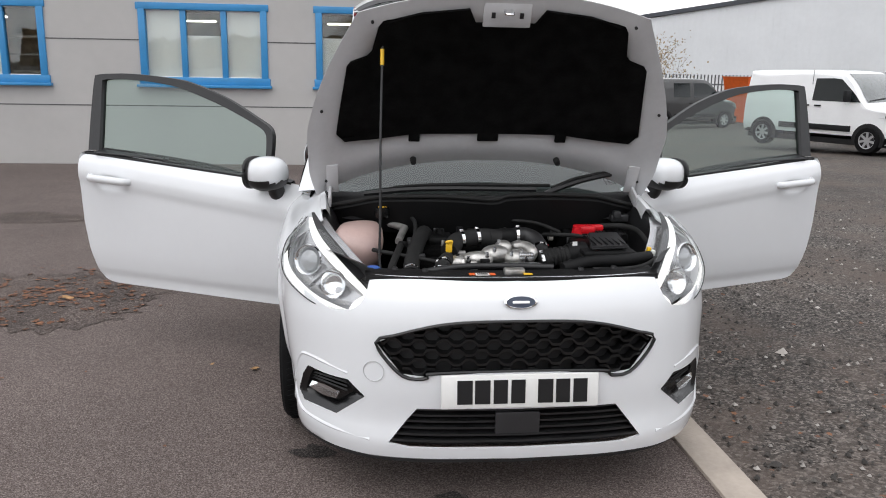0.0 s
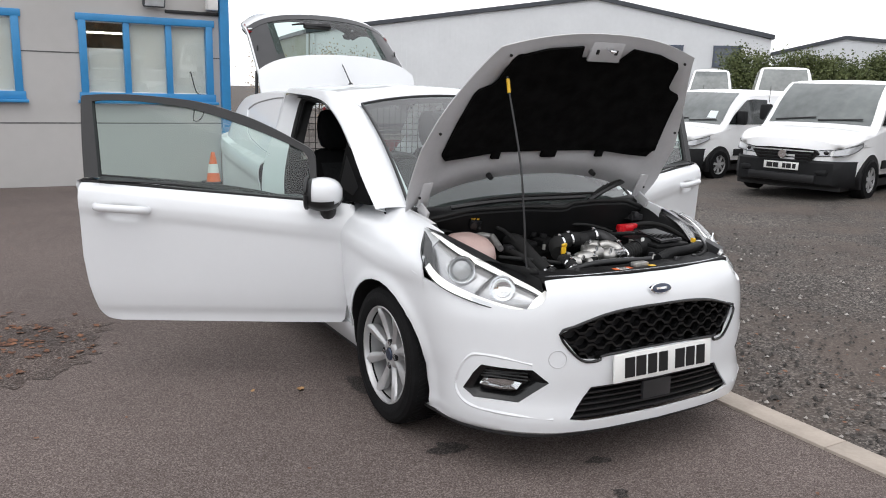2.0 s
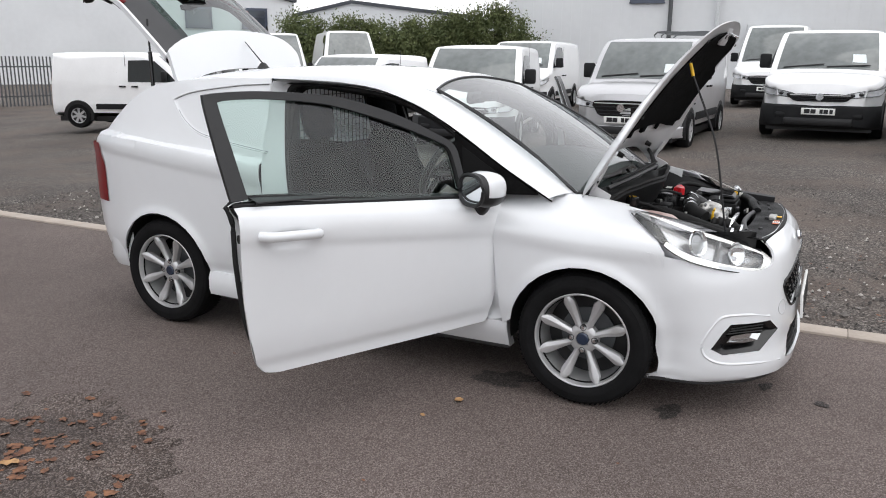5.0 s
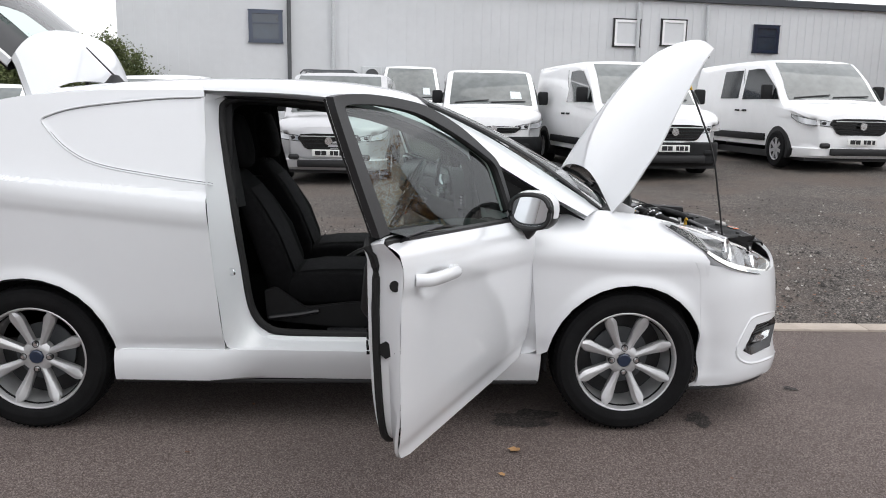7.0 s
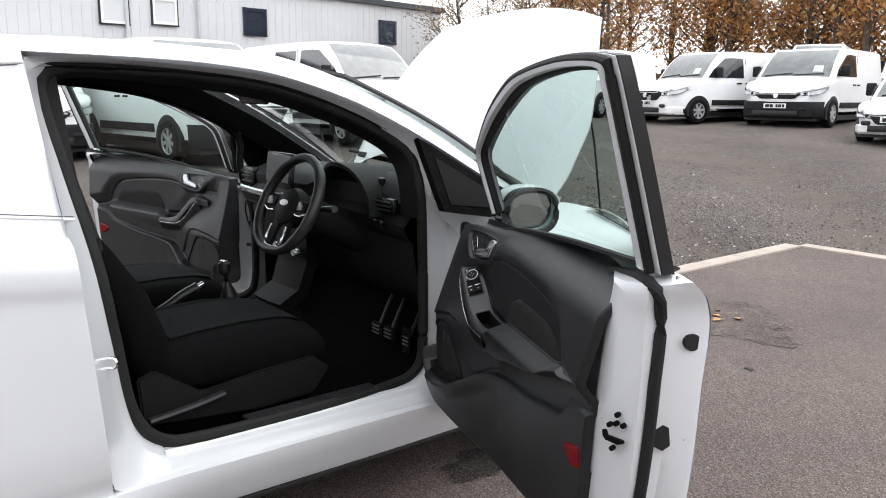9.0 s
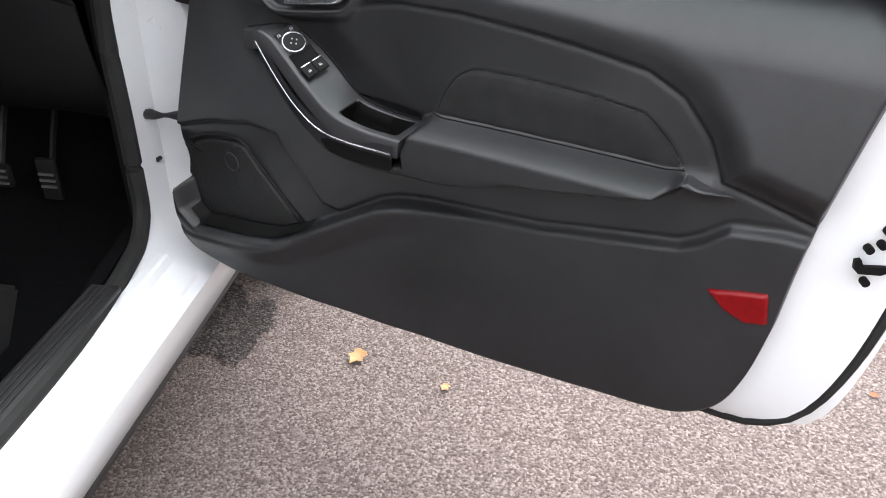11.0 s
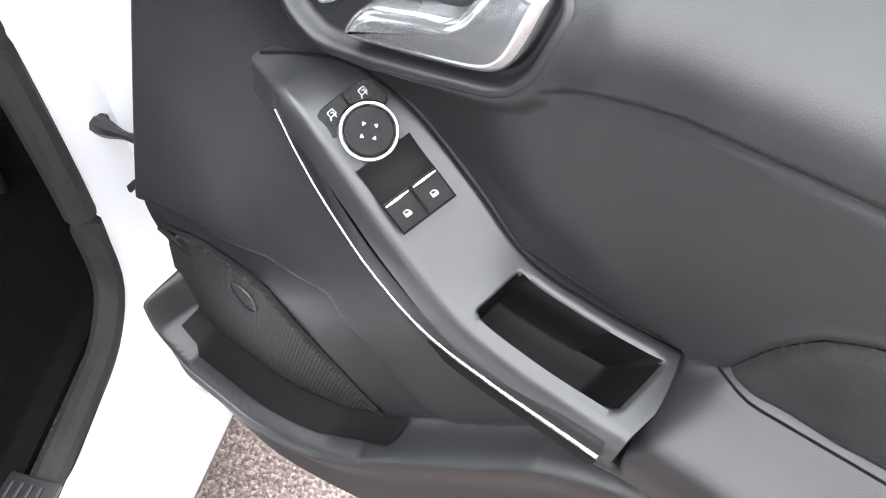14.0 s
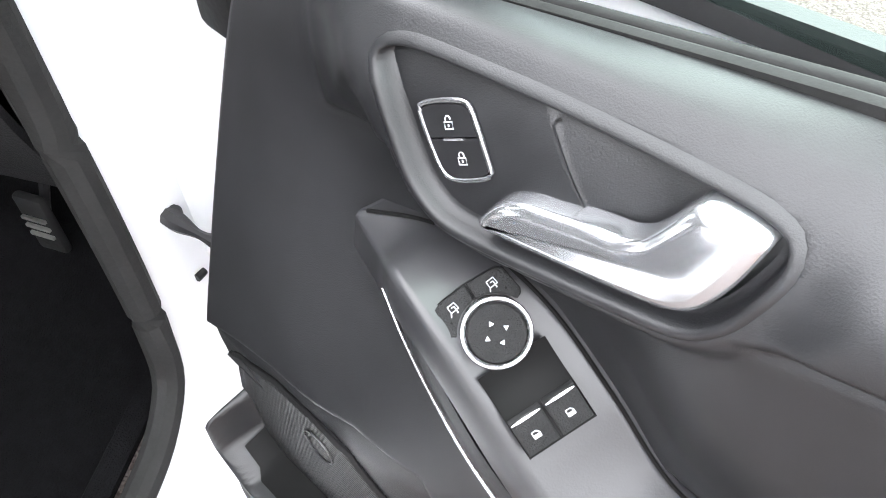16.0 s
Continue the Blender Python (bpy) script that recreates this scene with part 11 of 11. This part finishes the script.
# check strap and hinges on the driver's pillar
for s, dg in ((-1, 64), (1, 70)):
    hv = swing(s, dg)
    bm = B()
    box(bm, (s * 0.745, 0.455, 0.606), (0.05, 0.03, 0.026), 0.005)
    a, b = Vector((s * 0.74, 0.46, 0.606)), hv @ Vector((s * 0.75, 0.50, 0.606))
    cyl(bm, a, b, 0.008, None, 8)
    part("check_strap", bm, M["trim"], car)
    bm = B()
    box(bm, (s * 0.648, 0.550, 0.606), (0.026, 0.020, 0.030), 0.005)
    box(bm, (s * 0.664, 0.554, 0.607), (0.018, 0.016, 0.018), 0.003)
    tube(bm, [(s * 0.650, 0.552, 0.606), (s * 0.690, 0.566, 0.611), (s * 0.720, 0.576, 0.617), (s * 0.750, 0.582, 0.620)], lambda t: 0.0075 + 0.003 * math.sin(8 * t), 8, 16)
    part("check_arm", bm, M["trim"], car)
    bm = B()
    ball(bm, (s * 0.690, 0.506, 0.671), (0.020, 0.016, 0.040), 2)
    part("wiring_grommet", bm, M["rubber"], car)
    bm = B()
    ball(bm, (s * 0.680, 0.512, 0.831), (0.016, 0.010, 0.022), 2)
    part("jamb_grommet", bm, M["rubber"], car)
    bm = B()
    cyl(bm, (s * 0.664, 0.540, 0.508), (s * 0.662, 0.552, 0.508), 0.0048, None, 12)
    part("jamb_plug", bm, M["ink"], car)
    bm = B()
    for p, q, r in (((0.690, 0.520, 0.790), (0.715, 0.505, 0.745), 0.016), ((0.715, 0.505, 0.745), (0.735, 0.495, 0.760), 0.018)):
        cyl(bm, (s * p[0], p[1], p[2]), (s * q[0], q[1], q[2]), r, r * 0.8, 14)
    part("hinge_knuckle", bm, M["paint"], car)
    bm = B()
    cyl(bm, (s * 0.700, 0.520, 0.770), (s * 0.699, 0.529, 0.770), 0.009, None, 6)
    part("hinge_bolt", bm, M["pod"], car)
    for z in (0.50, 0.80):
        bm = B()
        box(bm, (s * 0.775, 0.44, z), (0.05, 0.05, 0.07), 0.01)
        cyl(bm, (s * HX, HY, z - 0.045), (s * HX, HY, z + 0.045), 0.011, None, 10)
        part("door_hinge", bm, M["paint"], car)
    bm = B()
    tube(bm, [(s * 0.735, 0.44, 0.70), (s * 0.80, 0.475, 0.71), hv @ Vector((s * 0.76, 0.485, 0.70))], 0.022, 8, 14)
    part("wiring_boot", bm, M["rubber"], car)

# ---------------------------------------------------------------- build
make_ground()
make_tarmac()
make_kerb()
make_leaves()
make_stones()
make_office()
make_cone()
make_sheds()
make_fence()
make_vans()
make_trees()
for i, (cx, cy, rx, ry) in enumerate(((-2.5, 1.88, 0.72, 0.60), (-3.6, 4.6, 0.5, 0.3), (-0.15, -2.05, 0.5, 0.33))):
    tagged(part("damp_patch", blob(cx, cy, rx, ry, 0.003, 40 + i), M["damp"]), "dark damp patch on the tarmac", "patch", kind="structure")
for i, (cx, cy, rx, ry) in enumerate(((-0.70, -0.385, 0.07, 0.06), (-0.70, 0.41, 0.10, 0.14), (-0.3, -1.0, 0.03, 0.03), (-0.75, -1.35, 0.025, 0.02), (-0.2, -0.75, 0.05, 0.03))):
    tagged(part("oil_spot", blob(cx, cy, rx, ry, 0.004, 60 + i, 24), M["oil"]), "small dark oil spot on the tarmac", "stain", kind="structure")
